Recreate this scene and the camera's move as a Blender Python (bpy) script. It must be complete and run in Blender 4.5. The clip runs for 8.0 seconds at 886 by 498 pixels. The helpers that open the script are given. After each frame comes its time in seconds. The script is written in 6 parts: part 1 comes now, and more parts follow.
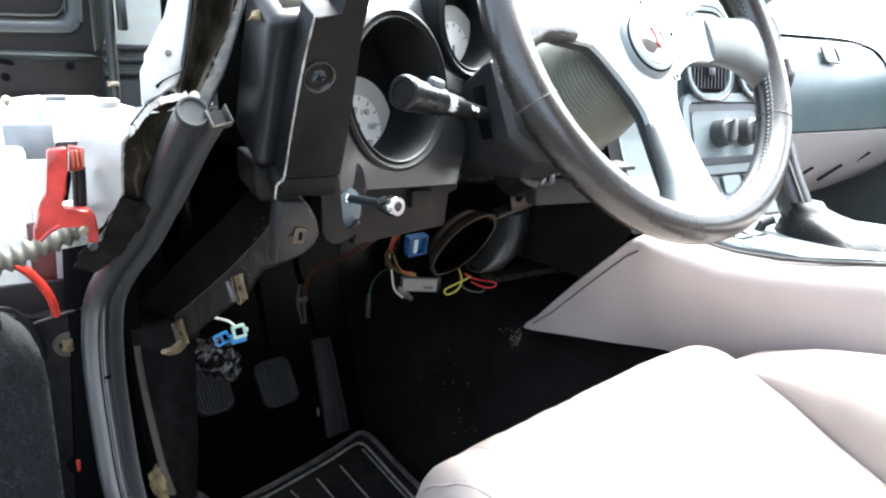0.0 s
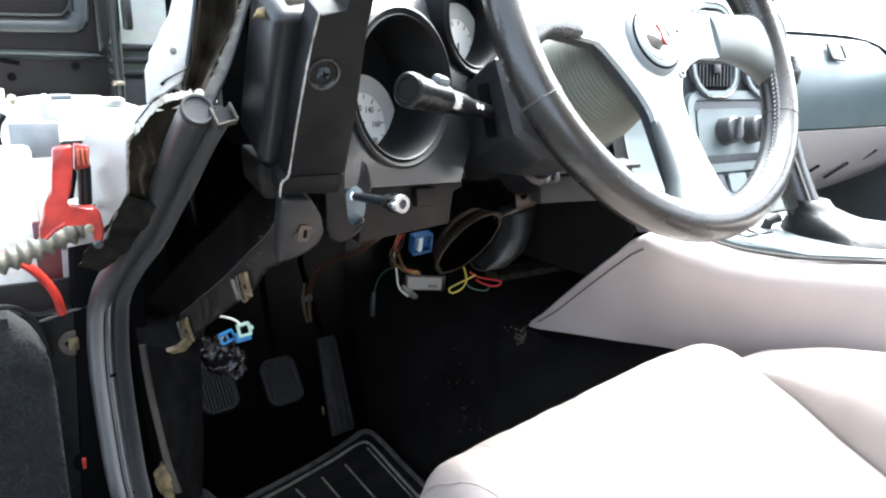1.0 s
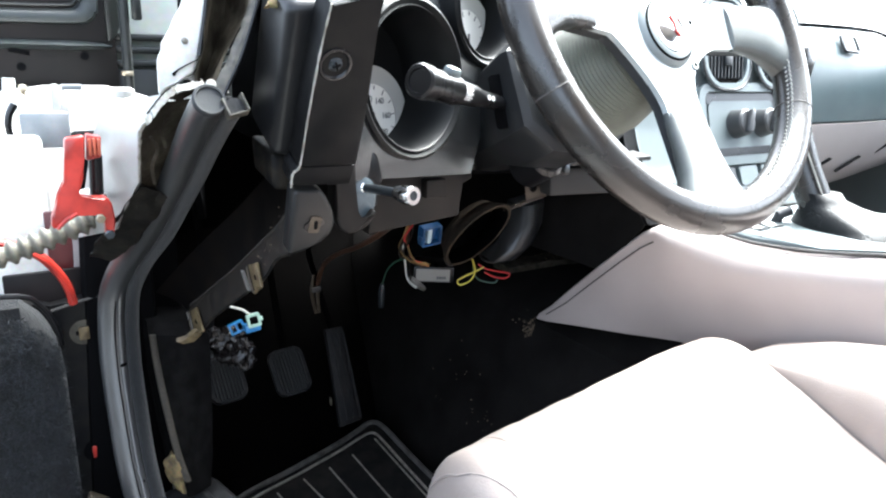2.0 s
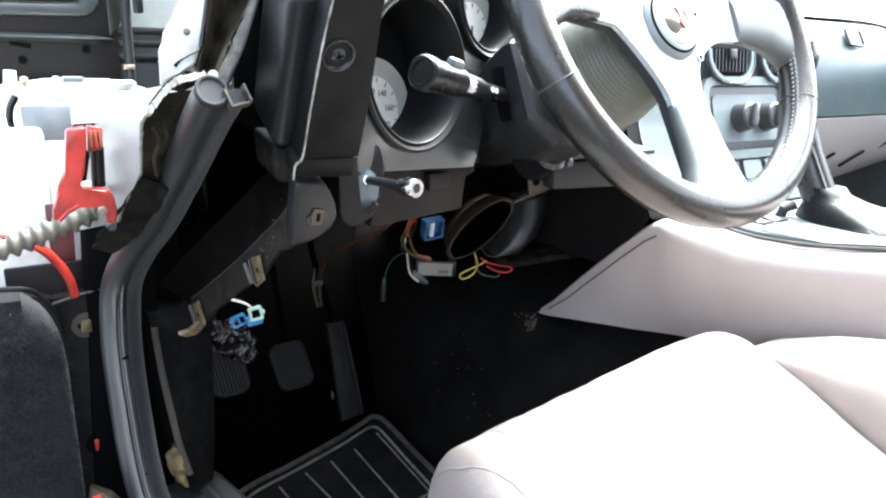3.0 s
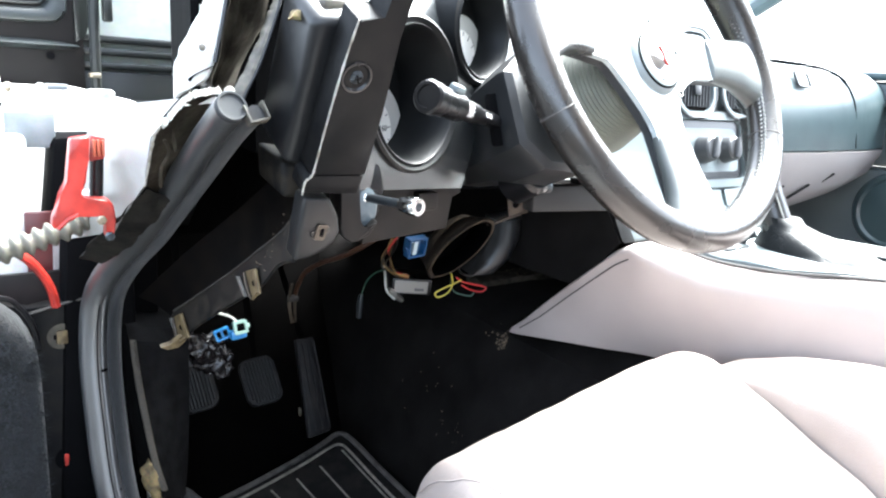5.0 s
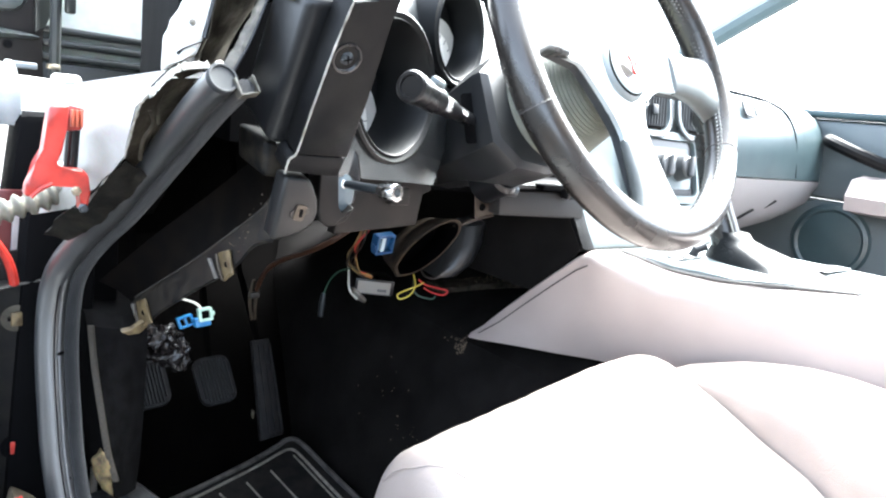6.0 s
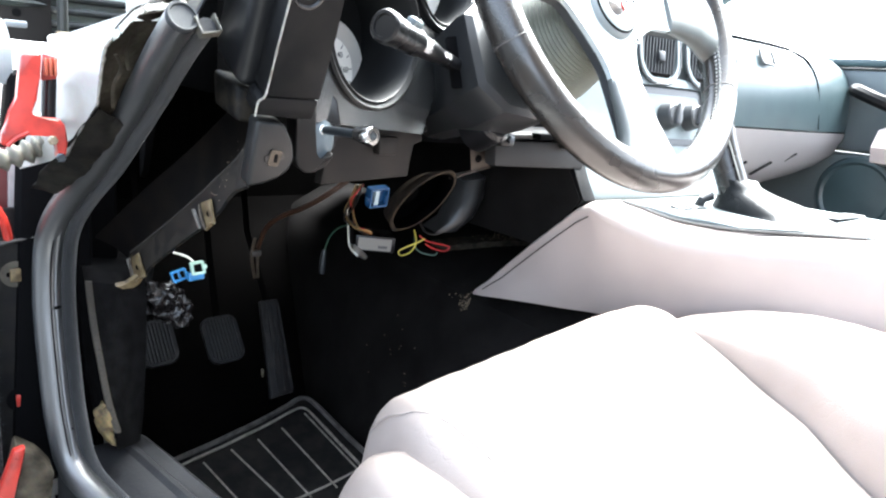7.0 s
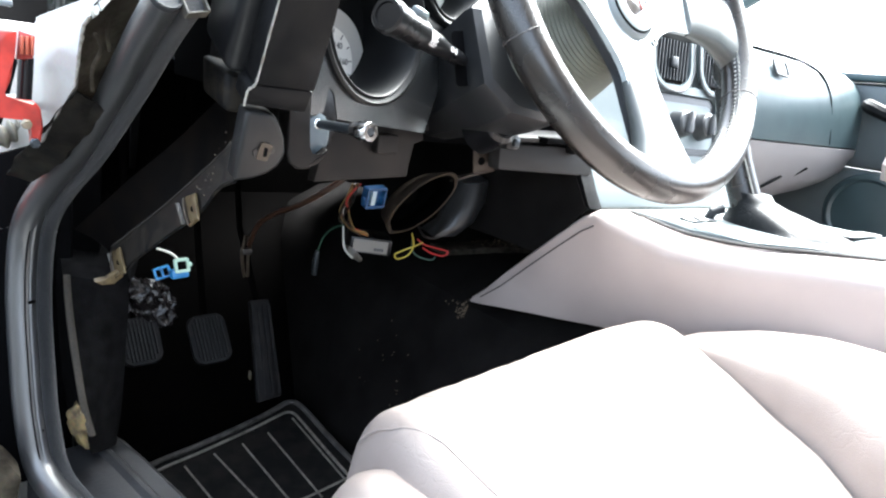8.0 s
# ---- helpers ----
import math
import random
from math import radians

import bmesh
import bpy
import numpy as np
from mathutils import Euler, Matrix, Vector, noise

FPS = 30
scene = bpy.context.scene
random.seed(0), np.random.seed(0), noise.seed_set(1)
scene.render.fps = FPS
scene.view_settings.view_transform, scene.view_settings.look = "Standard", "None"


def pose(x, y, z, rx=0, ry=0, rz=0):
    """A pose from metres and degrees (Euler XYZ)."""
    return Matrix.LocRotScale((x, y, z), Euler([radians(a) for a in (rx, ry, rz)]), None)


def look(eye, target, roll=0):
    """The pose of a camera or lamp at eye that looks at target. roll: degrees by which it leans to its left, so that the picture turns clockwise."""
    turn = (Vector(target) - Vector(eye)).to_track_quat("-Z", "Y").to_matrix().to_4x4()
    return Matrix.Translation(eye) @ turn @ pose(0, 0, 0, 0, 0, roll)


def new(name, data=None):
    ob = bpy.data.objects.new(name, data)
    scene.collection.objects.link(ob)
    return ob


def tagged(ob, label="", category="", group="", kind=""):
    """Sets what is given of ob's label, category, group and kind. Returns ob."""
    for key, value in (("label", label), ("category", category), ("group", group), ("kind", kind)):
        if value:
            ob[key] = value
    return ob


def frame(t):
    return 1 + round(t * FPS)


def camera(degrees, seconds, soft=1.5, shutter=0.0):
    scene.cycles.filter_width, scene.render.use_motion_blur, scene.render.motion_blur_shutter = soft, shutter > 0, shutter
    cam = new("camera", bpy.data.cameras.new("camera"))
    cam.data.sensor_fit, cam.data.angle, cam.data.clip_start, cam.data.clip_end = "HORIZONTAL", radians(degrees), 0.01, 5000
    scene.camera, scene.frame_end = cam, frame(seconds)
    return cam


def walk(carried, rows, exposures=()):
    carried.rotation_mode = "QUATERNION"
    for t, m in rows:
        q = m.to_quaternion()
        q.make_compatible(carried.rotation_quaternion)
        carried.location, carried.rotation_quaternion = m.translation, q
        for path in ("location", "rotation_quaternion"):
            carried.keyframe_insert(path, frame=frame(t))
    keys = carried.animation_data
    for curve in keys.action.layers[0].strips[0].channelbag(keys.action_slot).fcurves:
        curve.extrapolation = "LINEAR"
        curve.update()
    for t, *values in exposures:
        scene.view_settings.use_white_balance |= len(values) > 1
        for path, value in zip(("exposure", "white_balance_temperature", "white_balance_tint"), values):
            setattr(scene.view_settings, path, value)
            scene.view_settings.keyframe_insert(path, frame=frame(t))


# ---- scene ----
cam = camera(66.0, 8.0, 2.2)
PATH = [
    (0, (-0.4387, -0.3790, 0.8144), (0.6091, 1.2535, 0.3274), 1.00),
    (0.5, (-0.4386, -0.3789, 0.8138), (0.6021, 1.2577, 0.3254), 0.75),
    (1, (-0.4386, -0.3784, 0.8130), (0.5979, 1.2607, 0.3239), 0.85),
    (1.5, (-0.4411, -0.3775, 0.8137), (0.5843, 1.2653, 0.3139), 0.94),
    (3, (-0.4411, -0.3739, 0.8102), (0.5723, 1.2684, 0.2848), 1.10),
    (3.5, (-0.4434, -0.3741, 0.8116), (0.5648, 1.2746, 0.2966), 1.03),
    (4, (-0.4459, -0.3719, 0.8093), (0.5571, 1.2771, 0.2849), 1.49),
    (4.5, (-0.4485, -0.3721, 0.8080), (0.5459, 1.2768, 0.2675), 1.74),
    (4.7, (-0.4609, -0.3684, 0.8180), (0.5996, 1.2461, 0.2994), 2.75),
    (5.8, (-0.5201, -0.3662, 0.7815), (0.7350, 1.1549, 0.4487), 4.59),
    (6, (-0.5120, -0.3710, 0.7825), (0.7659, 1.1213, 0.4082), 6.71),
    (6.5, (-0.4894, -0.3833, 0.7706), (0.6926, 1.1753, 0.3540), 5.79),
    (7, (-0.4761, -0.3945, 0.7641), (0.7260, 1.1349, 0.2992), 5.27),
    (7.5, (-0.4647, -0.3913, 0.7534), (0.7370, 1.1265, 0.2512), 5.00),
    (8, (-0.4552, -0.3673, 0.7588), (0.7515, 1.1608, 0.3020), 7.34),
]
EXPOSURES = [(0.0, 3.6, 6000, 4), (1.5, 3.6, 6000, 4), (3.0, 3.66, 6000, 4), (3.5, 3.74, 6000, 4), (4.0, 4.03, 6000, 4), (4.5, 4.08, 6000, 4), (6.0, 4.27, 6000, 4), (6.5, 4.18, 6000, 4), (7.0, 4.12, 6000, 4), (7.5, 3.82, 6000, 4), (8.0, 3.82, 6000, 4)]
walk(cam, [(t, look(eye, target, roll)) for t, eye, target, roll in PATH], EXPOSURES)

# ---- world, sun, exposure ----
world = bpy.data.worlds.new("sky")
scene.world = world
world.use_nodes = True
wn = world.node_tree
sky = wn.nodes.new("ShaderNodeTexSky")
sky.sky_type, sky.sun_disc = 'NISHITA', False
sky.air_density, sky.dust_density, sky.ozone_density = 0.6, 5.0, 0.5
sky.sun_elevation, sky.sun_rotation = radians(55), radians(73)
pale = wn.nodes.new("ShaderNodeHueSaturation")
pale.inputs["Saturation"].default_value = 0.45
wn.links.new(sky.outputs["Color"], pale.inputs["Color"])
wn.links.new(pale.outputs["Color"], wn.nodes["Background"].inputs["Color"])
wn.nodes["Background"].inputs["Strength"].default_value = 0.16
sun_data = bpy.data.lights.new("sun", 'SUN')
sun_data.energy, sun_data.angle, sun_data.color = 3.4, radians(60.0), (1.0, 0.97, 0.93)
sun = new("sun", sun_data)
sun.matrix_world = look((1.6, 0.5, 2.5), (0.0, 0.0, 0.0))


# ---- materials ----
def surface(name, color, rough=0.5, metal=0.0, vary=0.25, fine=900.0, coarse=14.0, bump=0.15, second=None, mix=0.5,
            spec=0.5, sheen=0.0, crease=0.0, crease_scale=30.0):
    """A procedural surface: two scales of variation in colour, and fine relief. second: the colour of stains, wear or
    other patches.
    """
    m = bpy.data.materials.new(name)
    m.use_nodes = True
    nt = m.node_tree
    b = nt.nodes["Principled BSDF"]
    b.inputs["Roughness"].default_value = rough
    b.inputs["Metallic"].default_value = metal
    b.inputs["Specular IOR Level"].default_value = spec
    if sheen:
        b.inputs["Sheen Weight"].default_value = sheen
        b.inputs["Sheen Roughness"].default_value = 0.6
    co = nt.nodes.new("ShaderNodeTexCoord")
    big, small = nt.nodes.new("ShaderNodeTexNoise"), nt.nodes.new("ShaderNodeTexNoise")
    big.inputs["Scale"].default_value, big.inputs["Detail"].default_value = coarse, 6
    small.inputs["Scale"].default_value, small.inputs["Detail"].default_value = fine, 3
    for n in (big, small):
        nt.links.new(co.outputs["Object"], n.inputs["Vector"])
    ramp = nt.nodes.new("ShaderNodeValToRGB")
    dark = second or tuple(c * (1 - vary) for c in color)
    ramp.color_ramp.elements[0].position, ramp.color_ramp.elements[1].position = 0.5 - 0.35 * mix, 0.5 + 0.2 * mix
    ramp.color_ramp.elements[0].color, ramp.color_ramp.elements[1].color = (*dark, 1), (*color, 1)
    nt.links.new(big.outputs["Fac"], ramp.inputs["Fac"])
    grain = nt.nodes.new("ShaderNodeMix")
    grain.data_type, grain.blend_type = 'RGBA', 'MULTIPLY'
    grain.inputs["Factor"].default_value = min(1.0, vary * 1.2)
    nt.links.new(ramp.outputs["Color"], grain.inputs["A"])
    nt.links.new(small.outputs["Color"], grain.inputs["B"])
    nt.links.new(grain.outputs["Result"], b.inputs["Base Color"])
    rr = nt.nodes.new("ShaderNodeMapRange")
    rr.inputs["To Min"].default_value, rr.inputs["To Max"].default_value = max(0.02, rough - 0.12), min(1.0, rough + 0.12)
    nt.links.new(big.outputs["Fac"], rr.inputs["Value"])
    nt.links.new(rr.outputs["Result"], b.inputs["Roughness"])
    if bump:
        bm_ = nt.nodes.new("ShaderNodeBump")
        bm_.inputs["Strength"].default_value, bm_.inputs["Distance"].default_value = bump, 0.001
        nt.links.new(small.outputs["Fac"], bm_.inputs["Height"])
        nt.links.new(bm_.outputs["Normal"], b.inputs["Normal"])
    if crease:
        # fine cracks and soft folds, bent by a low noise
        warp = nt.nodes.new("ShaderNodeMix")
        warp.data_type, warp.blend_type = 'RGBA', 'LINEAR_LIGHT'
        warp.inputs["Factor"].default_value = 0.03
        low = nt.nodes.new("ShaderNodeTexNoise")
        low.inputs["Scale"].default_value = crease_scale * 0.6
        nt.links.new(co.outputs["Object"], low.inputs["Vector"])
        nt.links.new(co.outputs["Object"], warp.inputs["A"])
        nt.links.new(low.outputs["Color"], warp.inputs["B"])
        cell = nt.nodes.new("ShaderNodeTexVoronoi")
        cell.feature = 'DISTANCE_TO_EDGE'
        cell.inputs["Scale"].default_value = crease_scale
        nt.links.new(warp.outputs["Result"], cell.inputs["Vector"])
        line = nt.nodes.new("ShaderNodeMapRange")
        line.inputs["From Max"].default_value = 0.06
        nt.links.new(cell.outputs["Distance"], line.inputs["Value"])
        patch = nt.nodes.new("ShaderNodeMapRange")
        patch.inputs["From Min"].default_value, patch.inputs["From Max"].default_value = 0.45, 0.62
        nt.links.new(big.outputs["Fac"], patch.inputs["Value"])
        mixed = nt.nodes.new("ShaderNodeMix")
        nt.links.new(patch.outputs["Result"], mixed.inputs["Factor"])
        mixed.inputs["A"].default_value = 1.0
        nt.links.new(line.outputs["Result"], mixed.inputs["B"])
        fold = nt.nodes.new("ShaderNodeBump")
        fold.inputs["Strength"].default_value, fold.inputs["Distance"].default_value = crease, 0.0025
        nt.links.new(mixed.outputs["Result"], fold.inputs["Height"])
        nt.links.new(bm_.outputs["Normal"], fold.inputs["Normal"])
        nt.links.new(fold.outputs["Normal"], b.inputs["Normal"])
        tone = nt.nodes.new("ShaderNodeMix")
        tone.data_type, tone.blend_type = 'RGBA', 'MULTIPLY'
        tone.inputs["Factor"].default_value = 0.3 * min(1.0, crease)
        nt.links.new(grain.outputs["Result"], tone.inputs["A"])
        nt.links.new(mixed.outputs["Result"], tone.inputs["B"])
        nt.links.new(tone.outputs["Result"], b.inputs["Base Color"])
    return m


BLACK_PLASTIC = surface("black_plastic", (0.0045, 0.0046, 0.0052), 0.46, fine=1400, bump=0.25, vary=0.2, second=(0.008, 0.0078, 0.0076), coarse=60, spec=0.12)
SATIN_BLACK = surface("satin_black", (0.006, 0.006, 0.007), 0.28, fine=900, bump=0.05, spec=0.4)
DUSTY_BLACK = surface("dusty_black_plastic", (0.005, 0.005, 0.0052), 0.5, second=(0.02, 0.017, 0.013), mix=0.3, coarse=90, bump=0.25, spec=0.12)
# near black: shade of holes, gaps and unlit panels put into the colour
DARK_VOID = surface("shade_black", (0.004, 0.004, 0.0045), 0.8, bump=0.1, spec=0.02)
RUBBER = surface("rubber_seal", (0.036, 0.0375, 0.039), 0.36, second=(0.021, 0.022, 0.0235), fine=500, bump=0.10, coarse=22, mix=0.8, spec=1.0)
RUBBER.node_tree.nodes["Principled BSDF"].inputs["IOR"].default_value = 1.65
FUZZ = surface("flocked_trim", (0.011, 0.012, 0.0145), 0.9, fine=1800, bump=0.8, vary=0.5, sheen=0.2, spec=0.08)
CARPET = surface("black_carpet", (0.020, 0.0185, 0.018), 0.95, fine=1100, bump=1.0, vary=0.5, coarse=12, spec=0.05)
DOOR_CARPET = surface("door_carpet", (0.0085, 0.0095, 0.0115), 0.95, fine=700, bump=1.0, vary=0.7, coarse=60, sheen=0.25, spec=0.04)
FOAM = surface("yellow_foam", (0.17, 0.125, 0.05), 0.9, fine=500, bump=0.7, vary=0.5, second=(0.05, 0.036, 0.02), coarse=90)
BODY_METAL = surface("grey_body_metal", (0.5, 0.5, 0.48), 0.35, second=(0.33, 0.31, 0.28), coarse=25, fine=500, bump=0.05)
PRIMER = surface("pale_primer_metal", (0.78, 0.78, 0.76), 0.35, second=(0.55, 0.53, 0.49), coarse=35, fine=400, bump=0.06)
DIRTY_METAL = surface("dirty_metal", (0.09, 0.08, 0.06), 0.5, second=(0.008, 0.006, 0.005), mix=0.8, coarse=55, fine=400, bump=0.3, spec=0.3)
HOOD_METAL = surface("dark_panel_metal", (0.0075, 0.0085, 0.0082), 0.34, second=(0.012, 0.0132, 0.0126), coarse=7, fine=60, bump=0.04, spec=0.3)
HOOD_BAND = surface("paler_pressed_metal", (0.022, 0.0265, 0.027), 0.4, second=(0.012, 0.0145, 0.0145), coarse=6, fine=60, bump=0.05, spec=0.35)
RUST_BRACKET = surface("rusty_dark_bracket", (0.055, 0.040, 0.028), 0.5, metal=0.2, second=(0.022, 0.016, 0.012), mix=0.8, coarse=120, bump=0.3)
RED_PAINT = surface("red_paint", (0.42, 0.028, 0.018), 0.32, second=(0.22, 0.016, 0.012), coarse=60, bump=0.05, vary=0.2)
LEATHER_GREY = surface("light_grey_leather", (0.295, 0.250, 0.227), 0.45, second=(0.252, 0.211, 0.190), coarse=14, fine=900, bump=0.22, vary=0.12, crease=0.07, crease_scale=42)
CONSOLE_GREY = surface("light_grey_vinyl", (0.43, 0.372, 0.348), 0.5, second=(0.39, 0.335, 0.312), coarse=10, fine=1300, bump=0.15, vary=0.08)
STACK_GREY = surface("grey_dash_plastic", (0.112, 0.136, 0.141), 0.45, fine=1300, bump=0.15, vary=0.08)
DASH_DARK = surface("dark_dash_plastic", (0.03, 0.05, 0.055), 0.36, second=(0.045, 0.07, 0.075), coarse=9, fine=1000, bump=0.2)
# the warm second tone paints the bronze reflections of the rim
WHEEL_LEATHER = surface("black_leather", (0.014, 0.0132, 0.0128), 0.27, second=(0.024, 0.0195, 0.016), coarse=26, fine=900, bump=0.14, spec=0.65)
# lit copy of the black leather, with window glare in its colour
SPOKE_GLARE = surface("glare_grey_leather", (0.080, 0.089, 0.087), 0.34, second=(0.056, 0.060, 0.058), coarse=30, fine=900, bump=0.15, spec=0.6)
ALLOY = surface("satin_alloy", (0.455, 0.50, 0.505), 0.36, metal=0.25, second=(0.39, 0.425, 0.425), coarse=30, fine=1500, bump=0.05, vary=0.1)
CHROME = surface("chrome", (0.8, 0.8, 0.8), 0.12, metal=1.0, vary=0.03, bump=0.0)
STEEL = surface("dull_steel", (0.42, 0.38, 0.3), 0.4, metal=0.8, second=(0.2, 0.14, 0.08), coarse=80, bump=0.1)
BOSS_RUBBER = surface("grey_green_rubber", (0.16, 0.165, 0.132), 0.5, second=(0.12, 0.125, 0.10), coarse=50, bump=0.1, spec=0.4)
GAUGE_WHITE = surface("white_dial", (0.75, 0.74, 0.7), 0.6, vary=0.03, bump=0.0)
DIAL_BAND = surface("grey_dial_band", (0.42, 0.42, 0.4), 0.6, vary=0.05, bump=0.0)
INK = surface("dark_ink", (0.05, 0.05, 0.055), 0.6, vary=0.05, bump=0.0)
WHITE_INK = surface("white_ink", (0.7, 0.7, 0.7), 0.6, vary=0.05, bump=0.0)
BLUE = surface("blue_connector", (0.008, 0.055, 0.15), 0.4, vary=0.2, bump=0.05)
PALE_GREEN = surface("pale_green_connector", (0.30, 0.43, 0.36), 0.45, vary=0.1, bump=0.05)
GREY_RUBBER = surface("grey_boot_rubber", (0.16, 0.15, 0.118), 0.6, second=(0.085, 0.078, 0.06), coarse=40, fine=300, bump=0.2)
PEDAL_RUBBER = surface("pedal_rubber", (0.011, 0.011, 0.012), 0.5, second=(0.02, 0.018, 0.017), coarse=60, bump=0.2, spec=0.3)
PEDAL_RIB = surface("worn_pedal_rib", (0.030, 0.030, 0.031), 0.45, second=(0.018, 0.0175, 0.017), coarse=60, bump=0.2, spec=0.35)
MAT_RUBBER = surface("mat_rubber", (0.0115, 0.0112, 0.0116), 0.55, second=(0.024, 0.022, 0.0195), coarse=40, bump=0.2, spec=0.15)
MAT_EDGE = surface("worn_mat_edge", (0.13, 0.12, 0.11), 0.55, second=(0.05, 0.046, 0.042), coarse=60, bump=0.2)
MAT_RIB = surface("worn_mat_rib", (0.38, 0.35, 0.3), 0.6, second=(0.14, 0.125, 0.105), mix=0.7, coarse=90, bump=0.3)
SILL_PLASTIC = surface("scuffed_sill_plastic", (0.022, 0.022, 0.0235), 0.48, second=(0.0075, 0.0075, 0.0082), coarse=34, fine=300, bump=0.35, mix=0.8)
FOIL = surface("crumpled_dark_film", (0.012, 0.010, 0.010), 0.26, coarse=90, fine=200, bump=0.2, spec=0.4)
GROUND = surface("grey_asphalt", (0.05, 0.05, 0.05), 0.9, second=(0.035, 0.035, 0.035), coarse=1.5, fine=60, bump=0.3, spec=0.2)
MAROON = surface("dark_maroon_paint", (0.09, 0.012, 0.012), 0.35, second=(0.05, 0.01, 0.01), coarse=30, bump=0.05)
# near-black copy of the maroon, with the shadow in its colour
MAROON_SHADED = surface("shadowed_maroon", (0.009, 0.005, 0.005), 0.5, second=(0.004, 0.0035, 0.0035), coarse=30, bump=0.1, spec=0.2)
SCUTTLE = surface("grey_scuttle_metal", (0.3, 0.32, 0.3), 0.4, second=(0.22, 0.24, 0.22), coarse=6, fine=60, bump=0.03)
DISC_BLUE = surface("blue_grey_cover", (0.10, 0.125, 0.14), 0.4, vary=0.1, bump=0.05)
STEP_GREY = surface("satin_moulded_plastic", (0.0075, 0.0078, 0.0088), 0.36, fine=1300, bump=0.12, vary=0.15, spec=0.35)
EAR_GREY = surface("satin_ear_plastic", (0.0108, 0.0112, 0.012), 0.42, second=(0.017, 0.016, 0.015), fine=1100, bump=0.12, coarse=40, spec=0.33)
HOOK_BROWN = surface("brownish_hook_plastic", (0.0085, 0.0073, 0.0068), 0.42, second=(0.013, 0.011, 0.0095), fine=1100, bump=0.12, coarse=40, spec=0.2)
PILLAR_PAINT = surface("dusty_pillar_paint", (0.27, 0.262, 0.245), 0.4, second=(0.19, 0.18, 0.155), coarse=30, fine=400, bump=0.06)
HEADLINER = surface("grey_headliner", (0.5, 0.49, 0.48), 0.9, fine=600, bump=0.3, vary=0.1)
BLACK_PAD = surface("bitumen_pad", (0.008, 0.0075, 0.007), 0.7, second=(0.02, 0.018, 0.014), coarse=60, fine=300, bump=0.5, spec=0.1)
SEALANT = surface("grimy_sealant", (0.42, 0.41, 0.37), 0.6, second=(0.1, 0.08, 0.055), mix=0.8, coarse=120, fine=300, bump=0.5)
ORANGE_RED = surface("orange_red_paint", (0.55, 0.12, 0.06), 0.4, bump=0.03)
CLIP_TAN = surface("tan_clip", (0.17, 0.125, 0.06), 0.45, metal=0.2, second=(0.05, 0.032, 0.016), mix=0.7, coarse=140, bump=0.2)
DOOR_FIBRE = surface("carpet_fibre", (0.036, 0.041, 0.05), 0.8, vary=0.7, coarse=45, bump=0.0, second=(0.006, 0.007, 0.009), mix=0.6)
KNEE_BROWN = surface("brown_black_plastic", (0.0145, 0.0128, 0.0122), 0.5, second=(0.022, 0.0185, 0.016), coarse=25, fine=900, bump=0.15, spec=0.2)
# brown plastic taken almost to black, its cavity shade is in the colour
SHADED_BROWN = surface("shaded_brown_black", (0.003, 0.0026, 0.0026), 0.65, second=(0.006, 0.0045, 0.0035), coarse=30, fine=900, bump=0.15, spec=0.03)
PALE_BLUE = surface("pale_blue_plastic", (0.38, 0.46, 0.5), 0.4, vary=0.1, bump=0.05)
DARK_STEEL = surface("dark_steel", (0.07, 0.08, 0.09), 0.3, metal=0.8, vary=0.15, bump=0.05)
DARK_KNOB = surface("dark_knob_plastic", (0.04, 0.042, 0.045), 0.4, fine=900, bump=0.08)
RAIL_GREY = surface("mid_grey_plastic", (0.03, 0.029, 0.029), 0.5, fine=1200, bump=0.15, vary=0.12, spec=0.3)
SEAM_GREY = surface("dark_seam", (0.08, 0.074, 0.07), 0.7, bump=0.1)
SEAM_GREY_LIGHT = surface("pale_seam", (0.29, 0.25, 0.235), 0.6, bump=0.1)
SEAM_THREAD = surface("pale_thread", (0.27, 0.275, 0.26), 0.7, bump=0.0)
BOOT_LEATHER = surface("creased_leather", (0.011, 0.012, 0.013), 0.5, coarse=60, fine=700, bump=0.25, crease=0.3, crease_scale=60, spec=0.18)
BLUE_BRIGHT = surface("bright_blue_plastic", (0.02, 0.17, 0.40), 0.35, vary=0.3, bump=0.05)
RAIL_DUST = surface("dust_streaked_plastic", (0.024, 0.020, 0.016), 0.45, second=(0.0075, 0.0073, 0.0078), mix=0.5, coarse=75, fine=900, bump=0.15, spec=0.22)
CLIP_DARK = surface("dark_clip_steel", (0.05, 0.046, 0.042), 0.45, metal=0.3, second=(0.02, 0.016, 0.014), coarse=160, bump=0.3)
PALE_STEEL = surface("pale_bare_steel", (0.30, 0.29, 0.27), 0.4, metal=0.5, second=(0.16, 0.14, 0.11), coarse=90, bump=0.1)
POD_BLACK = surface("moulded_pod_plastic", (0.0065, 0.0072, 0.0078), 0.46, fine=1200, bump=0.06, spec=0.2)
PAPER = surface("paper_label", (0.28, 0.26, 0.235), 0.8, vary=0.15, bump=0.0)
CARPET_GREY = surface("kick_carpet", (0.0095, 0.0092, 0.0096), 0.95, fine=900, bump=1.0, vary=0.6, coarse=60, spec=0.03)
CRUMB = surface("pale_crumbs", (0.16, 0.12, 0.08), 0.9, second=(0.05, 0.037, 0.025), coarse=200, bump=0.2)
DOOR_SKIN = surface("painted_door_skin", (0.006, 0.006, 0.007), 0.5, second=(0.012, 0.011, 0.01), coarse=50, bump=0.1, spec=0.12)
SEAL_END = surface("cut_rubber_end", (0.028, 0.03, 0.032), 0.7, spec=0.3, coarse=90, bump=0.2)
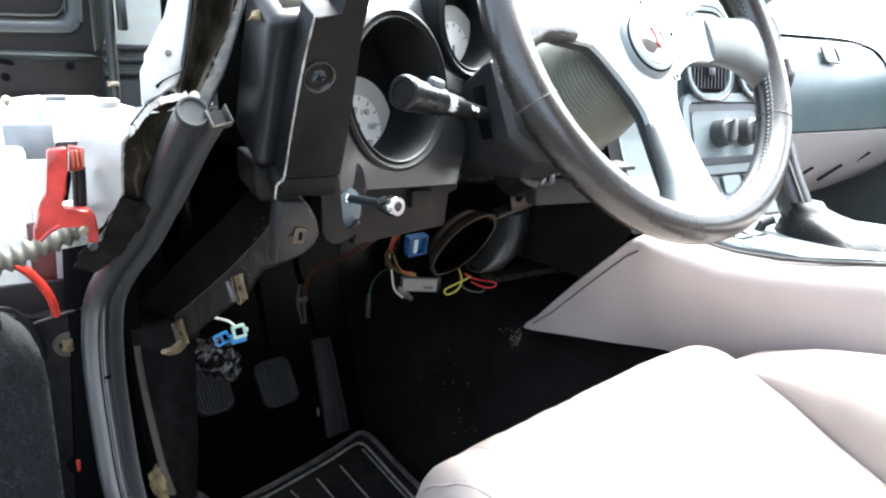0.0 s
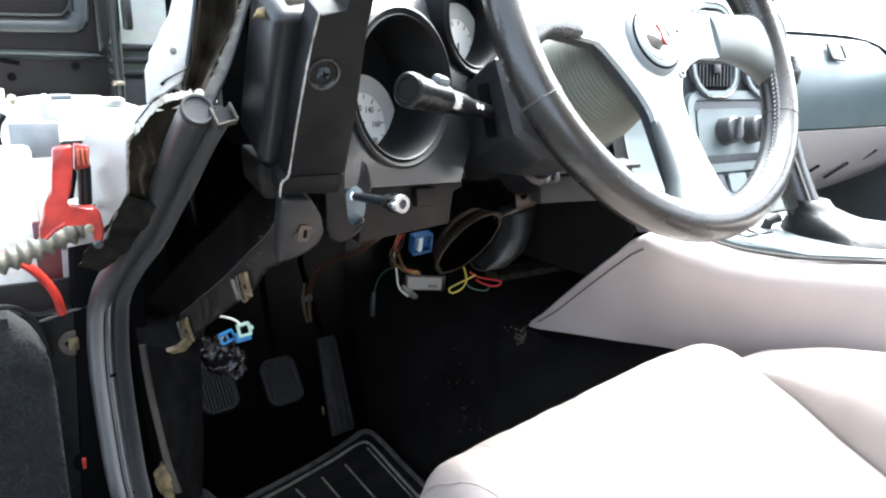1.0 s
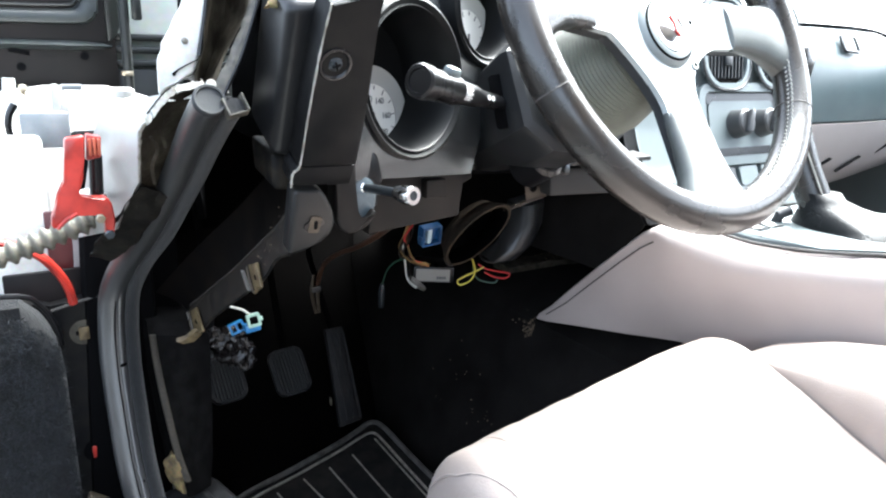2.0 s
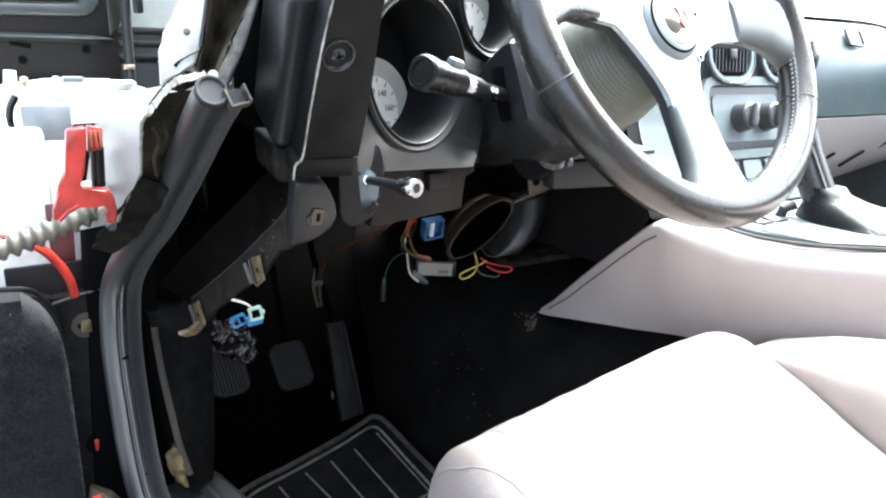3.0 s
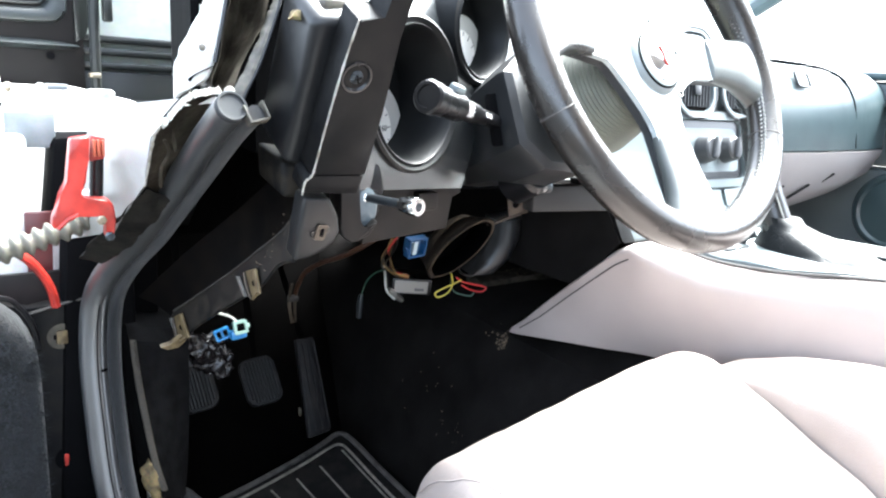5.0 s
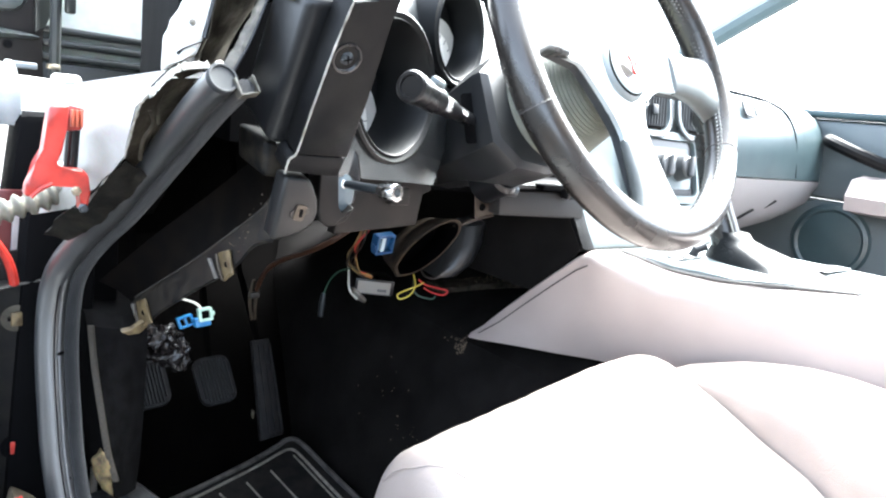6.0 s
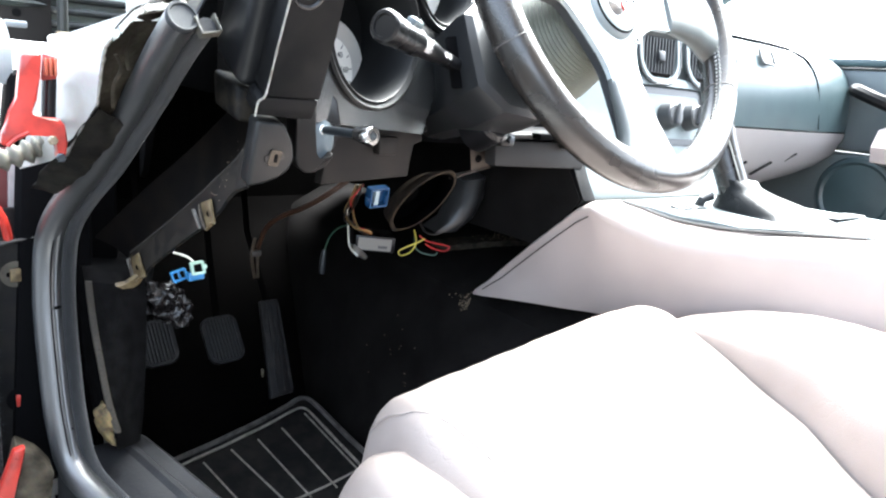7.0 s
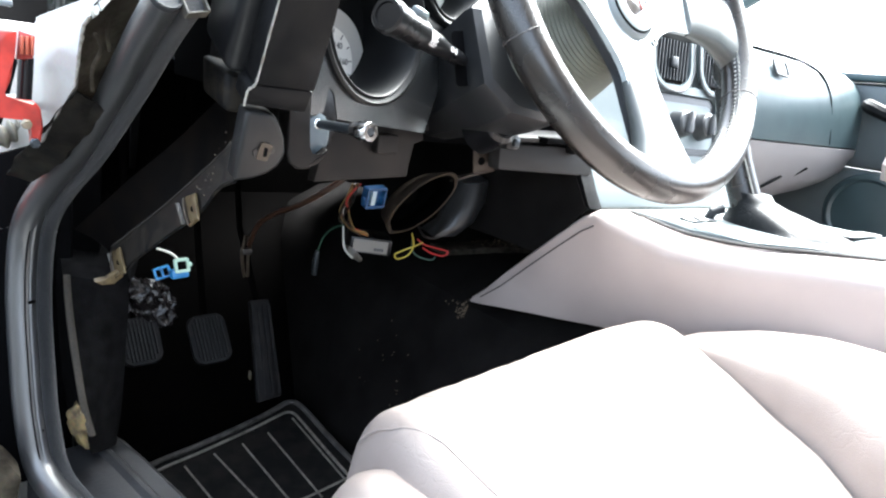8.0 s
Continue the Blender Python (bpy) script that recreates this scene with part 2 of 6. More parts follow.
LOWER_DASH = surface("pale_lower_dash_vinyl", (0.29, 0.275, 0.27), 0.5, second=(0.26, 0.245, 0.24), coarse=10, fine=1300, bump=0.15, vary=0.08)
RING_GREY = surface("grey_hub_ring", (0.19, 0.213, 0.216), 0.38, fine=1200, bump=0.05, vary=0.1)
LIP_GREY = surface("grimy_pillar_lip", (0.085, 0.077, 0.06), 0.5, second=(0.015, 0.0125, 0.009), mix=0.7, coarse=110, fine=300, bump=0.4)
PANEL_GREY = surface("satin_dark_panel", (0.026, 0.029, 0.031), 0.24, fine=1200, bump=0.06, vary=0.12, spec=0.95)
DUCT_DUST = surface("dust_coated_duct", (0.016, 0.014, 0.013), 0.7, second=(0.075, 0.053, 0.033), mix=0.7, coarse=70, fine=500, bump=0.4, spec=0.15)
STITCH_TAN = surface("tan_stitch", (0.033, 0.027, 0.019), 0.8, second=(0.012, 0.0105, 0.009), coarse=300, bump=0.5)
PILLAR_PINK = surface("pinkish_grey_metal", (0.3, 0.27, 0.265), 0.45, second=(0.2, 0.17, 0.165), coarse=40, bump=0.05)
HOOD_SKIN = surface("brownish_bonnet_skin", (0.0058, 0.0036, 0.0030), 0.4, second=(0.0030, 0.0026, 0.0024), coarse=5, fine=60, bump=0.05, spec=0.16)
BLUE_GREY = surface("blue_grey_metal", (0.2, 0.22, 0.235), 0.35, second=(0.3, 0.31, 0.32), coarse=30, bump=0.05)
DUSTY_FLAP = surface("dusty_brown_carpet", (0.070, 0.063, 0.050), 0.95, second=(0.018, 0.017, 0.015), coarse=60, fine=700, bump=0.9, vary=0.5, spec=0.05)
GRIME = surface("grimy_metal", (0.02, 0.016, 0.011), 0.6, second=(0.085, 0.072, 0.052), mix=0.5, coarse=45, fine=250, bump=0.8, spec=0.15)
# darker copy of the black carpet, with the footwell's shade in its colour
CARPET_SHADED = surface("shaded_black_carpet", (0.0036, 0.0032, 0.0031), 0.95, fine=1100, bump=1.0, vary=0.45, coarse=12, spec=0.015)
LEATHER_FOLD = surface("folded_leather", (0.3, 0.265, 0.24), 0.55, coarse=40, bump=0.1)
DOOR_TEAL = surface("teal_grey_door_vinyl", (0.10, 0.12, 0.125), 0.45, second=(0.08, 0.1, 0.105), coarse=9, fine=1000, bump=0.2)
VENT_DARK = surface("dark_vent_plastic", (0.028, 0.031, 0.034), 0.5, bump=0.1, spec=0.3)
CLIP_RUST = surface("rusty_clip_steel", (0.10, 0.078, 0.055), 0.45, metal=0.3, second=(0.035, 0.024, 0.016), mix=0.8, coarse=160, bump=0.3)
SHROUD_BLACK = surface("shroud_plastic", (0.015, 0.016, 0.0175), 0.36, fine=1200, bump=0.12, spec=0.55)
WIRES = {k: surface("wire_" + k, c, 0.4, vary=0.1, bump=0.0) for k, c in dict(
    yellow=(0.6, 0.5, 0.08), red=(0.45, 0.03, 0.03), green=(0.012, 0.045, 0.025), brown=(0.05, 0.022, 0.012), black=(0.01, 0.01, 0.01),
    orange=(0.26, 0.10, 0.03), white=(0.55, 0.55, 0.5), tan=(0.25, 0.17, 0.07)).items()}


# ---- building helpers ----
def thing(name, at, label, category, group="", kind=""):
    ob = new(name)
    ob.empty_display_size = 0.02
    ob.location = at
    return tagged(ob, label, category, group, kind)


def root_of(ob):
    """Where a thing stands; parts are drawn in world coordinates, so that they stand at the origin."""
    return Matrix.Translation(ob.location) if ob.type == 'EMPTY' else Matrix.Identity(4)


def finish(bm, name, material, sharp=35):
    bmesh.ops.remove_doubles(bm, verts=bm.verts, dist=1e-5)
    bmesh.ops.recalc_face_normals(bm, faces=bm.faces)
    me = bpy.data.meshes.new(name)
    bm.to_mesh(me)
    bm.free()
    me.materials.append(material)
    for p in me.polygons:
        p.use_smooth = True
    me.set_sharp_from_angle(angle=radians(sharp))
    return me


def part(name, bm, material, parent, label="", sharp=35):
    """A mesh, drawn in world coordinates, as a part of a thing."""
    ob = new(name, finish(bm, name, material, sharp))
    ob.parent = parent
    ob.matrix_parent_inverse = root_of(parent).inverted()
    return tagged(ob, label)


def moved(ob, offset, scale):
    """Shifts a finished thing, and scales it about its base."""
    ob.location += V(*offset)
    ob.scale = (scale, scale, scale)


def solid(name, bm, material, label, category="", kind="", group="", sharp=35):
    return tagged(new(name, finish(bm, name, material, sharp)), label, category, group, kind)


def V(*a):
    return Vector(a)


def add_box(bm, lo, hi, bevel=0.0, m=None, seg=2):
    made = bmesh.ops.create_cube(bm, size=1.0)["verts"]
    c, s = (V(*lo) + V(*hi)) / 2, V(*hi) - V(*lo)
    bmesh.ops.transform(bm, matrix=Matrix.Translation(c) @ Matrix.Diagonal((*s, 1)), verts=made)
    if bevel:
        edges = list({e for v in made for e in v.link_edges})
        r = bmesh.ops.bevel(bm, geom=edges, offset=bevel, segments=seg, affect='EDGES', profile=0.5)
        made = list({v for f in r["faces"] for v in f.verts} | {v for v in made if v.is_valid})
    if m is not None:
        bmesh.ops.transform(bm, matrix=m, verts=made)
    return bm


def box(lo, hi, bevel=0.0, m=None, seg=2):
    return add_box(bmesh.new(), lo, hi, bevel, m, seg)


def add_prism(bm, outline, offset, bevel=0.0, seg=2):
    """A flat outline of places, pushed along offset, with rounded edges."""
    off = V(*offset)
    low = [bm.verts.new(V(*p)) for p in outline]
    high = [bm.verts.new(V(*p) + off) for p in outline]
    n = len(outline)
    faces = [bm.faces.new(low[::-1]), bm.faces.new(high)]
    faces += [bm.faces.new((low[i], low[(i + 1) % n], high[(i + 1) % n], high[i])) for i in range(n)]
    if bevel:
        edges = list({e for f in faces for e in f.edges})
        bmesh.ops.bevel(bm, geom=edges, offset=bevel, segments=seg, affect='EDGES', profile=0.5)
    return bm


def prism(outline, offset, bevel=0.0, seg=2):
    return add_prism(bmesh.new(), outline, offset, bevel, seg)


def smooth_line(pts, steps=6, closed=False):
    """A Catmull-Rom line through the points."""
    pts = [V(*p) for p in pts]
    n = len(pts)
    out = []
    for i in range(n if closed else n - 1):
        get = (lambda k: pts[k % n]) if closed else (lambda k: pts[min(max(k, 0), n - 1)])
        a, b, c, d = get(i - 1), get(i), get(i + 1), get(i + 2)
        for s in range(steps):
            t = s / steps
            out.append(0.5 * (2 * b + (c - a) * t + (2 * a - 5 * b + 4 * c - d) * t * t + (3 * b - a - 3 * c + d) * t ** 3))
    if not closed:
        out.append(pts[-1])
    return out


def add_tube(bm, pts, radius, seg=10, closed=False, flat=1.0, up=(0, 0, 1)):
    """A tube along pts. radius: a number or one for each point. flat: the height of its section over its width."""
    pts = [V(*p) for p in pts]
    n = len(pts)
    rad = radius if isinstance(radius, (list, tuple)) else [radius] * n
    rings, side = [], None
    for i, p in enumerate(pts):
        a = pts[(i - 1) % n] if closed or i else p
        b = pts[(i + 1) % n] if closed or i < n - 1 else p
        d = (b - a).normalized()
        if side is None:
            side = d.cross(V(*up))
            if side.length < 1e-3:
                side = d.cross(V(1, 0, 0))
        side = (side - d * side.dot(d)).normalized()
        top = side.cross(d)
        rings.append([bm.verts.new(p + rad[i] * (math.cos(2 * math.pi * k / seg) * side + flat * math.sin(2 * math.pi * k / seg) * top))
                      for k in range(seg)])
    for i in range(n if closed else n - 1):
        r, q = rings[i], rings[(i + 1) % n]
        for k in range(seg):
            bm.faces.new((r[k], r[(k + 1) % seg], q[(k + 1) % seg], q[k]))
    if not closed:
        bm.faces.new(rings[0][::-1])
        bm.faces.new(rings[-1])
    return bm


def tube(pts, radius, seg=10, closed=False, flat=1.0, up=(0, 0, 1)):
    return add_tube(bmesh.new(), pts, radius, seg, closed, flat, up)


def add_spin(bm, profile, m, seg=32, close=True):
    """A body of revolution: profile of (radius, height) about the z axis of m."""
    rings = []
    for r, h in profile:
        rings.append([bm.verts.new(m @ V(r * math.cos(2 * math.pi * k / seg), r * math.sin(2 * math.pi * k / seg), h)) for k in range(seg)])
    for a, b in zip(rings, rings[1:]):
        for k in range(seg):
            bm.faces.new((a[k], a[(k + 1) % seg], b[(k + 1) % seg], b[k]))
    if close:
        bm.faces.new(rings[0][::-1])
        bm.faces.new(rings[-1])
    return bm


def spin(profile, m, seg=32, close=True):
    return add_spin(bmesh.new(), profile, m, seg, close)


def add_loft(bm, rings, closed=True, caps=True):
    made = [[bm.verts.new(V(*p)) for p in ring] for ring in rings]
    n = len(made[0])
    for a, b in zip(made, made[1:]):
        for k in range(n if closed else n - 1):
            bm.faces.new((a[k], a[(k + 1) % n], b[(k + 1) % n], b[k]))
    if caps and closed:
        bm.faces.new(made[0][::-1])
        bm.faces.new(made[-1])
    return bm


def loft(rings, closed=True, caps=True):
    return add_loft(bmesh.new(), rings, closed, caps)


def facing(at, normal, up=(0, 0, 1), turn=0.0):
    """A pose whose z axis is normal, and whose y axis is as near to up as may be."""
    z = V(*normal).normalized()
    x = V(*up).cross(z).normalized()
    y = z.cross(x)
    m = Matrix((x, y, z)).transposed().to_4x4()
    return Matrix.Translation(at) @ m @ Matrix.Rotation(radians(turn), 4, 'Z')


def rounded(w, h, r, n=5):
    """The outline of a rounded rectangle about the origin."""
    out = []
    for cx, cy, a in ((w - r, h - r, 0), (-w + r, h - r, 90), (-w + r, -h + r, 180), (w - r, -h + r, 270)):
        out += [(cx + r * math.cos(radians(a + 90 * k / n)), cy + r * math.sin(radians(a + 90 * k / n))) for k in range(n + 1)]
    return out


def plate(m, w, h, r, depth, bevel=0.0):
    """A rounded plate of half sizes w, h in the pose m, depth thick along its z."""
    pts = [m @ V(x, y, 0) for x, y in rounded(w, h, r)]
    return prism(pts, m.to_3x3() @ V(0, 0, depth), bevel, 1)


def ring_frame(m, w, h, r, border, depth):
    """A rounded frame with an opening."""
    bm = bmesh.new()
    a, b = rounded(w, h, r), rounded(w - border, h - border, max(r - border, 0.001))
    rows = [[m @ V(x, y, z) for x, y in o] for o, z in ((a, 0), (a, depth), (b, depth), (b, 0))]
    return add_loft(bm, rows + [rows[0]], True, False)


# ---- the large structure ----
def ground():
    solid("ground", box((-60, -60, -0.3), (60, 60, 0.0)), GROUND, "grey concrete ground outside the car", "ground", "structure")


def cabin_floor():
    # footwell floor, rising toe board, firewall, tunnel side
    # floor and firewall take the carpet copy darkened for shade
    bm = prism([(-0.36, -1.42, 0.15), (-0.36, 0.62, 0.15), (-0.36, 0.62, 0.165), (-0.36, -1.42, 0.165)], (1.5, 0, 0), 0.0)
    solid("floor", bm, CARPET_SHADED, "black carpet on the cabin floor", "floor", "structure")
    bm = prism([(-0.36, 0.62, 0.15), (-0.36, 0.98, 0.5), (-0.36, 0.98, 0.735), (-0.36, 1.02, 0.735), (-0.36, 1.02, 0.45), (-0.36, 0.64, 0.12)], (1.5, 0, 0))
    solid("wall_front", bm, CARPET_SHADED, "black carpeted firewall and toe board", "firewall", "structure")
    rows = []
    for y in (-1.41, -0.3, 0.0, 0.2, 0.35, 0.6, 0.97):
        k = max(0.0, (y - 0.3) / 0.67)
        rows.append([(0.05 + 0.01 * k, y, 0.16), (0.075, y, 0.24), (0.125, y, 0.40 + 0.03 * k), (0.16, y, 0.462 + 0.02 * k),
                     (0.235, y, 0.492 + 0.03 * k), (0.36, y, 0.53 + 0.01 * k), (0.45, y, 0.45), (0.52, y, 0.16)])
    solid("tunnel", loft(rows), CARPET, "black carpeted transmission tunnel between the footwells", "tunnel", "structure")


def tunnel_flap():
    rows = []
    for i in range(9):
        row = []
        for k in range(19):
            x = 0.150 + 0.0125 * k
            row.append((x, 0.392 - 0.20 * max(0.0, x - 0.25) + 0.040 * i / 8 + 0.006 * noise.noise((k * 0.5, 1, 5)), 0.5300 + 0.005 * noise.noise((k * 0.6, i * 0.5, 2))))
        rows.append(row + [(x, y, 0.521) for x, y, z in row[::-1]])
    solid("tunnel_trim", loft(rows), DUSTY_FLAP, "dusty brown carpet flap on the transmission tunnel", "carpet", "structure", sharp=60)


def kick_panel():
    kp = thing("kick_panel", (-0.33, 0.35, 0.36), "black carpet kick panel with a torn yellow foam edge", "kick panel", kind="structure")
    left = [(-0.3512, 0.3520, 0.5371), (-0.3513, 0.3450, 0.5205), (-0.3501, 0.3350, 0.4920), (-0.3475, 0.3220, 0.4581), (-0.3432, 0.3090, 0.4170), (-0.3372, 0.3000, 0.3877), (-0.3335, 0.2985, 0.368)]
    right = [(-0.2855, 0.3720, 0.5186), (-0.2858, 0.3700, 0.4988), (-0.2884, 0.3640, 0.4668), (-0.2918, 0.3560, 0.4286), (-0.2967, 0.3460, 0.3843), (-0.3008, 0.3400, 0.3610), (-0.3030, 0.3370, 0.351)]
    rows = []
    for k, (a, b) in enumerate(zip([(-0.349, 0.372, 0.546)] + left, [(-0.287, 0.382, 0.532)] + right)):
        a, b = V(*a), V(*b)
        face = [a.lerp(b, i / 8) + V(-0.0012, -0.003, 0) * math.sin(math.pi * i / 8) + V(0, 0.0012, 0) * noise.noise((i * 0.6, k * 0.8, 4)) for i in range(9)]
        rows.append(face + [b + V(0.004, 0.05, 0), V(-0.285, 0.62, b.z), V(-0.36, 0.62, a.z)])
    part("carpet_face", loft(rows), CARPET_GREY, kp)
    # sewn binding down the free edge, its lower end torn open to the foam
    line = smooth_line([V(*p) + V(0.0008, -0.0015, 0) for p in left[:6]], 8)
    across = V(0.0066, 0.0018, -0.0016)
    rows = []
    for k, p in enumerate(line):
        w = V(0, 0.0008, 0.0004) * noise.noise((k * 0.5, 2, 7))
        rows.append([p + w, p + across * 0.5 + V(-0.0006, -0.0013, 0), p + across + w, p + across + V(0.0004, 0.003, 0), p + V(0.0004, 0.003, 0)])
    part("stitched_edge", loft(rows), STITCH_TAN, kp, "worn brown sewn binding", sharp=60)
    for k in range(3, len(line) - 2, 2):
        p = line[k] + across * 0.62 + V(-0.0008, -0.0016, 0)
        part("stitch", box((-0.0013, -0.0004, -0.0005), (0.0013, 0.0004, 0.0005), 0, Matrix.Translation(p) @ Matrix.Rotation(radians(-28), 4, 'Y')), STITCH_TAN, kp)
    foam = [(-0.3455, 0.3085, 0.4170), (-0.3541, 0.3070, 0.4085), (-0.3514, 0.3050, 0.3913), (-0.3420, 0.3030, 0.3760)]
    inside = [(-0.3430, 0.3075, 0.4165), (-0.3389, 0.3030, 0.4060), (-0.3360, 0.3005, 0.3880), (-0.3360, 0.2990, 0.3740)]
    bm = loft([[V(*a), V(*a).lerp(V(*b), 0.5) + V(-0.001, -0.0035, 0), V(*b), V(*b) + V(0.002, 0.010, 0), V(*a) + V(0.002, 0.010, 0)] for a, b in zip(foam, inside)])
    bmesh.ops.subdivide_edges(bm, edges=bm.edges[:], cuts=4, use_grid_fill=True)
    for v in bm.verts:
        v.co += V(*noise.noise_vector(v.co * 190)) * 0.0022
    part("foam_edge", bm, FOAM, kp, "torn yellow foam wedge", sharp=60)


def sill():
    st = thing("sill", (-0.3, 0.0, 0.33), "scuffed dark plastic door sill trim with raised ridges", "door sill", kind="structure")
    rows = []
    for y in (0.362, 0.355, 0.3, 0.2, 0.1, 0.0, -1.45):
        d = -0.2 * (max(0.0, y) - 0.2)
        k = min(1.0, (0.362 - y) / 0.012)
        top = 0.350 - 0.006 * (1 - k)
        rows.append([(-0.352 + d, y, 0.2), (-0.349 + d, y, 0.325), (-0.343 + d, y, 0.336), (-0.318 + d, y, top - 0.004), (-0.312 + d, y, top - 0.001), (-0.296 + d, y, top), (-0.2915 + d, y, top + 0.005), (-0.2865 + d, y, top + 0.005),
                     (-0.282 + d, y, top), (-0.268 + d, y, top + 0.002), (-0.261 + d, y, top - 0.004), (-0.256 + d, y, 0.2)])
    part("trim_plate", loft(rows), SILL_PLASTIC, st)
    part("rocker", box((-0.47, -1.45, 0.12), (-0.357, 0.30, 0.31), 0.02), BODY_METAL, st)


def shell():
    # added light blockers: a near-black sheet behind the hinge pillar, a roof over the seats
    side = [(-0.325, 0.175, 0.72), (-0.325, 0.175, 0.93), (-0.225, 0.62, 0.93), (-0.225, 0.62, 0.60), (-0.27, 0.42, 0.64)]
    solid("cowl_blocker", prism(side, (-0.006, 0.002, 0)), DARK_VOID, "added near-black sheet behind the hinge pillar that blocks light", "car body panel", "structure")
    # unseen roof, its front edge set by how much light it cuts
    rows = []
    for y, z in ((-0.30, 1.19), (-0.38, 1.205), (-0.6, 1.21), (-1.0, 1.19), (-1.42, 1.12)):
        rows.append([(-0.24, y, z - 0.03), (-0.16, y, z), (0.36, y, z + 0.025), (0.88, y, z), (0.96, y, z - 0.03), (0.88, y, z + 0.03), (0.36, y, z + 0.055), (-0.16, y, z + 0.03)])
    solid("ceiling", loft(rows), HEADLINER, "unseen pale grey roof lining, added to shade the cabin", "ceiling", "structure", sharp=60)
    # unseen wall added to cut low light on the sill and lower seal
    solid("shade_wall_left", box((-1.25, -2.6, 0.0), (-1.15, 0.15, 0.8), 0.01), GROUND, "low unseen wall, added to shade the sill and lower seal", "wall", "structure")
    # lid added to stop light leaking in between firewall and dash core
    solid("leak_cover", box((-0.30, 0.60, 0.737), (0.166, 1.02, 0.752), 0.002), DARK_VOID, "added near-black lid against light leaking over the firewall", "firewall", "structure")
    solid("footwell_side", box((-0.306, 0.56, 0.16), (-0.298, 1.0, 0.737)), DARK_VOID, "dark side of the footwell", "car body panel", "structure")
    # low rear bulkhead and the far windscreen pillar close the open cabin
    solid("wall_back", box((-0.36, -1.5, 0.12), (1.14, -1.4, 0.85), 0.02), CARPET, "dark rear bulkhead of the cabin", "wall", "structure")
    bm = tube([(1.16, 0.85, 0.93), (1.10, 0.5, 1.10), (1.02, 0.1, 1.28)], 0.025, 10)
    solid("pillar_right", bm, STACK_GREY, "grey windscreen pillar on the passenger side", "pillar", "structure")


# ---- the body left of the seat: hinge pillar, seal, hinge, door ----
def hinge_pillar():
    hp = thing("hinge_pillar", (-0.36, 0.2, 0.5), "pale grey sheet-metal hinge pillar with dirty folded flanges", "pillar", kind="structure")
    front = [(-0.3569, 0.1160, 0.7930), (-0.3688, 0.1160, 0.7755), (-0.3725, 0.1300, 0.7660), (-0.3716, 0.1620, 0.7270), (-0.3847, 0.2150, 0.6824)]
    back = [(-0.3720, 0.3200, 0.7750), (-0.3790, 0.3200, 0.7620), (-0.3846, 0.3200, 0.7485), (-0.3960, 0.3120, 0.7040), (-0.4077, 0.3000, 0.6603)]
    part("outer_face", loft([[V(*a), V(*b), V(*b) + V(0.004, 0.001, 0), V(*a) + V(0.003, 0.004, 0)] for a, b in zip(front, back)]), PILLAR_PAINT, hp, sharp=50)
    part("top_face", prism([(-0.3560, 0.119, 0.7915), (-0.366, 0.32, 0.774), (-0.32, 0.33, 0.776), (-0.31, 0.13, 0.797)], (0, 0, -0.004)), PRIMER, hp)
    inner = [(-0.3672, 0.1190, 0.7737), (-0.3556, 0.1190, 0.7914), (-0.3292, 0.1220, 0.7984), (-0.3316, 0.1400, 0.7847), (-0.3462, 0.1680, 0.7439), (-0.3568, 0.1820, 0.7189), (-0.3697, 0.1670, 0.7261), (-0.3713, 0.1310, 0.7661)]
    part("inner_face", prism(inner, (0.002, 0.02, 0), 0.001), GRIME, hp, "grimy recessed inner face")
    for pts in ([(-0.3656, 0.1230, 0.7646), (-0.3608, 0.1300, 0.7551), (-0.3631, 0.1440, 0.7418), (-0.3602, 0.1590, 0.7266)], [(-0.3558, 0.1225, 0.7815), (-0.3570, 0.1310, 0.7696), (-0.3527, 0.1440, 0.7548)]):
        part("crease", tube(smooth_line(pts, 5), 0.0014, 6, flat=0.5), GRIME, hp)
    pad = [(-0.3692, 0.1630, 0.7254), (-0.3480, 0.1800, 0.7134), (-0.3564, 0.2000, 0.6933), (-0.3681, 0.2350, 0.6656), (-0.3833, 0.2700, 0.6439), (-0.4004, 0.2800, 0.6459), (-0.3968, 0.2550, 0.6640), (-0.3835, 0.2000, 0.6954)]
    bm = prism(pad, (0.004, 0.014, 0.0))
    bmesh.ops.triangulate(bm, faces=bm.faces)
    bmesh.ops.subdivide_edges(bm, edges=bm.edges[:], cuts=5, use_grid_fill=True)
    for v in bm.verts:
        v.co += V(*noise.noise_vector(v.co * 90)) * 0.003
    part("sealing_pad", bm, BLACK_PAD, hp, "black bitumen sealing pad")
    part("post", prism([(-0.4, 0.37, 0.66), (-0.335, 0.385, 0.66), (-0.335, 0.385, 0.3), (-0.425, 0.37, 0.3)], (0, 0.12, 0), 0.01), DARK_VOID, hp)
    # added near-black block, stands for the dark gap and hides the pale wing
    part("post_blocker", prism([(-0.40, 0.42, 0.74), (-0.30, 0.43, 0.74), (-0.30, 0.43, 0.53), (-0.425, 0.42, 0.53)], (0, 0.06, 0), 0.01), DARK_VOID, hp)
    rng = random.Random(3)
    lip = smooth_line([(-0.3698, 0.1135, 0.7748), (-0.3654, 0.1125, 0.7803), (-0.3601, 0.1120, 0.7869), (-0.3540, 0.1115, 0.7931), (-0.3475, 0.1110, 0.7965), (-0.3393, 0.1110, 0.7981), (-0.3311, 0.1110, 0.7997)], 6)
    rows = []
    for k, p in enumerate(lip):
        n1, n2 = 0.0022 * noise.noise((k * 0.7, 0, 0)), 0.0018 * noise.noise((k * 0.9, 5, 0))
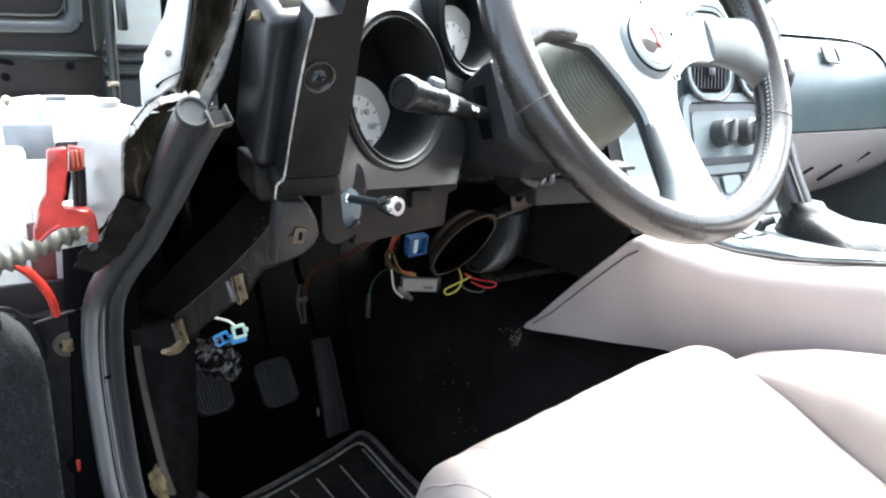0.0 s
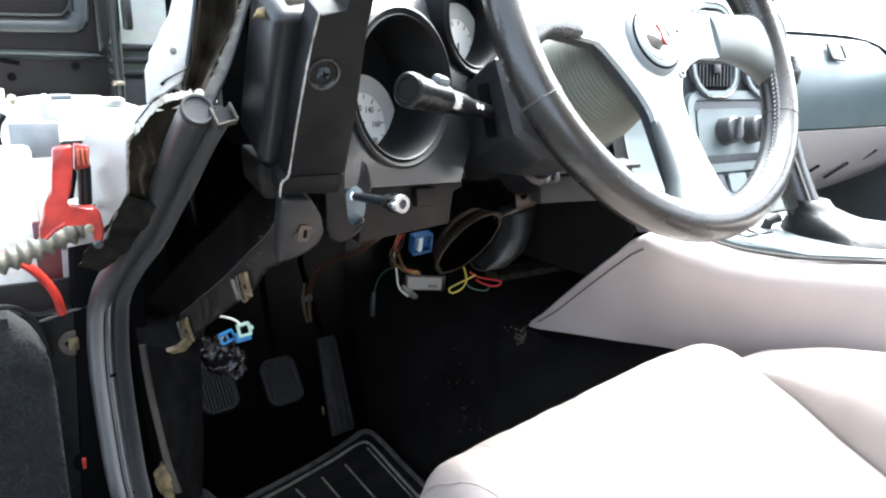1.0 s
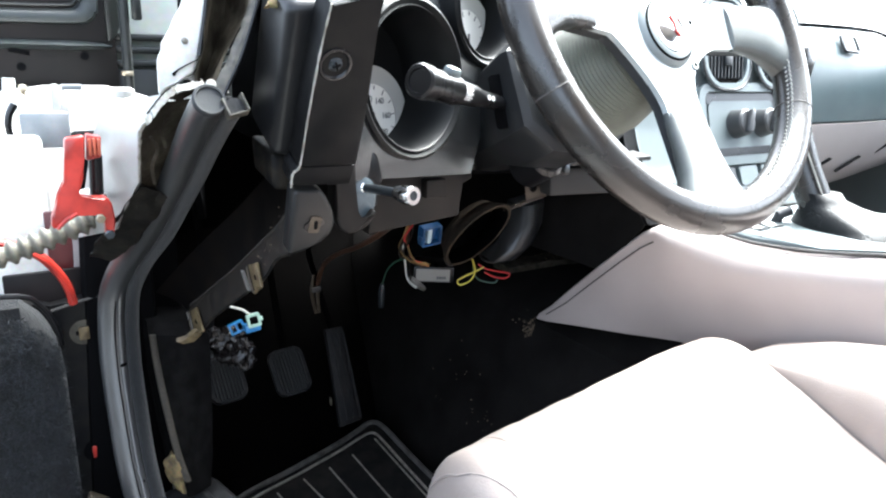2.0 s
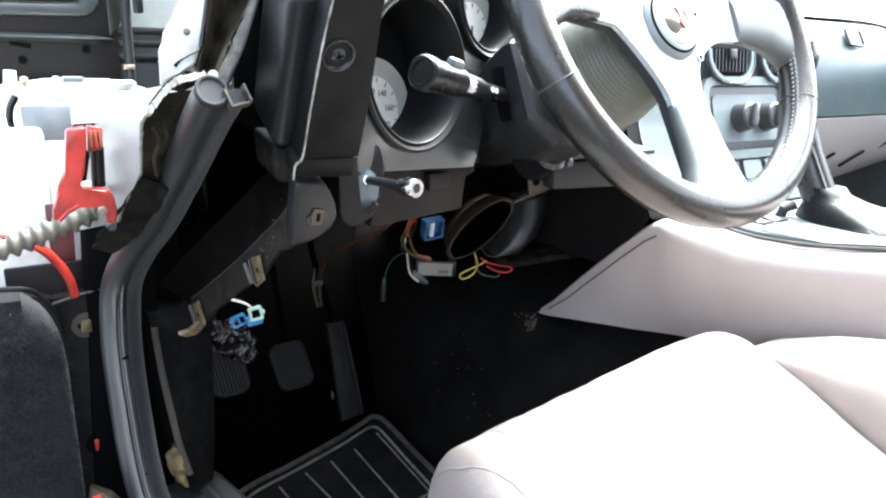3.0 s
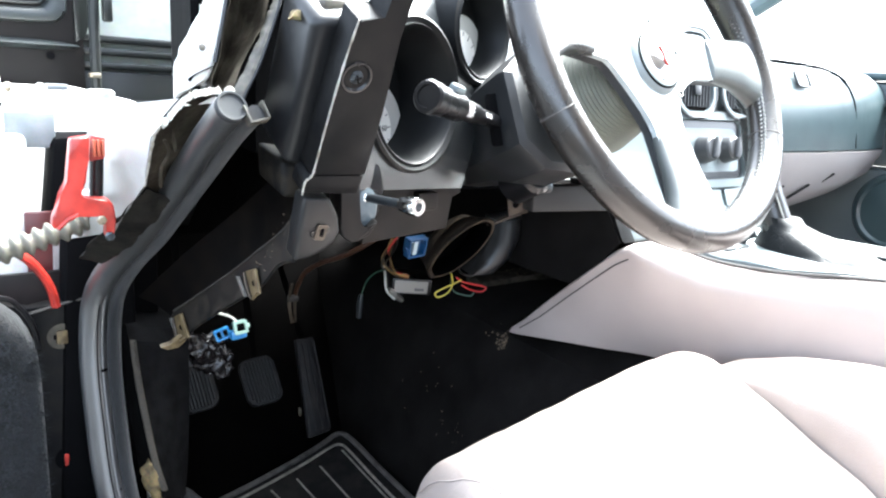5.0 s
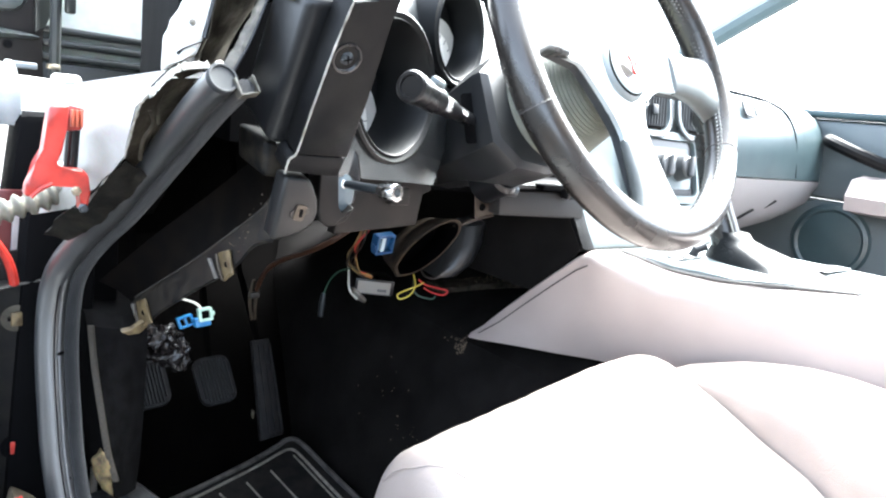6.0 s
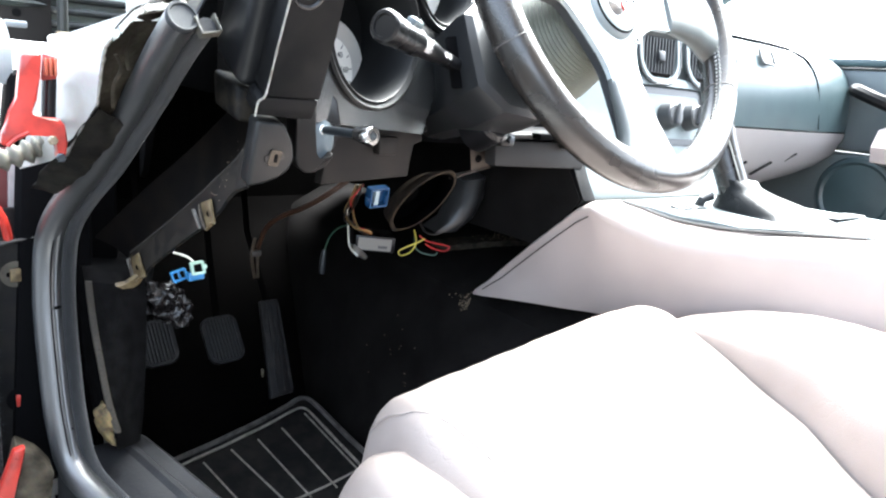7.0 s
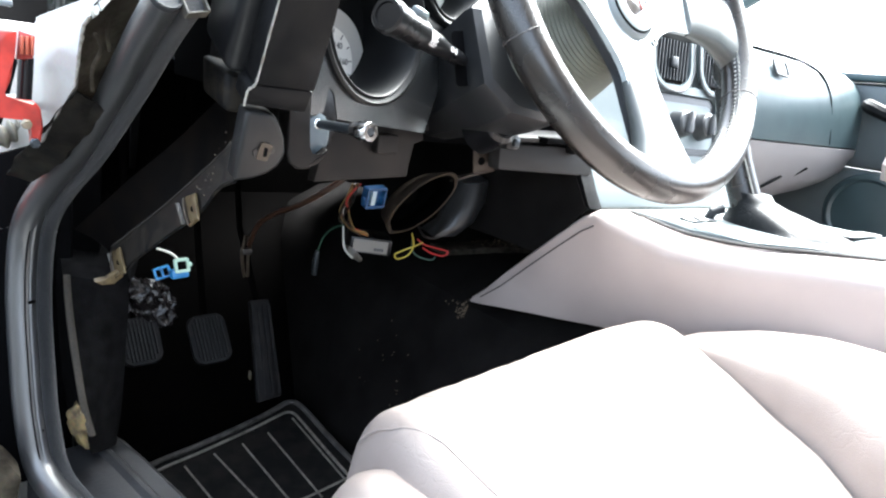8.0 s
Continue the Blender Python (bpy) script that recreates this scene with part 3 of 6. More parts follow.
        rows.append([p + V(-0.0005, -0.001 + n2, 0.0026 + n1), p + V(0.001, -0.0035 + n1, -0.0014 + n2), p + V(0.001, -0.0018 + n1, -0.0022 + n2), p + V(0, 0.002 + n2, 0.0016 + n1)])
    part("flange", loft(rows), SEALANT, hp, "bent flange with pale sealant", sharp=30)
    part("flange_gap", tube([p + V(-0.0012, -0.0010, 0.0024) for p in lip[4:22]], 0.0005, 6), DARK_VOID, hp)
    # torn vertical edge below the flange
    edge = smooth_line([(-0.3702, 0.1145, 0.7740), (-0.3722, 0.1215, 0.7680), (-0.3718, 0.1340, 0.7570), (-0.3712, 0.1490, 0.7410), (-0.3712, 0.1605, 0.7280)], 6)
    part("torn_edge", tube([p + V(rng.uniform(-.0004, .0004), -0.0005, 0) for p in edge], [0.0009 + rng.uniform(-.0003, .0004) for _ in edge], 6), SEALANT, hp)
    foot = [(-0.3327, 0.1250, 0.8636), (-0.3394, 0.1250, 0.8507), (-0.3467, 0.1250, 0.8388), (-0.3514, 0.1250, 0.8249), (-0.3578, 0.1250, 0.8157), (-0.3584, 0.1250, 0.7910), (-0.3451, 0.1250, 0.8007), (-0.3349, 0.1250, 0.8057), (-0.3299, 0.1250, 0.8181), (-0.3253, 0.1250, 0.8405), (-0.3206, 0.1250, 0.8645), (-0.3100, 0.1250, 0.93), (-0.3200, 0.1250, 0.93)]
    part("screen_pillar_foot", prism(foot, (0.004, 0.012, 0), 0.0025), PRIMER, hp)
    slot = smooth_line([(-0.3479, 0.1240, 0.8048), (-0.3447, 0.1240, 0.8082), (-0.3390, 0.1240, 0.8116), (-0.3310, 0.1240, 0.8155)], 4)
    part("slot", tube(slot, [0.0011, 0.0012, 0.0010, 0.0008, 0.0006, 0.0005, 0.0005, 0.0004, 0.0004, 0.0004, 0.0004, 0.0004, 0.0004], 7), DARK_VOID, hp, "dark elongated slot")
    part("stud", spin([(0.0, 0.0), (0.0024, 0.0), (0.0021, 0.0016), (0.0011, 0.0018), (0.0010, 0.0028), (0.0, 0.0028)], facing((-0.3383, 0.1252, 0.8275), (0, -1, 0)), 10, False), PALE_STEEL, hp)
    part("foot_edge", tube([(-0.3299, 0.1242, 0.8181), (-0.3253, 0.1242, 0.8405), (-0.3206, 0.1242, 0.8645), (-0.3100, 0.1242, 0.93)], 0.0016, 6), SATIN_BLACK, hp)
    left = [(-0.3080, 0.1210, 0.93), (-0.3200, 0.1210, 0.8641), (-0.3245, 0.1210, 0.8404), (-0.3295, 0.1210, 0.8174), (-0.3340, 0.1210, 0.8012)]
    mid = [(-0.282, 0.170, 0.93), (-0.2967, 0.1650, 0.8695), (-0.3026, 0.1630, 0.8432), (-0.3113, 0.1600, 0.8206), (-0.3199, 0.1550, 0.8003)]
    right = [(-0.275, 0.125, 0.93), (-0.2917, 0.1180, 0.8660), (-0.2996, 0.1150, 0.8450), (-0.3118, 0.1100, 0.8222), (-0.3257, 0.1050, 0.7991)]
    rows = []
    for a, m, b in zip(left, mid, right):
        a, m, b = V(*a), V(*m), V(*b)
        rows.append([a, a * .55 + m * .45 + V(-.001, .010, 0), m, b * .55 + m * .45 + V(.002, .008, 0), b, b + V(.004, .05, 0), a + V(.004, .06, 0)])
    bm = loft(rows)
    bmesh.ops.subdivide_edges(bm, edges=bm.edges[:], cuts=3, use_grid_fill=True)
    for v in bm.verts:
        v.co += V(*noise.noise_vector(v.co * 60)) * 0.0022
    part("screen_pillar_channel", bm, GRIME, hp, "grimy hollow channel", sharp=60)
    lo = smooth_line([(-0.278, 0.112, 0.93), (-0.2955, 0.1050, 0.8646), (-0.2999, 0.1040, 0.8535), (-0.3062, 0.1020, 0.8387), (-0.3153, 0.1000, 0.8202), (-0.3247, 0.0970, 0.8045), (-0.3301, 0.0950, 0.7958)], 6)
    hi = smooth_line([(-0.2755, 0.106, 0.93), (-0.2935, 0.0990, 0.8643), (-0.2967, 0.0980, 0.8533), (-0.3031, 0.0960, 0.8361), (-0.3112, 0.0940, 0.8166), (-0.3199, 0.0910, 0.8017), (-0.3258, 0.0890, 0.7906)], 6)
    rows = []
    for k, (a, b) in enumerate(zip(lo, hi)):
        w = V(0.0016, 0, 0) * noise.noise((k * 0.55, 3, 1))
        rows.append([a + w, (a + b) / 2 + V(0, -0.0022, 0) + V(0, 0.0012, 0) * noise.noise((k * .8, 9, 2)), b, b + V(0.001, 0.004, 0), a + w + V(0.002, 0.004, 0)])
    part("channel_lip", loft(rows), LIP_GREY, hp, "grimy peeling pillar lip", sharp=50)
    part("lip_edge", tube([p + V(0.0012, 0.0006, 0.0) for p in hi], 0.0014, 7), SATIN_BLACK, hp)
    part("bump", spin([(0.0, 0.0), (0.0036, 0.0), (0.003, 0.0025), (0.0, 0.0034)], facing((-0.3310, 0.0920, 0.7996), (0, -1, 0.4)), 10, False), SEALANT, hp)


def door_seal():
    ds = thing("door_seal", (-0.37, 0.3, 0.45), "dark grey rubber door seal with a flocked inner lip", "door seal", kind="structure")
    line = [(-0.3388, 0.0660, 0.7908), (-0.3410, 0.1050, 0.7697), (-0.3434, 0.1650, 0.7336), (-0.3481, 0.2050, 0.7057), (-0.3565, 0.2550, 0.6688), (-0.3692, 0.3000, 0.6350), (-0.3796, 0.3280, 0.6036), (-0.3843, 0.3380, 0.5719),
            (-0.3872, 0.3340, 0.5252), (-0.3868, 0.3220, 0.4677), (-0.3844, 0.3080, 0.4095), (-0.3770, 0.2900, 0.3640), (-0.357, 0.235, 0.3450), (-0.335, 0.13, 0.340), (-0.312, 0.0, 0.340), (-0.31, -0.5, 0.340)]
    pts = smooth_line(line, 6)
    n = len(pts)
    grow = [min(1.0, max(0.0, (i - 18) / 24)) for i in range(n)]
    rng = random.Random(14)
    part("bulb", tube(pts, [0.0101 + 0.0024 * g + rng.uniform(-.00012, .00012) for g in grow], 20), RUBBER, ds)
    part("ridge", tube([p + V(0.0060, -0.0108, 0.0012) for p in pts[26:]], 0.0020, 8), RUBBER, ds, "moulded ridge along the seal")
    part("groove", tube([p + V(0.0018, -0.0124, 0.0012) for p in pts[30:]], 0.0007, 6), DARK_VOID, ds, "fine dark groove along the bulb")
    end = facing(tuple(pts[0]), tuple(pts[0] - pts[1]))
    part("bulb_end", spin([(0.0, 0.0008), (0.0080, 0.0012), (0.0084, 0.0026), (0.0096, 0.0028), (0.0103, 0.0018), (0.0101, -0.002)], end, 24, False), SEAL_END, ds)
    lip = [p + V(0.0150, -0.003, -0.003) + V(0.0030, -0.001, 0) * g for p, g in zip(pts, grow)]
    fine = smooth_line([tuple(p) for p in lip], 5)
    m = len(fine)
    part("lip", tube(fine, [0.0062 + 0.0006 * min(1.0, i / m * 3) + (0.00018 if i > m * 0.5 and i % 4 < 2 else 0.0) for i in range(m)], 10, flat=0.9), FUZZ, ds, "ribbed flocked inner lip", sharp=60)
    web = bmesh.new()
    add_tube(web, [(p + q) / 2 + V(0, 0.006, 0) for p, q in zip(pts, lip)], 0.007, 6, flat=0.5)
    part("web", web, SATIN_BLACK, ds)
    for x, y, z in ((-0.380, 0.3215, 0.522), (-0.3775, 0.296, 0.403)):
        part("vent_hole", spin([(0.0, 0.0), (0.0026, 0.0), (0.0022, 0.0006), (0.0, 0.0006)], facing((x, y, z), (0.5, -1, 0.1)) @ Matrix.Diagonal((1.5, 0.8, 1, 1)), 10, False), DARK_VOID, ds)
    # open metal channel at the cut end of the lip
    t = facing(tuple(lip[0] + V(0, -0.001, 0.001)), tuple(lip[0] - lip[1]), turn=14)
    part("end_core", box((-0.0052, -0.0052, -0.006), (0.0052, 0.0052, -0.0035), 0.0008, t), DARK_VOID, ds, "black channel end")
    for lo_, hi_ in (((-0.0072, -0.0064, -0.006), (-0.0056, 0.0058, 0.001)), ((0.0056, -0.0064, -0.006), (0.0070, 0.0058, 0.0022)), ((-0.0072, -0.0068, -0.006), (0.0070, -0.0054, 0.001))):
        part("channel_wall", box(lo_, hi_, 0.0005, t, 1), LIP_GREY, ds)


def red_hinge():
    rh = thing("pillar_hinge_arm", (-0.39, 0.25, 0.7), "red painted steel hinge arm bolted to the pillar", "door hinge")
    arm = [(-0.4110, 0.2470, 0.7551), (-0.3970, 0.2470, 0.7571), (-0.3987, 0.2470, 0.7391), (-0.4016, 0.2470, 0.7208), (-0.4054, 0.2470, 0.7117), (-0.4070, 0.2470, 0.7066), (-0.3864, 0.2470, 0.7069), (-0.3825, 0.2470, 0.7019), (-0.3810, 0.2470, 0.6888), (-0.3830, 0.2470, 0.6758), (-0.3868, 0.2470, 0.6722), (-0.3896, 0.2470, 0.6754),
           (-0.3882, 0.2470, 0.6917), (-0.3909, 0.2470, 0.6948), (-0.4095, 0.2470, 0.6956), (-0.4180, 0.2470, 0.6905), (-0.4225, 0.2470, 0.6840), (-0.4275, 0.2470, 0.6850), (-0.4265, 0.2470, 0.6943), (-0.4183, 0.2470, 0.7102), (-0.4152, 0.2470, 0.7215), (-0.4129, 0.2470, 0.7395)]
    part("arm", prism(arm, (0, -0.015, 0), 0.0022, 3), RED_PAINT, rh)
    part("rib", tube([(-0.4085, 0.2312, 0.6955), (-0.4165, 0.2312, 0.6915), (-0.4235, 0.2312, 0.6845)], 0.0017, 6), RED_PAINT, rh)
    lug = [(-0.3950, 0.2440, 0.7571), (-0.3843, 0.2440, 0.7546), (-0.3857, 0.2440, 0.7377), (-0.3970, 0.2440, 0.7357)]
    part("lug", prism(lug, (0, 0.012, 0), 0.0012), RED_PAINT, rh)
    for x in (-0.3935, -0.3902, -0.3868):
        part("spring_leaf", box((x - 0.0012, 0.2395, 0.7400), (x + 0.0012, 0.2435, 0.7535), 0.0008), ORANGE_RED, rh)
    part("pivot", tube([(-0.3905, 0.262, 0.705), (-0.3885, 0.262, 0.738)], 0.0055, 12), SATIN_BLACK, rh)
    part("pivot_base", spin([(0.0, 0.0), (0.012, 0.0), (0.012, 0.004), (0.008, 0.008), (0.0, 0.009)], Matrix.Translation((-0.394, 0.275, 0.699)), 18, False), BODY_METAL, rh)
    for x, z in ((-0.3922, 0.6900), (-0.3868, 0.6762)):
        part("bolt", spin([(0.0, 0.0), (0.0040, 0.0), (0.0040, 0.002), (0.0026, 0.0028), (0.0, 0.0026)], facing((x, 0.2316, z), (0, -1, 0)), 6, False), STEEL if x < -0.39 else DARK_STEEL, rh)
    moved(rh, (-0.0041, -0.0436, 0.0076), 0.93)
    wb = thing("wiring_boot", (-0.43, 0.26, 0.68), "grey ribbed rubber wiring boot between door and pillar", "rubber boot")
    line = smooth_line([(-0.3896, 0.2620, 0.6866), (-0.4010, 0.2620, 0.6816), (-0.4189, 0.2600, 0.6757), (-0.4363, 0.2580, 0.6696), (-0.4530, 0.2560, 0.6645), (-0.4731, 0.2540, 0.6600), (-0.5037, 0.2500, 0.6530), (-0.56, 0.25, 0.65)], 16)
    prof = (0.0062, 0.0070, 0.0088, 0.0102, 0.0104, 0.0096, 0.0080, 0.0066)
    part("bellows", tube(line, [prof[i % 8] for i in range(len(line))], 18), GREY_RUBBER, wb, sharp=60)
    part("end_collar", tube([(-0.392, 0.2625, 0.6858), (-0.3845, 0.2635, 0.6885)], 0.0095, 16), RUBBER, wb, "black end collar")
    cs = thing("check_strap", (-0.44, 0.33, 0.63), "curved red painted steel door check strap", "door check")
    pts = smooth_line([(-0.5059, 0.3300, 0.6695), (-0.4741, 0.3300, 0.6585), (-0.4533, 0.3300, 0.6502), (-0.4366, 0.3300, 0.6378), (-0.4245, 0.3300, 0.6200), (-0.4188, 0.3300, 0.6053), (-0.4164, 0.3300, 0.5908)], 5)
    part("strap", tube(pts, 0.0082, 10, flat=0.5), RED_PAINT, cs)


def open_door():
    od = thing("car_door", (-0.6, 0.36, 0.4), "open car door with black carpeted lower panel", "car door")
    body = [(-0.392, 0.325, 0.597), (-0.436, 0.325, 0.59), (-0.46, 0.325, 0.60), (-1.3, 0.45, 0.62), (-1.3, 0.45, 0.2), (-0.42, 0.325, 0.2), (-0.402, 0.325, 0.35)]
    part("inner_skin", prism(body, (0, 0.02, 0), 0.002), DOOR_SKIN, od)
    part("skin_lip", tube([(-0.392, 0.322, 0.597), (-0.41, 0.322, 0.594), (-0.436, 0.322, 0.588)], 0.0016, 6), CLIP_DARK, od)
    for x, z, red in ((-0.411, 0.562, 0), (-0.412, 0.436, 1)):
        m = facing((x, 0.3245, z), (0, -1, 0))
        part("clip_hole", spin([(0.0, 0.0), (0.0108, 0.0), (0.0125, 0.0012), (0.0, 0.0014)], m, 24, False), DIRTY_METAL if not red else DARK_VOID, od, "round trim clip hole")
        part("clip", box((-0.0045, -0.007, 0.001), (0.0045, 0.006, 0.004), 0.001, m), RED_PAINT if red else CLIP_TAN, od)
        part("clip_tongue", box((-0.007, -0.002, 0.0012), (0.007, 0.002, 0.003), 0.0006, m), DARK_VOID, od)
    rows = []
    for x in (-0.4305, -0.433, -0.438, -0.446, -0.46, -0.5, -0.7, -1.2):
        k = min(1.0, (-0.4305 - x) / 0.03)
        top = 0.545 + 0.062 * math.sqrt(k)
        y = 0.322 - 0.025 * math.sqrt(k) + max(0.0, -0.46 - x) * 0.1
        rows.append([(x, 0.33 + max(0.0, -0.46 - x) * 0.15, 0.22), (x, y, 0.24), (x, y - 0.004 * k, 0.4), (x, y, top - 0.03), (x, y + 0.008, top - 0.006), (x, y + 0.02, top)])
    part("carpet_panel", loft(rows), DOOR_CARPET, od, "black fuzzy carpet panel")
    trim = smooth_line([(-0.52, 0.30, 0.617), (-0.46, 0.303, 0.612), (-0.444, 0.306, 0.60), (-0.434, 0.312, 0.578), (-0.431, 0.318, 0.555)], 5)
    part("panel_edge", tube(trim, 0.0025, 7), SATIN_BLACK, od)
    rng = random.Random(8)
    bm = bmesh.new()
    for _ in range(7000):
        x = -0.433 - rng.random() ** 1.3 * 0.085
        k = min(1.0, (-0.4305 - x) / 0.03)
        top = 0.545 + 0.062 * math.sqrt(k)
        z = rng.uniform(0.36, top - 0.012)
        y = 0.322 - 0.025 * math.sqrt(k) + max(0.0, -0.46 - x) * 0.1 - 0.003 * k
        p = V(x, y, z)
        d = V(rng.gauss(0, 1), -abs(rng.gauss(0, 0.5)), rng.gauss(0, 1)).normalized()
        e = V(rng.gauss(0, 1), -0.2, rng.gauss(0, 1)).normalized() * 0.00022
        q, r = p + d * 0.004 + V(0, -0.0012, 0), p + d * 0.009 + V(rng.gauss(0, .002), 0, rng.gauss(0, .002))
        a = [bm.verts.new(w) for w in (p - e, p + e, q + e, q - e, r)]
        bm.faces.new(a[:4])
        bm.faces.new((a[3], a[2], a[4]))
    tagged(part("carpet_fuzz", bm, DOOR_FIBRE, od), kind="stuff")
    moved(od, (-0.0116, 0.0549, -0.0307), 1.075)
    lo = thing("hinge_bracket", (-0.41, 0.28, 0.38), "red and bare-metal lower door hinge bracket", "door hinge")
    part("plate", prism([(-0.425, 0.27, 0.410), (-0.407, 0.27, 0.395), (-0.395, 0.27, 0.375), (-0.40, 0.27, 0.34), (-0.44, 0.27, 0.34)], (0, 0.03, 0), 0.004), GRIME, lo)
    part("red_arm", prism([(-0.428, 0.262, 0.41), (-0.418, 0.262, 0.412), (-0.43, 0.262, 0.36), (-0.45, 0.262, 0.35)], (0, 0.01, 0), 0.002), RED_PAINT, lo)


def front_end():
    # inner wing and the dark raised bonnet seen past the pillar
    iw = thing("inner_wing", (-0.45, 0.6, 0.6), "pale painted inner wing panel beside the engine bay", "car wing", kind="structure")
    part("panel", prism([(-0.62, 0.47, 0.2), (-0.62, 0.47, 0.74), (-0.40, 0.47, 0.775), (-0.30, 0.47, 0.775), (-0.30, 0.47, 0.2)], (0, 0.45, 0), 0.01), PRIMER, iw)
    part("apron", box((-0.60, 0.335, 0.45), (-0.425, 0.46, 0.748), 0.006), PRIMER, iw)
    part("bracket", prism([(-0.4265, 0.37, 0.76), (-0.4215, 0.37, 0.788), (-0.402, 0.37, 0.790), (-0.397, 0.37, 0.762)], (0, 0.012, 0), 0.002), PRIMER, iw)
    part("bracket_web", box((-0.4115, 0.362, 0.755), (-0.4055, 0.37, 0.792), 0.0015), BODY_METAL, iw)
    part("bracket_arm", box((-0.403, 0.37, 0.786), (-0.385, 0.382, 0.7915), 0.0012), BLUE_GREY, iw)
    part("hinge_block", prism([(-0.440, 0.352, 0.768), (-0.400, 0.352, 0.768), (-0.401, 0.352, 0.735), (-0.441, 0.352, 0.735)], (0, -0.006, 0), 0.003), BLUE_GREY, iw, "blue-grey metal block")
    part("hose", tube(smooth_line([(-0.442, 0.35, 0.775), (-0.4475, 0.35, 0.765), (-0.449, 0.35, 0.752), (-0.445, 0.35, 0.737)], 5), 0.0032, 8), SATIN_BLACK, iw, "short black hose")
    part("hose_collar", tube([(-0.449, 0.36, 0.779), (-0.437, 0.36, 0.781), (-0.432, 0.36, 0.776)], 0.0035, 8), PRIMER, iw)
    part("fitting", tube([(-0.446, 0.362, 0.768), (-0.444, 0.362, 0.797)], [0.0065, 0.005], 10), PRIMER, iw)
    part("ball_stud", spin([(0.0, 0.0), (0.002, 0.0), (0.002, 0.008), (0.0038, 0.011), (0.003, 0.015), (0.0, 0.016)], Matrix.Translation((-0.434, 0.362, 0.776)), 12, False), STEEL, iw)
    part("cap", spin([(0.0, 0.0), (0.015, 0.0), (0.015, 0.007), (0.011, 0.01), (0.0, 0.01)], Matrix.Translation((-0.338, 0.49, 0.775)), 20, False), BODY_METAL, iw)
    part("pillar_flange", prism([(-0.411, 0.322, 0.665), (-0.384, 0.322, 0.68), (-0.395, 0.322, 0.592), (-0.414, 0.322, 0.592)], (0, 0.006, 0), 0.0015), PILLAR_PINK, iw, "pinkish grey flange")
    part("maroon_panel", box((-0.432, 0.3285, 0.585), (-0.40, 0.334, 0.68), 0.002), MAROON, iw, "dark maroon painted inner panel")
    # the shield's shadow is painted in by the darker maroon
    part("inner_shield", prism([(-0.470, 0.315, 0.628), (-0.398, 0.315, 0.628), (-0.398, 0.315, 0.540), (-0.470, 0.315, 0.540)], (0, 0.006, 0), 0.002), MAROON_SHADED, iw, "dark shadowed inner shield")
    moved(iw, (-0.0005, 0.1166, -0.0251), 1.12)
    bo = thing("bonnet", (-0.3, 1.1, 0.7), "dark pressed underside of a raised bonnet with ribs and holes", "car bonnet")
    part("skin", prism([(-0.53, 1.12, 0.3), (-0.53, 1.12, 1.3), (-0.262, 1.12, 1.3), (-0.262, 1.12, 0.3)], (0, 0.02, 0), 0.0), HOOD_SKIN, bo)
    outer = smooth_line([(-0.53, 1.112, 0.8755), (-0.45, 1.112, 0.8762), (-0.3251, 1.112, 0.8798), (-0.3011, 1.112, 0.8859), (-0.2911, 1.112, 0.9005), (-0.2850, 1.112, 0.9429), (-0.2750, 1.112, 1.30)], 6)
    inner = smooth_line([(-0.53, 1.112, 0.9025), (-0.45, 1.112, 0.9031), (-0.3440, 1.112, 0.9066), (-0.3253, 1.112, 0.9127), (-0.3175, 1.112, 0.9260), (-0.3150, 1.112, 0.9450), (-0.3050, 1.112, 1.30)], 6)
    rows = []
    for a, b in zip(outer, inner):
        rows.append([a + V(0, 0.008, 0), a.lerp(b, 0.12) + V(0, -0.006, 0), a.lerp(b, 0.5) + V(0, -0.009, 0), a.lerp(b, 0.85) + V(0, -0.004, 0), b + V(0, 0.008, 0)])
    part("pressing", loft(rows), HOOD_BAND, bo, "paler pressed frame", sharp=60)
    part("inner_bead", tube([p + V(-0.001, -0.002, 0.006) for p in inner], 0.0026, 8), HOOD_METAL, bo)
    rows = []
    for x, h in ((-0.53, 0.007), (-0.43, 0.0075), (-0.38, 0.0075), (-0.33, 0.0075), (-0.30, 0.006), (-0.28, 0.004), (-0.270, 0.001)):
        z = 0.842 - 0.02 * max(0.0, -0.43 - x)
        rows.append([(x, 1.122, z - h * 1.2), (x, 1.108, z - h * 0.8), (x, 1.102, z), (x, 1.108, z + h * 0.8), (x, 1.122, z + h * 1.2)])
    part("rib", loft(rows), HOOD_BAND, bo, "rounded pressed shelf", sharp=70)
    part("edge_column", prism([(-0.2811, 1.110, 1.30), (-0.2444, 1.110, 1.30), (-0.2502, 1.110, 0.8841), (-0.2600, 1.110, 0.8600), (-0.2763, 1.110, 0.8480)], (0, 0.012, 0), 0.004), HOOD_METAL, bo)
    for x, z, r in ((-0.423, 0.802, 0.0055), (-0.318, 0.823, 0.0055)):
        part("hole", spin([(0.0, 0.0), (r, 0.0), (r + 0.002, 0.002), (0.0, 0.0022)], facing((x, 1.1185, z), (0, -1, 0)), 16, False), DARK_VOID, bo, "dark punched hole")
    part("slot", prism([(-0.44, 1.1165, 0.828), (-0.408, 1.1165, 0.822), (-0.407, 1.1165, 0.829), (-0.44, 1.1165, 0.838)], (0, 0.003, 0), 0.001), DARK_VOID, bo, "dark punched slot")
    part("strut", tube([(-0.252, 1.08, 0.60), (-0.245, 1.08, 1.2)], 0.0095, 10), HOOD_METAL, bo)
    part("strut_joint", box((-0.263, 1.065, 0.788), (-0.243, 1.085, 0.797), 0.002), STEEL, bo)
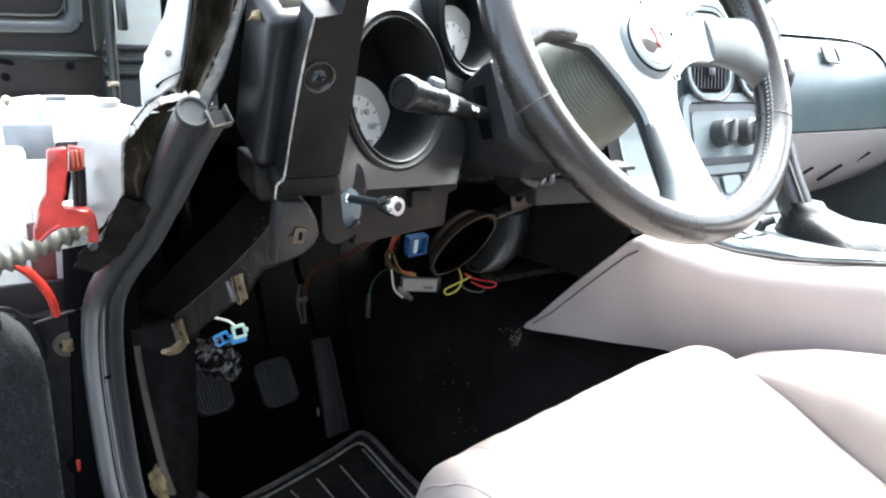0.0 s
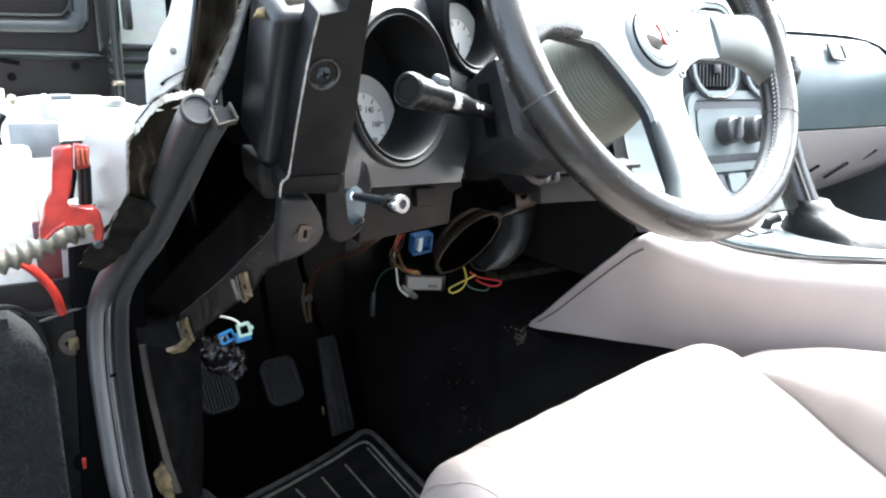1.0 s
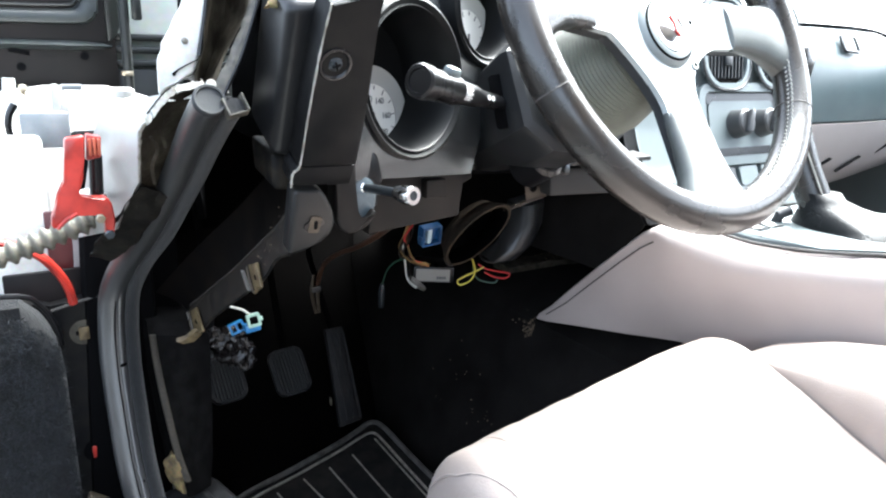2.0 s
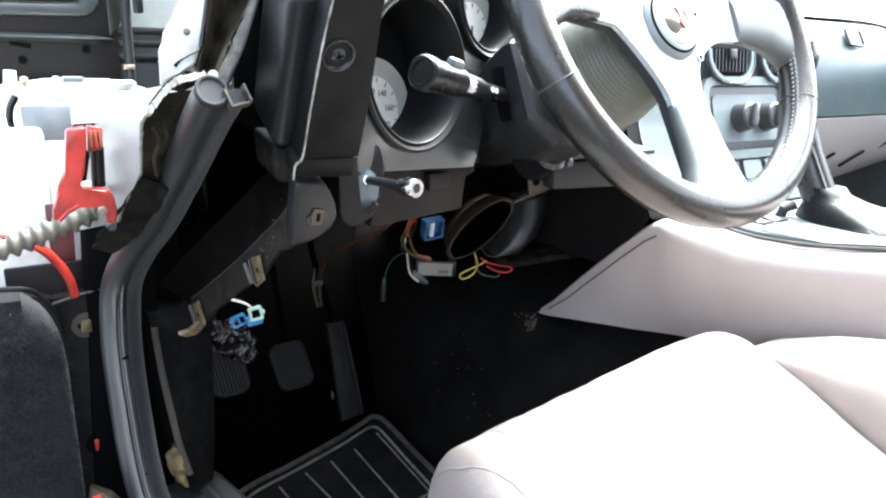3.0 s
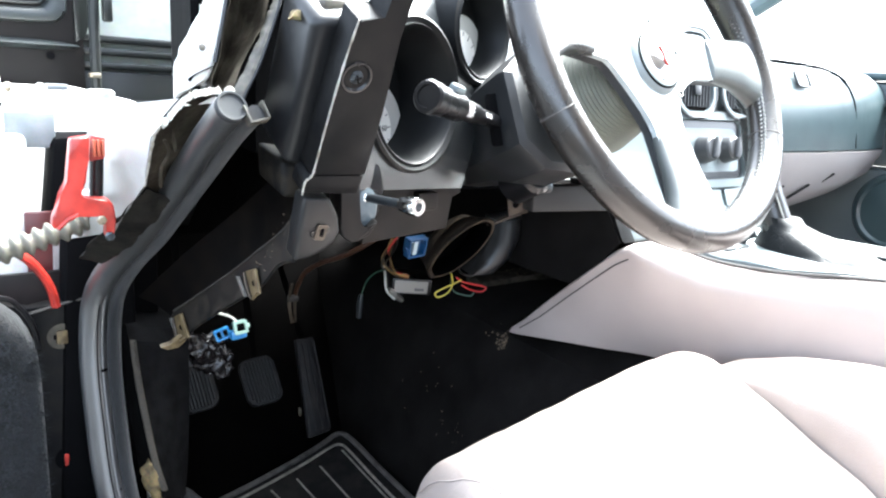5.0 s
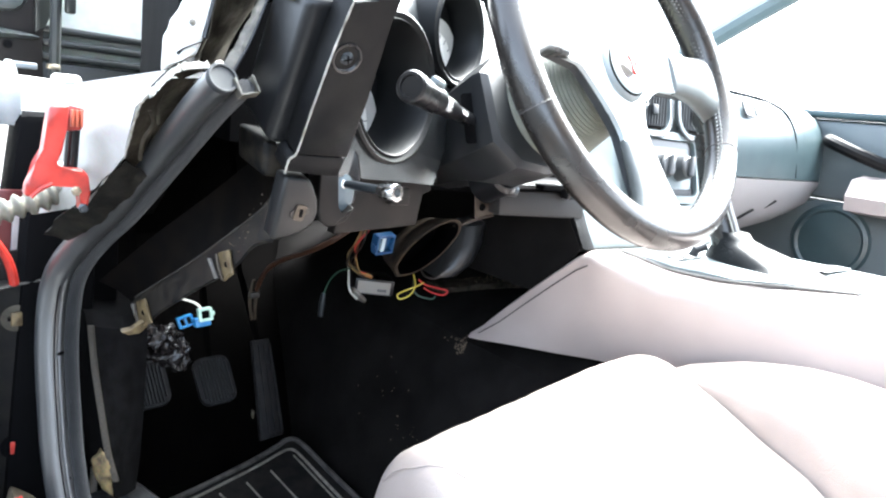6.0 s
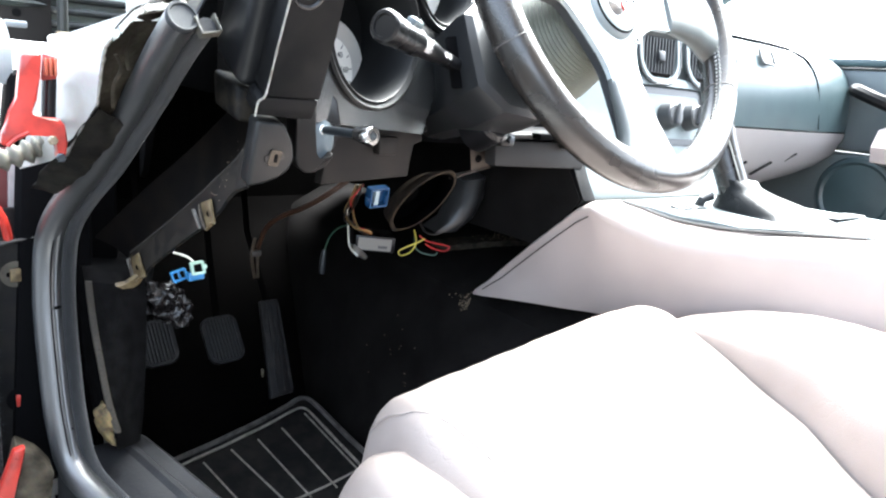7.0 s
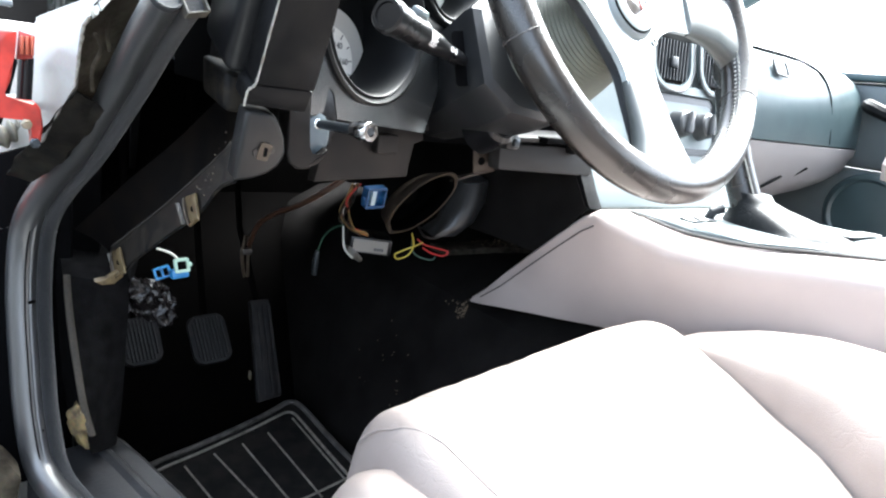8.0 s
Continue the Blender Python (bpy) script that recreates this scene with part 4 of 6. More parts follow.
    part("hinge_knuckle", box((-0.235, 1.065, 0.89), (-0.218, 1.085, 0.96), 0.004), HOOD_METAL, bo)
    sc = thing("scuttle_panel", (-0.1, 1.16, 0.7), "grey scuttle with dark pressed ribs under the windscreen", "car body panel", kind="structure")
    part("plate", box((-0.262, 1.16, 0.3), (-0.02, 1.18, 1.08)), SCUTTLE, sc)
    for z in (0.862, 0.838, 0.812):
        part("rib", box((-0.262, 1.135, z - 0.008), (-0.02, 1.165, z + 0.006), 0.004), HOOD_METAL, sc)
    part("lower_plate", box((-0.262, 1.14, 0.3), (-0.02, 1.158, 0.80), 0.002), HOOD_METAL, sc)


# ---- steering ----
HUB, AXIS = V(0.0148, 0.0172, 0.8473), V(0.0451, -0.8948, 0.4441)
WHEEL = facing(HUB, AXIS, turn=-4.0)


def steering_wheel():
    sw = thing("steering_wheel", tuple(HUB), "three-spoke sports steering wheel with black leather rim and alloy spokes", "steering wheel")
    n = 96
    pts, rad = [], []
    for i in range(n):
        a = 2 * math.pi * i / n
        pts.append(WHEEL @ V(0.1566 * math.cos(a), 0.1566 * math.sin(a), 0))
        d = math.degrees(a)
        grip = sum(math.exp(-((d - c) / 16) ** 2) for c in (28, 152))
        rad.append(0.0151 + 0.0022 * grip)
    part("rim", tube(pts, rad, 18, True, up=tuple(AXIS)), WHEEL_LEATHER, sw)
    for d in (204, -24):
        a = radians(d)
        c = WHEEL @ V(0.1566 * math.cos(a), 0.1566 * math.sin(a), 0)
        t = (WHEEL.to_3x3() @ V(-math.sin(a), math.cos(a), 0)).normalized()
        ring = [(0.0153 * math.cos(2 * math.pi * k / 20), 0.0153 * math.sin(2 * math.pi * k / 20)) for k in range(20)]
        m = facing(c, t, up=tuple(AXIS))
        part("seam", tube([m @ V(x, y, 0) for x, y in ring], 0.0005, 5, True), SEAM_GREY, sw, "stitched seam")
    DISH = -0.010
    arms = ((0, 0.020, 0.019, 0.013), (180, 0.020, 0.019, -0.013), (270, 0.021, 0.021, 0.0))
    out = []
    for k, (deg, h0, h1, off) in enumerate(arms):
        A = radians(deg)
        u, v = V(math.cos(A), math.sin(A), 0), V(-math.sin(A), math.cos(A), 0)
        following = arms[(k + 1) % 3]
        nxt = radians(following[0])
        un, vn = V(math.cos(nxt), math.sin(nxt), 0), V(-math.sin(nxt), math.cos(nxt), 0)
        out += [u * 0.146 + v * (off - h1), u * 0.146 + v * (off + h1)]
        p0, p2 = u * 0.064 + v * (off + h0), un * 0.064 + vn * (following[3] - following[1])
        gap = (following[0] - deg) % 360
        mid = radians(deg + gap / 2)
        p1 = V(math.cos(mid), math.sin(mid), 0) * (0.037 if gap > 120 else 0.045 if deg == 180 else 0.030)
        for s in range(11):
            t = s / 10
            out.append(p0 * (1 - t) ** 2 + p1 * 2 * t * (1 - t) + p2 * t * t)
    dish = lambda p: DISH * max(0.0, min(1.0, (0.13 - p.length) / 0.09))
    part("spoke_plate", prism([WHEEL @ (p + V(0, 0, dish(p) - 0.005)) for p in out], WHEEL.to_3x3() @ V(0, 0, 0.005), 0.0008, 1), ALLOY, sw, "brushed alloy spoke plate")
    part("spoke_backing", prism([WHEEL @ (p * 1.01 + V(0, 0, dish(p) - 0.0125)) for p in out], WHEEL.to_3x3() @ V(0, 0, 0.007), 0.0008, 1), VENT_DARK, sw, "dark backing plate behind the spokes")
    for deg, off, r0, wide in ((0, 0.013, 0.084, 0.0215), (180, -0.013, 0.080, 0.0205), (270, 0.0, 0.069, 0.0225)):
        A = radians(deg)
        u, v, w = V(math.cos(A), math.sin(A), 0), V(-math.sin(A), math.cos(A), 0), V(0, 0, 1)
        rows = []
        for r, h, th in ((r0, wide - 0.003, 0.0035), (r0 + 0.0015, wide - 0.0005, 0.0062), (r0 + 0.008, wide, 0.0072), (0.102, wide + 0.0015, 0.0085), (0.12, wide + 0.004, 0.0105), (0.137, 0.032, 0.0125), (0.156, 0.044, 0.0135)):
            rows.append([WHEEL @ (u * r + v * off * min(1.0, (0.17 - r) / 0.06) + v * (h * math.copysign(abs(math.cos(a)) ** 0.6, math.cos(a))) + w * (th * math.copysign(abs(math.sin(a)) ** 0.7, math.sin(a)) - 0.003 + DISH * max(0.0, (0.13 - r) / 0.09))) for a in [2 * math.pi * k / 24 for k in range(24)]])
        # right and bottom covers take the glare-lightened leather, the left stays black
        part("spoke_cover", loft(rows), WHEEL_LEATHER if deg == 180 else SPOKE_GLARE, sw, "leather spoke cover")
    HB = WHEEL @ Matrix.Translation((0, 0, DISH))
    part("horn_ring", spin([(0.017, 0.0), (0.0300, 0.0), (0.0308, 0.003), (0.0298, 0.0055), (0.0250, 0.009), (0.0212, 0.0095), (0.0195, 0.0075), (0.017, 0.0075)], HB, 48), RING_GREY, sw)
    part("ring_groove", spin([(0.0262, 0.0070), (0.0272, 0.0068), (0.0272, 0.0080), (0.0262, 0.0086)], HB, 48), DARK_VOID, sw, "dark groove round the button")
    part("ring_highlight", spin([(0.0185, 0.008), (0.0196, 0.008), (0.0196, 0.0095), (0.0185, 0.0095)], HB, 40), CHROME, sw)
    part("horn_button", spin([(0.0, 0.0065), (0.0175, 0.0065), (0.0175, 0.0085), (0.014, 0.011), (0.0, 0.012)], HB, 32, False), CHROME, sw, "silver horn button")
    part("emblem", prism([HB @ V(x, y, 0.0116) for x, y in ((-0.003, 0.010), (0.004, 0.0105), (0.0055, 0.004), (0.003, -0.001), (0.006, -0.009), (0.001, -0.004), (0.0005, 0.003))], HB.to_3x3() @ V(0, 0, 0.0014)), RED_PAINT, sw, "plain red emblem shape")
    for k in range(6):
        a = radians(60 * k + 20)
        at = HB @ Matrix.Translation((0.0398 * math.cos(a), 0.0398 * math.sin(a), 0.0012))
        part("screw", spin([(0.0, 0.0), (0.0036, 0.0), (0.0033, 0.0010), (0.0022, 0.0010), (0.0018, 0.0004), (0.0, 0.0004)], at, 12, False), ALLOY, sw)
        part("screw_socket", spin([(0.0, 0.0005), (0.0024, 0.0005), (0.0024, 0.0011), (0.0, 0.0011)], at, 6, False), DARK_VOID, sw)
    bm = bmesh.new()
    for k in range(84):
        d = -75 + 150 * k / 83
        a = radians(d)
        q = radians(205 if d < 10 else 200)
        for side in (-1, 1):
            qq = q + side * 0.10
            rr = 0.1566 + 0.0155 * math.cos(qq)
            c = V(rr * math.cos(a), rr * math.sin(a), -0.0155 * math.sin(qq))
            add_box(bm, (-0.0005, -0.0019, -0.0005), (0.0005, 0.0019, 0.0005), 0, WHEEL @ Matrix.Translation(c) @ Matrix.Rotation(a + side * 0.7, 4, 'Z'))
    tagged(part("stitching", bm, SEAM_THREAD, sw, "pale cross stitching"), kind="stuff")
    prof = []
    for i in range(97):
        z = -0.020 - 0.085 * i / 96
        prof.append((0.043 + 0.014 * min(1, i / 64) + 0.0009 * math.sin(i * math.pi / 2), z))
    part("boss", spin([(0.0, -0.018), (0.042, -0.018)] + prof + [(0.0, -0.105)], WHEEL, 40, False), BOSS_RUBBER, sw, "ribbed grey-green rubber hub boss")


def steering_column():
    sc = thing("steering_column", (0.02, 0.2, 0.76), "black plastic steering column shroud with a slotted stalk hole", "steering column")
    rows = []
    for d, k in ((0.098, 0.90), (0.102, 0.98), (0.11, 1.0), (0.15, 0.95), (0.19, 0.72), (0.25, 0.5)):
        m = facing(HUB - AXIS * d, AXIS)
        rows.append([m @ V(x * k, y * k, 0) for x, y in ((-0.086, 0.03), (-0.06, 0.05), (0.06, 0.05), (0.085, 0.03), (0.082, -0.02), (0.052, -0.044), (0.012, -0.064), (-0.02, -0.070), (-0.062, -0.064), (-0.088, -0.04))])
    part("shroud", loft(rows), SHROUD_BLACK, sc, sharp=25)
    m = facing((-0.074, 0.116, 0.786), (-0.45, -0.85, 0.3), turn=10)
    part("stalk_slot", plate(m, 0.012, 0.024, 0.003, 0.0015), DARK_VOID, sc, "dark slot round the stalk")
    part("slot_spring", tube([(-0.075, 0.113, 0.768), (-0.066, 0.111, 0.764), (-0.06, 0.111, 0.77)], 0.0025, 7), STEEL, sc)
    part("lower_barrel", spin([(0.0, 0.0), (0.018, 0.0), (0.022, -0.004), (0.022, -0.035), (0.0, -0.035)], facing(HUB - AXIS * 0.12 + V(-0.024, 0, -0.058), AXIS), 32, False), SATIN_BLACK, sc)
    st = thing("indicator_stalk", (-0.14, 0.09, 0.79), "black indicator stalk with white switch marks", "stalk")
    a, b = V(-0.066, 0.124, 0.781), V(-0.192, 0.064, 0.804)
    m = facing(a, b - a)
    L = (b - a).length
    part("arm", spin([(0.0, -0.02), (0.0085, -0.02), (0.0085, 0.006), (0.0068, 0.009), (0.0068, 0.05), (0.0088, 0.062), (0.0095, L - 0.052), (0.0, L - 0.052)], m, 20, False), SATIN_BLACK, st)
    part("switch_sleeve", spin([(0.0, L - 0.051), (0.0112, L - 0.051), (0.0118, L - 0.047), (0.0118, L - 0.014), (0.0, L - 0.014)], m, 28, False), SATIN_BLACK, st)
    part("cap", spin([(0.0, L - 0.013), (0.0124, L - 0.013), (0.013, L - 0.010), (0.013, L - 0.002), (0.0115, L), (0.0088, L), (0.0084, L - 0.0015), (0.0, L - 0.0015)], m, 32, False), SATIN_BLACK, st)
    part("switch_tab", box((-0.005, 0.008, L - 0.045), (0.005, 0.017, L - 0.030), 0.003, m @ Matrix.Rotation(radians(-20), 4, 'Z')), STACK_GREY, st)
    # white ticks and symbols round the sleeve
    for k in range(7):
        t = m @ Matrix.Rotation(radians(-125 + 10 * k), 4, 'Z')
        part("tick", box((-0.0005, 0.0085, L - 0.062 - 0.002 * (k % 2)), (0.0005, 0.0099, L - 0.0525), 0, t), WHITE_INK, st)
    for k, d in enumerate((0.040, 0.047)):
        t = m @ Matrix.Rotation(radians(-80), 4, 'Z')
        part("symbol", spin([(0.0012, 0.0), (0.0022, 0.0), (0.0022, 0.0006), (0.0012, 0.0006), (0.0012, 0.0)], t @ Matrix.Translation((0, 0.0068, d)) @ Matrix.Rotation(radians(-90), 4, 'X'), 14, False), WHITE_INK, st)


# ---- dashboard ----
def dash_end():
    de = thing("dash_end_trim", (-0.27, 0.06, 0.78), "black plastic dash end trim with a recessed screw", "dash trim")
    nrm = V(0, -0.88, -0.475)
    face = [(-0.2816, 0.0701, 0.7452), (-0.2807, 0.0662, 0.7526), (-0.2808, 0.0513, 0.7800), (-0.2800, 0.0303, 0.8190), (-0.2778, 0.0148, 0.8477), (-0.2590, 0.0140, 0.8490), (-0.2590, -0.006, 0.886), (-0.2420, -0.006, 0.886), (-0.2451, 0.0190, 0.8399), (-0.2407, 0.0456, 0.7906), (-0.2384, 0.0703, 0.7448)]
    part("face", prism(face, -nrm * 0.024, 0.0016), BLACK_PLASTIC, de)
    lower = [(-0.2816, 0.0716, 0.7449), (-0.2852, 0.0732, 0.7417), (-0.2850, 0.0783, 0.7319), (-0.2515, 0.0792, 0.7303), (-0.2400, 0.0794, 0.7299), (-0.2390, 0.0713, 0.7446)]
    part("lower_flange", prism(lower, -nrm * 0.020, 0.0012), BLACK_PLASTIC, de)
    rng = random.Random(31)
    edge = smooth_line([V(*face[k]) + nrm * 0.0004 for k in (4, 3, 2, 1, 0)] + [V(*lower[k]) + nrm * 0.0016 for k in (1, 2)], 7)
    part("bare_edge", tube(edge, [0.00075 + rng.uniform(-.0002, .0003) for _ in edge], 6), SEALANT, de, "pale worn edge")
    # the rounded box behind the face
    side = [(-0.2936, 0.0925, 0.7501), (-0.2690, 0.0940, 0.7473), (-0.2640, 0.0379, 0.8513), (-0.2946, 0.0399, 0.8475)]
    part("step", prism(side, -nrm * 0.055, 0.0075, 4), STEP_GREY, de, sharp=40)
    part("step_foot", prism([(-0.2895, 0.104, 0.7515), (-0.262, 0.104, 0.748), (-0.262, 0.106, 0.722), (-0.2875, 0.106, 0.724)], (0, 0.05, 0.01), 0.004, 3), DUSTY_BLACK, de)
    part("top_clamp", prism([(-0.2839, 0.0500, 0.8613), (-0.2662, 0.0500, 0.8626), (-0.2659, 0.0500, 0.8524), (-0.2834, 0.0500, 0.8521)], (0, 0.02, 0), 0.002), DIRTY_METAL, de)
    torn = [(-0.3027, 0.0620, 0.8470), (-0.2989, 0.0620, 0.8512), (-0.2901, 0.0620, 0.8551), (-0.2825, 0.0620, 0.8624), (-0.2775, 0.0620, 0.8580), (-0.2831, 0.0620, 0.8502), (-0.2927, 0.0620, 0.8466)]
    bm = prism(torn, (0.004, 0.012, 0.002))
    bmesh.ops.triangulate(bm, faces=bm.faces)
    bmesh.ops.subdivide_edges(bm, edges=bm.edges[:], cuts=3, use_grid_fill=True)
    for v in bm.verts:
        v.co += V(*noise.noise_vector(v.co * 220)) * 0.0022
    part("torn_tab", bm, FOAM, de, "torn tan foam tab", sharp=60)
    m = facing(V(-0.2686, 0.0331, 0.8139) + nrm * 0.0002, nrm)
    part("screw_cup", spin([(0.0112, 0.0), (0.0108, 0.0012), (0.0094, 0.0014), (0.0084, 0.0004), (0.007, -0.002), (0.0, -0.002)], m, 32, False), SATIN_BLACK, de, "dished screw cup")
    part("screw", spin([(0.0, 0.0022), (0.0022, 0.002), (0.0046, 0.0004), (0.005, -0.002), (0.0, -0.002)], m, 18, False), DARK_STEEL, de)
    for r in (0, 90):
        part("cross_slot", box((-0.0028, -0.0005, 0.0012), (0.0028, 0.0005, 0.0027), 0, m @ Matrix.Rotation(radians(r + 20), 4, 'Z')), DARK_VOID, de)
    # hooked end under the face, with a dark shield and a pale round cover behind it
    hook = [(-0.2400, 0.1040, 0.7290), (-0.2408, 0.1040, 0.6987), (-0.2378, 0.1040, 0.6903), (-0.2308, 0.1040, 0.6854), (-0.2231, 0.1040, 0.6859), (-0.2132, 0.1040, 0.6903), (-0.2057, 0.1040, 0.7005),
            (-0.2080, 0.1040, 0.7030), (-0.2151, 0.1040, 0.6951), (-0.2209, 0.1040, 0.6966), (-0.2240, 0.1040, 0.7023), (-0.2234, 0.1040, 0.7430), (-0.2380, 0.1040, 0.7430)]
    part("hook", prism(hook, (0.004, 0.028, 0.003), 0.0022, 3), HOOK_BROWN, de, "hooked brownish plastic end")
    shield = [(-0.2236, 0.1140, 0.7560), (-0.2178, 0.1140, 0.7595), (-0.2083, 0.1140, 0.7534), (-0.2000, 0.1140, 0.7438), (-0.1955, 0.1140, 0.7254), (-0.1985, 0.1140, 0.7118), (-0.2047, 0.1140, 0.6965), (-0.2132, 0.1140, 0.6870), (-0.2236, 0.1140, 0.6850)]
    part("hook_shield", prism(shield, (0.004, 0.010, 0), 0.002), SATIN_BLACK, de, "dark smooth shield")
    part("light_disc", spin([(0.0, 0.003), (0.009, 0.0024), (0.0118, 0.0), (0.0120, -0.002), (0.0, -0.002)], facing((-0.2125, 0.1135, 0.7110), (0.1, -0.98, -0.05)) @ Matrix.Diagonal((0.95, 1.45, 1, 1)), 36, False), DISC_BLUE, de, "pale blue-grey round cover")
    tool = thing("socket_extension", (-0.2, 0.1, 0.72), "chrome-ended black socket extension bar stuck in the trim", "socket tool")
    a, b = V(-0.2150, 0.1220, 0.7200), V(-0.2, 0.055, 0.7218)
    m = facing(a, b - a)
    L = (b - a).length
    part("bar", spin([(0.0, -0.02), (0.0030, -0.02), (0.0030, 0.012), (0.0036, 0.014), (0.0036, L - 0.019), (0.0, L - 0.019)], m, 16, False), DARK_STEEL, tool)
    part("collar", spin([(0.0, 0.004), (0.006, 0.004), (0.0064, 0.007), (0.006, 0.010), (0.0035, 0.012)], m, 16, False), CHROME, tool)
    part("socket", spin([(0.0033, L - 0.020), (0.0055, L - 0.018), (0.0066, L - 0.012), (0.0072, L - 0.010), (0.0074, L - 0.001), (0.0068, L), (0.0036, L), (0.0034, L - 0.003), (0.0, L - 0.003)], m, 24, False), CHROME, tool)
    part("square_hole", box((-0.0026, -0.0026, L - 0.0028), (0.0026, 0.0026, L - 0.0004), 0, m @ Matrix.Rotation(radians(30), 4, 'Z')), DARK_STEEL, tool)


def flat_sheet(m, outer, holes, depth, bend=0.0):
    """A sheet in the pose m with an outline and round holes (x, y, radius), depth thick, its upper half bent back."""
    bm = bmesh.new()
    edges = []
    loops = [outer] + [[(x + r * math.cos(2 * math.pi * k / 48), y + r * math.sin(2 * math.pi * k / 48)) for k in range(48)] for x, y, r in holes]
    for loop in loops:
        vs = [bm.verts.new((x, y, -bend * max(0.0, y + 0.01) ** 2 - 0.8 * bend * min(0.0, y + 0.03) ** 2)) for x, y in loop]
        edges += [bm.edges.new((vs[k], vs[(k + 1) % len(vs)])) for k in range(len(vs))]
    bmesh.ops.triangle_fill(bm, use_beauty=True, use_dissolve=False, edges=edges)
    r = bmesh.ops.extrude_face_region(bm, geom=bm.faces[:])
    bmesh.ops.translate(bm, vec=(0, 0, -depth), verts=[v for v in r["geom"] if isinstance(v, bmesh.types.BMVert)])
    bmesh.ops.transform(bm, matrix=m, verts=bm.verts)
    return bm


def cluster():
    ic = thing("instrument_panel", (-0.08, 0.18, 0.8), "dark instrument panel with two deep round gauge pods", "instrument panel")
    PN = V(0.36, -0.93, 0.05).normalized()
    base = facing((-0.157, 0.134, 0.803), PN)
    inv = base.inverted()
    c2 = inv @ V(-0.056, 0.176, 0.867)
    pods = ((0.0, 0.0, 0.066, 0.058, 0.008, -0.033, 0.047), (c2.x, c2.y, 0.0525, 0.032, 0.011, -0.026, 0.043))
    outline = [(-0.085, -0.075), (0.09, -0.088), (0.11, -0.03), (0.20, 0.0), (0.24, 0.03), (0.24, 0.12), (0.10, 0.13), (-0.06, 0.10), (-0.085, 0.04)]
    part("panel", flat_sheet(base, outline, [(x, y, r - 0.001) for x, y, r, *_ in pods], 0.004, 2.4), PANEL_GREY, ic, "satin grey panel face", sharp=60)
    for n, (x, y, r, depth, ox, oy, rd) in enumerate(pods):
        m = base @ Matrix.Translation((x, y, 0))
        pod = part("pod", spin([(r + 0.0005, -0.035), (r + 0.0005, 0.003), (r - 0.002, 0.0045), (r - 0.004, 0.003), (r - 0.006, 0.0015), (r - 0.0075, 0.0035), (r - 0.009, 0.002), (r - 0.0105, -depth), (0.0, -depth)], m, 56, False), POD_BLACK, ic, sharp=50)
        d = m @ Matrix.Translation((ox, oy, -depth + 0.001))
        part("dial", spin([(0.0, 0.0), (rd, 0.0), (rd, 0.0015), (0.0, 0.0015)], d, 48, False), GAUGE_WHITE, pod)
        part("dial_edge", spin([(rd * 0.66, 0.0015), (rd * 0.66, 0.0019), (rd, 0.0021), (rd, 0.0015)], d, 48, False), DIAL_BAND, pod, "grey outer band of the dial")
        for k in range(14):
            a = radians(308 - 25 * k)
            r1, l = rd * 0.63, (0.005 if k % 2 == 0 else 0.0035)
            part("tick", box((r1 - l, -0.0004, 0.0016), (r1, 0.0004, 0.0021), 0, d @ Matrix.Rotation(a, 4, 'Z')), INK, pod)
        if n == 0:
            for k, word in enumerate(("60", "80", "100", "120", "140", "160", "180")):
                a = radians(258 - 50 * k)
                cu = bpy.data.curves.new("numeral", 'FONT')
                cu.body, cu.size, cu.align_x, cu.align_y, cu.extrude = word, 0.0078, 'CENTER', 'CENTER', 0.0002
                ob = new("numeral", cu)
                me = bpy.data.meshes.new_from_object(ob)
                bpy.data.objects.remove(ob)
                me.materials.append(INK)
                me.transform(d @ Matrix.Translation((rd * 0.39 * math.cos(a), rd * 0.39 * math.sin(a), 0.0018)))
                tx = new("numeral", me)
                tx.parent = pod
                tx.matrix_parent_inverse = root_of(pod).inverted()
        part("needle", box((-0.0009, -0.006, 0.003), (0.0009, rd * 0.6, 0.004), 0, d @ Matrix.Rotation(radians(180), 4, 'Z')), INK, pod)
    part("lip", prism([(-0.205, 0.135, 0.727), (-0.06, 0.178, 0.722), (-0.055, 0.20, 0.722), (-0.20, 0.17, 0.727)], (0, 0, -0.006), 0.002), BLACK_PLASTIC, ic)
    part("knee_plate", prism([(-0.166, 0.183, 0.722), (-0.058, 0.192, 0.718), (-0.055, 0.192, 0.705), (-0.069, 0.192, 0.703), (-0.069, 0.194, 0.668), (-0.178, 0.180, 0.663)], (0, 0.015, 0), 0.002), KNEE_BROWN, ic, "brownish black lower plate")
    part("catch", box((-0.118, 0.176, 0.692), (-0.095, 0.188, 0.710), 0.002), KNEE_BROWN, ic)


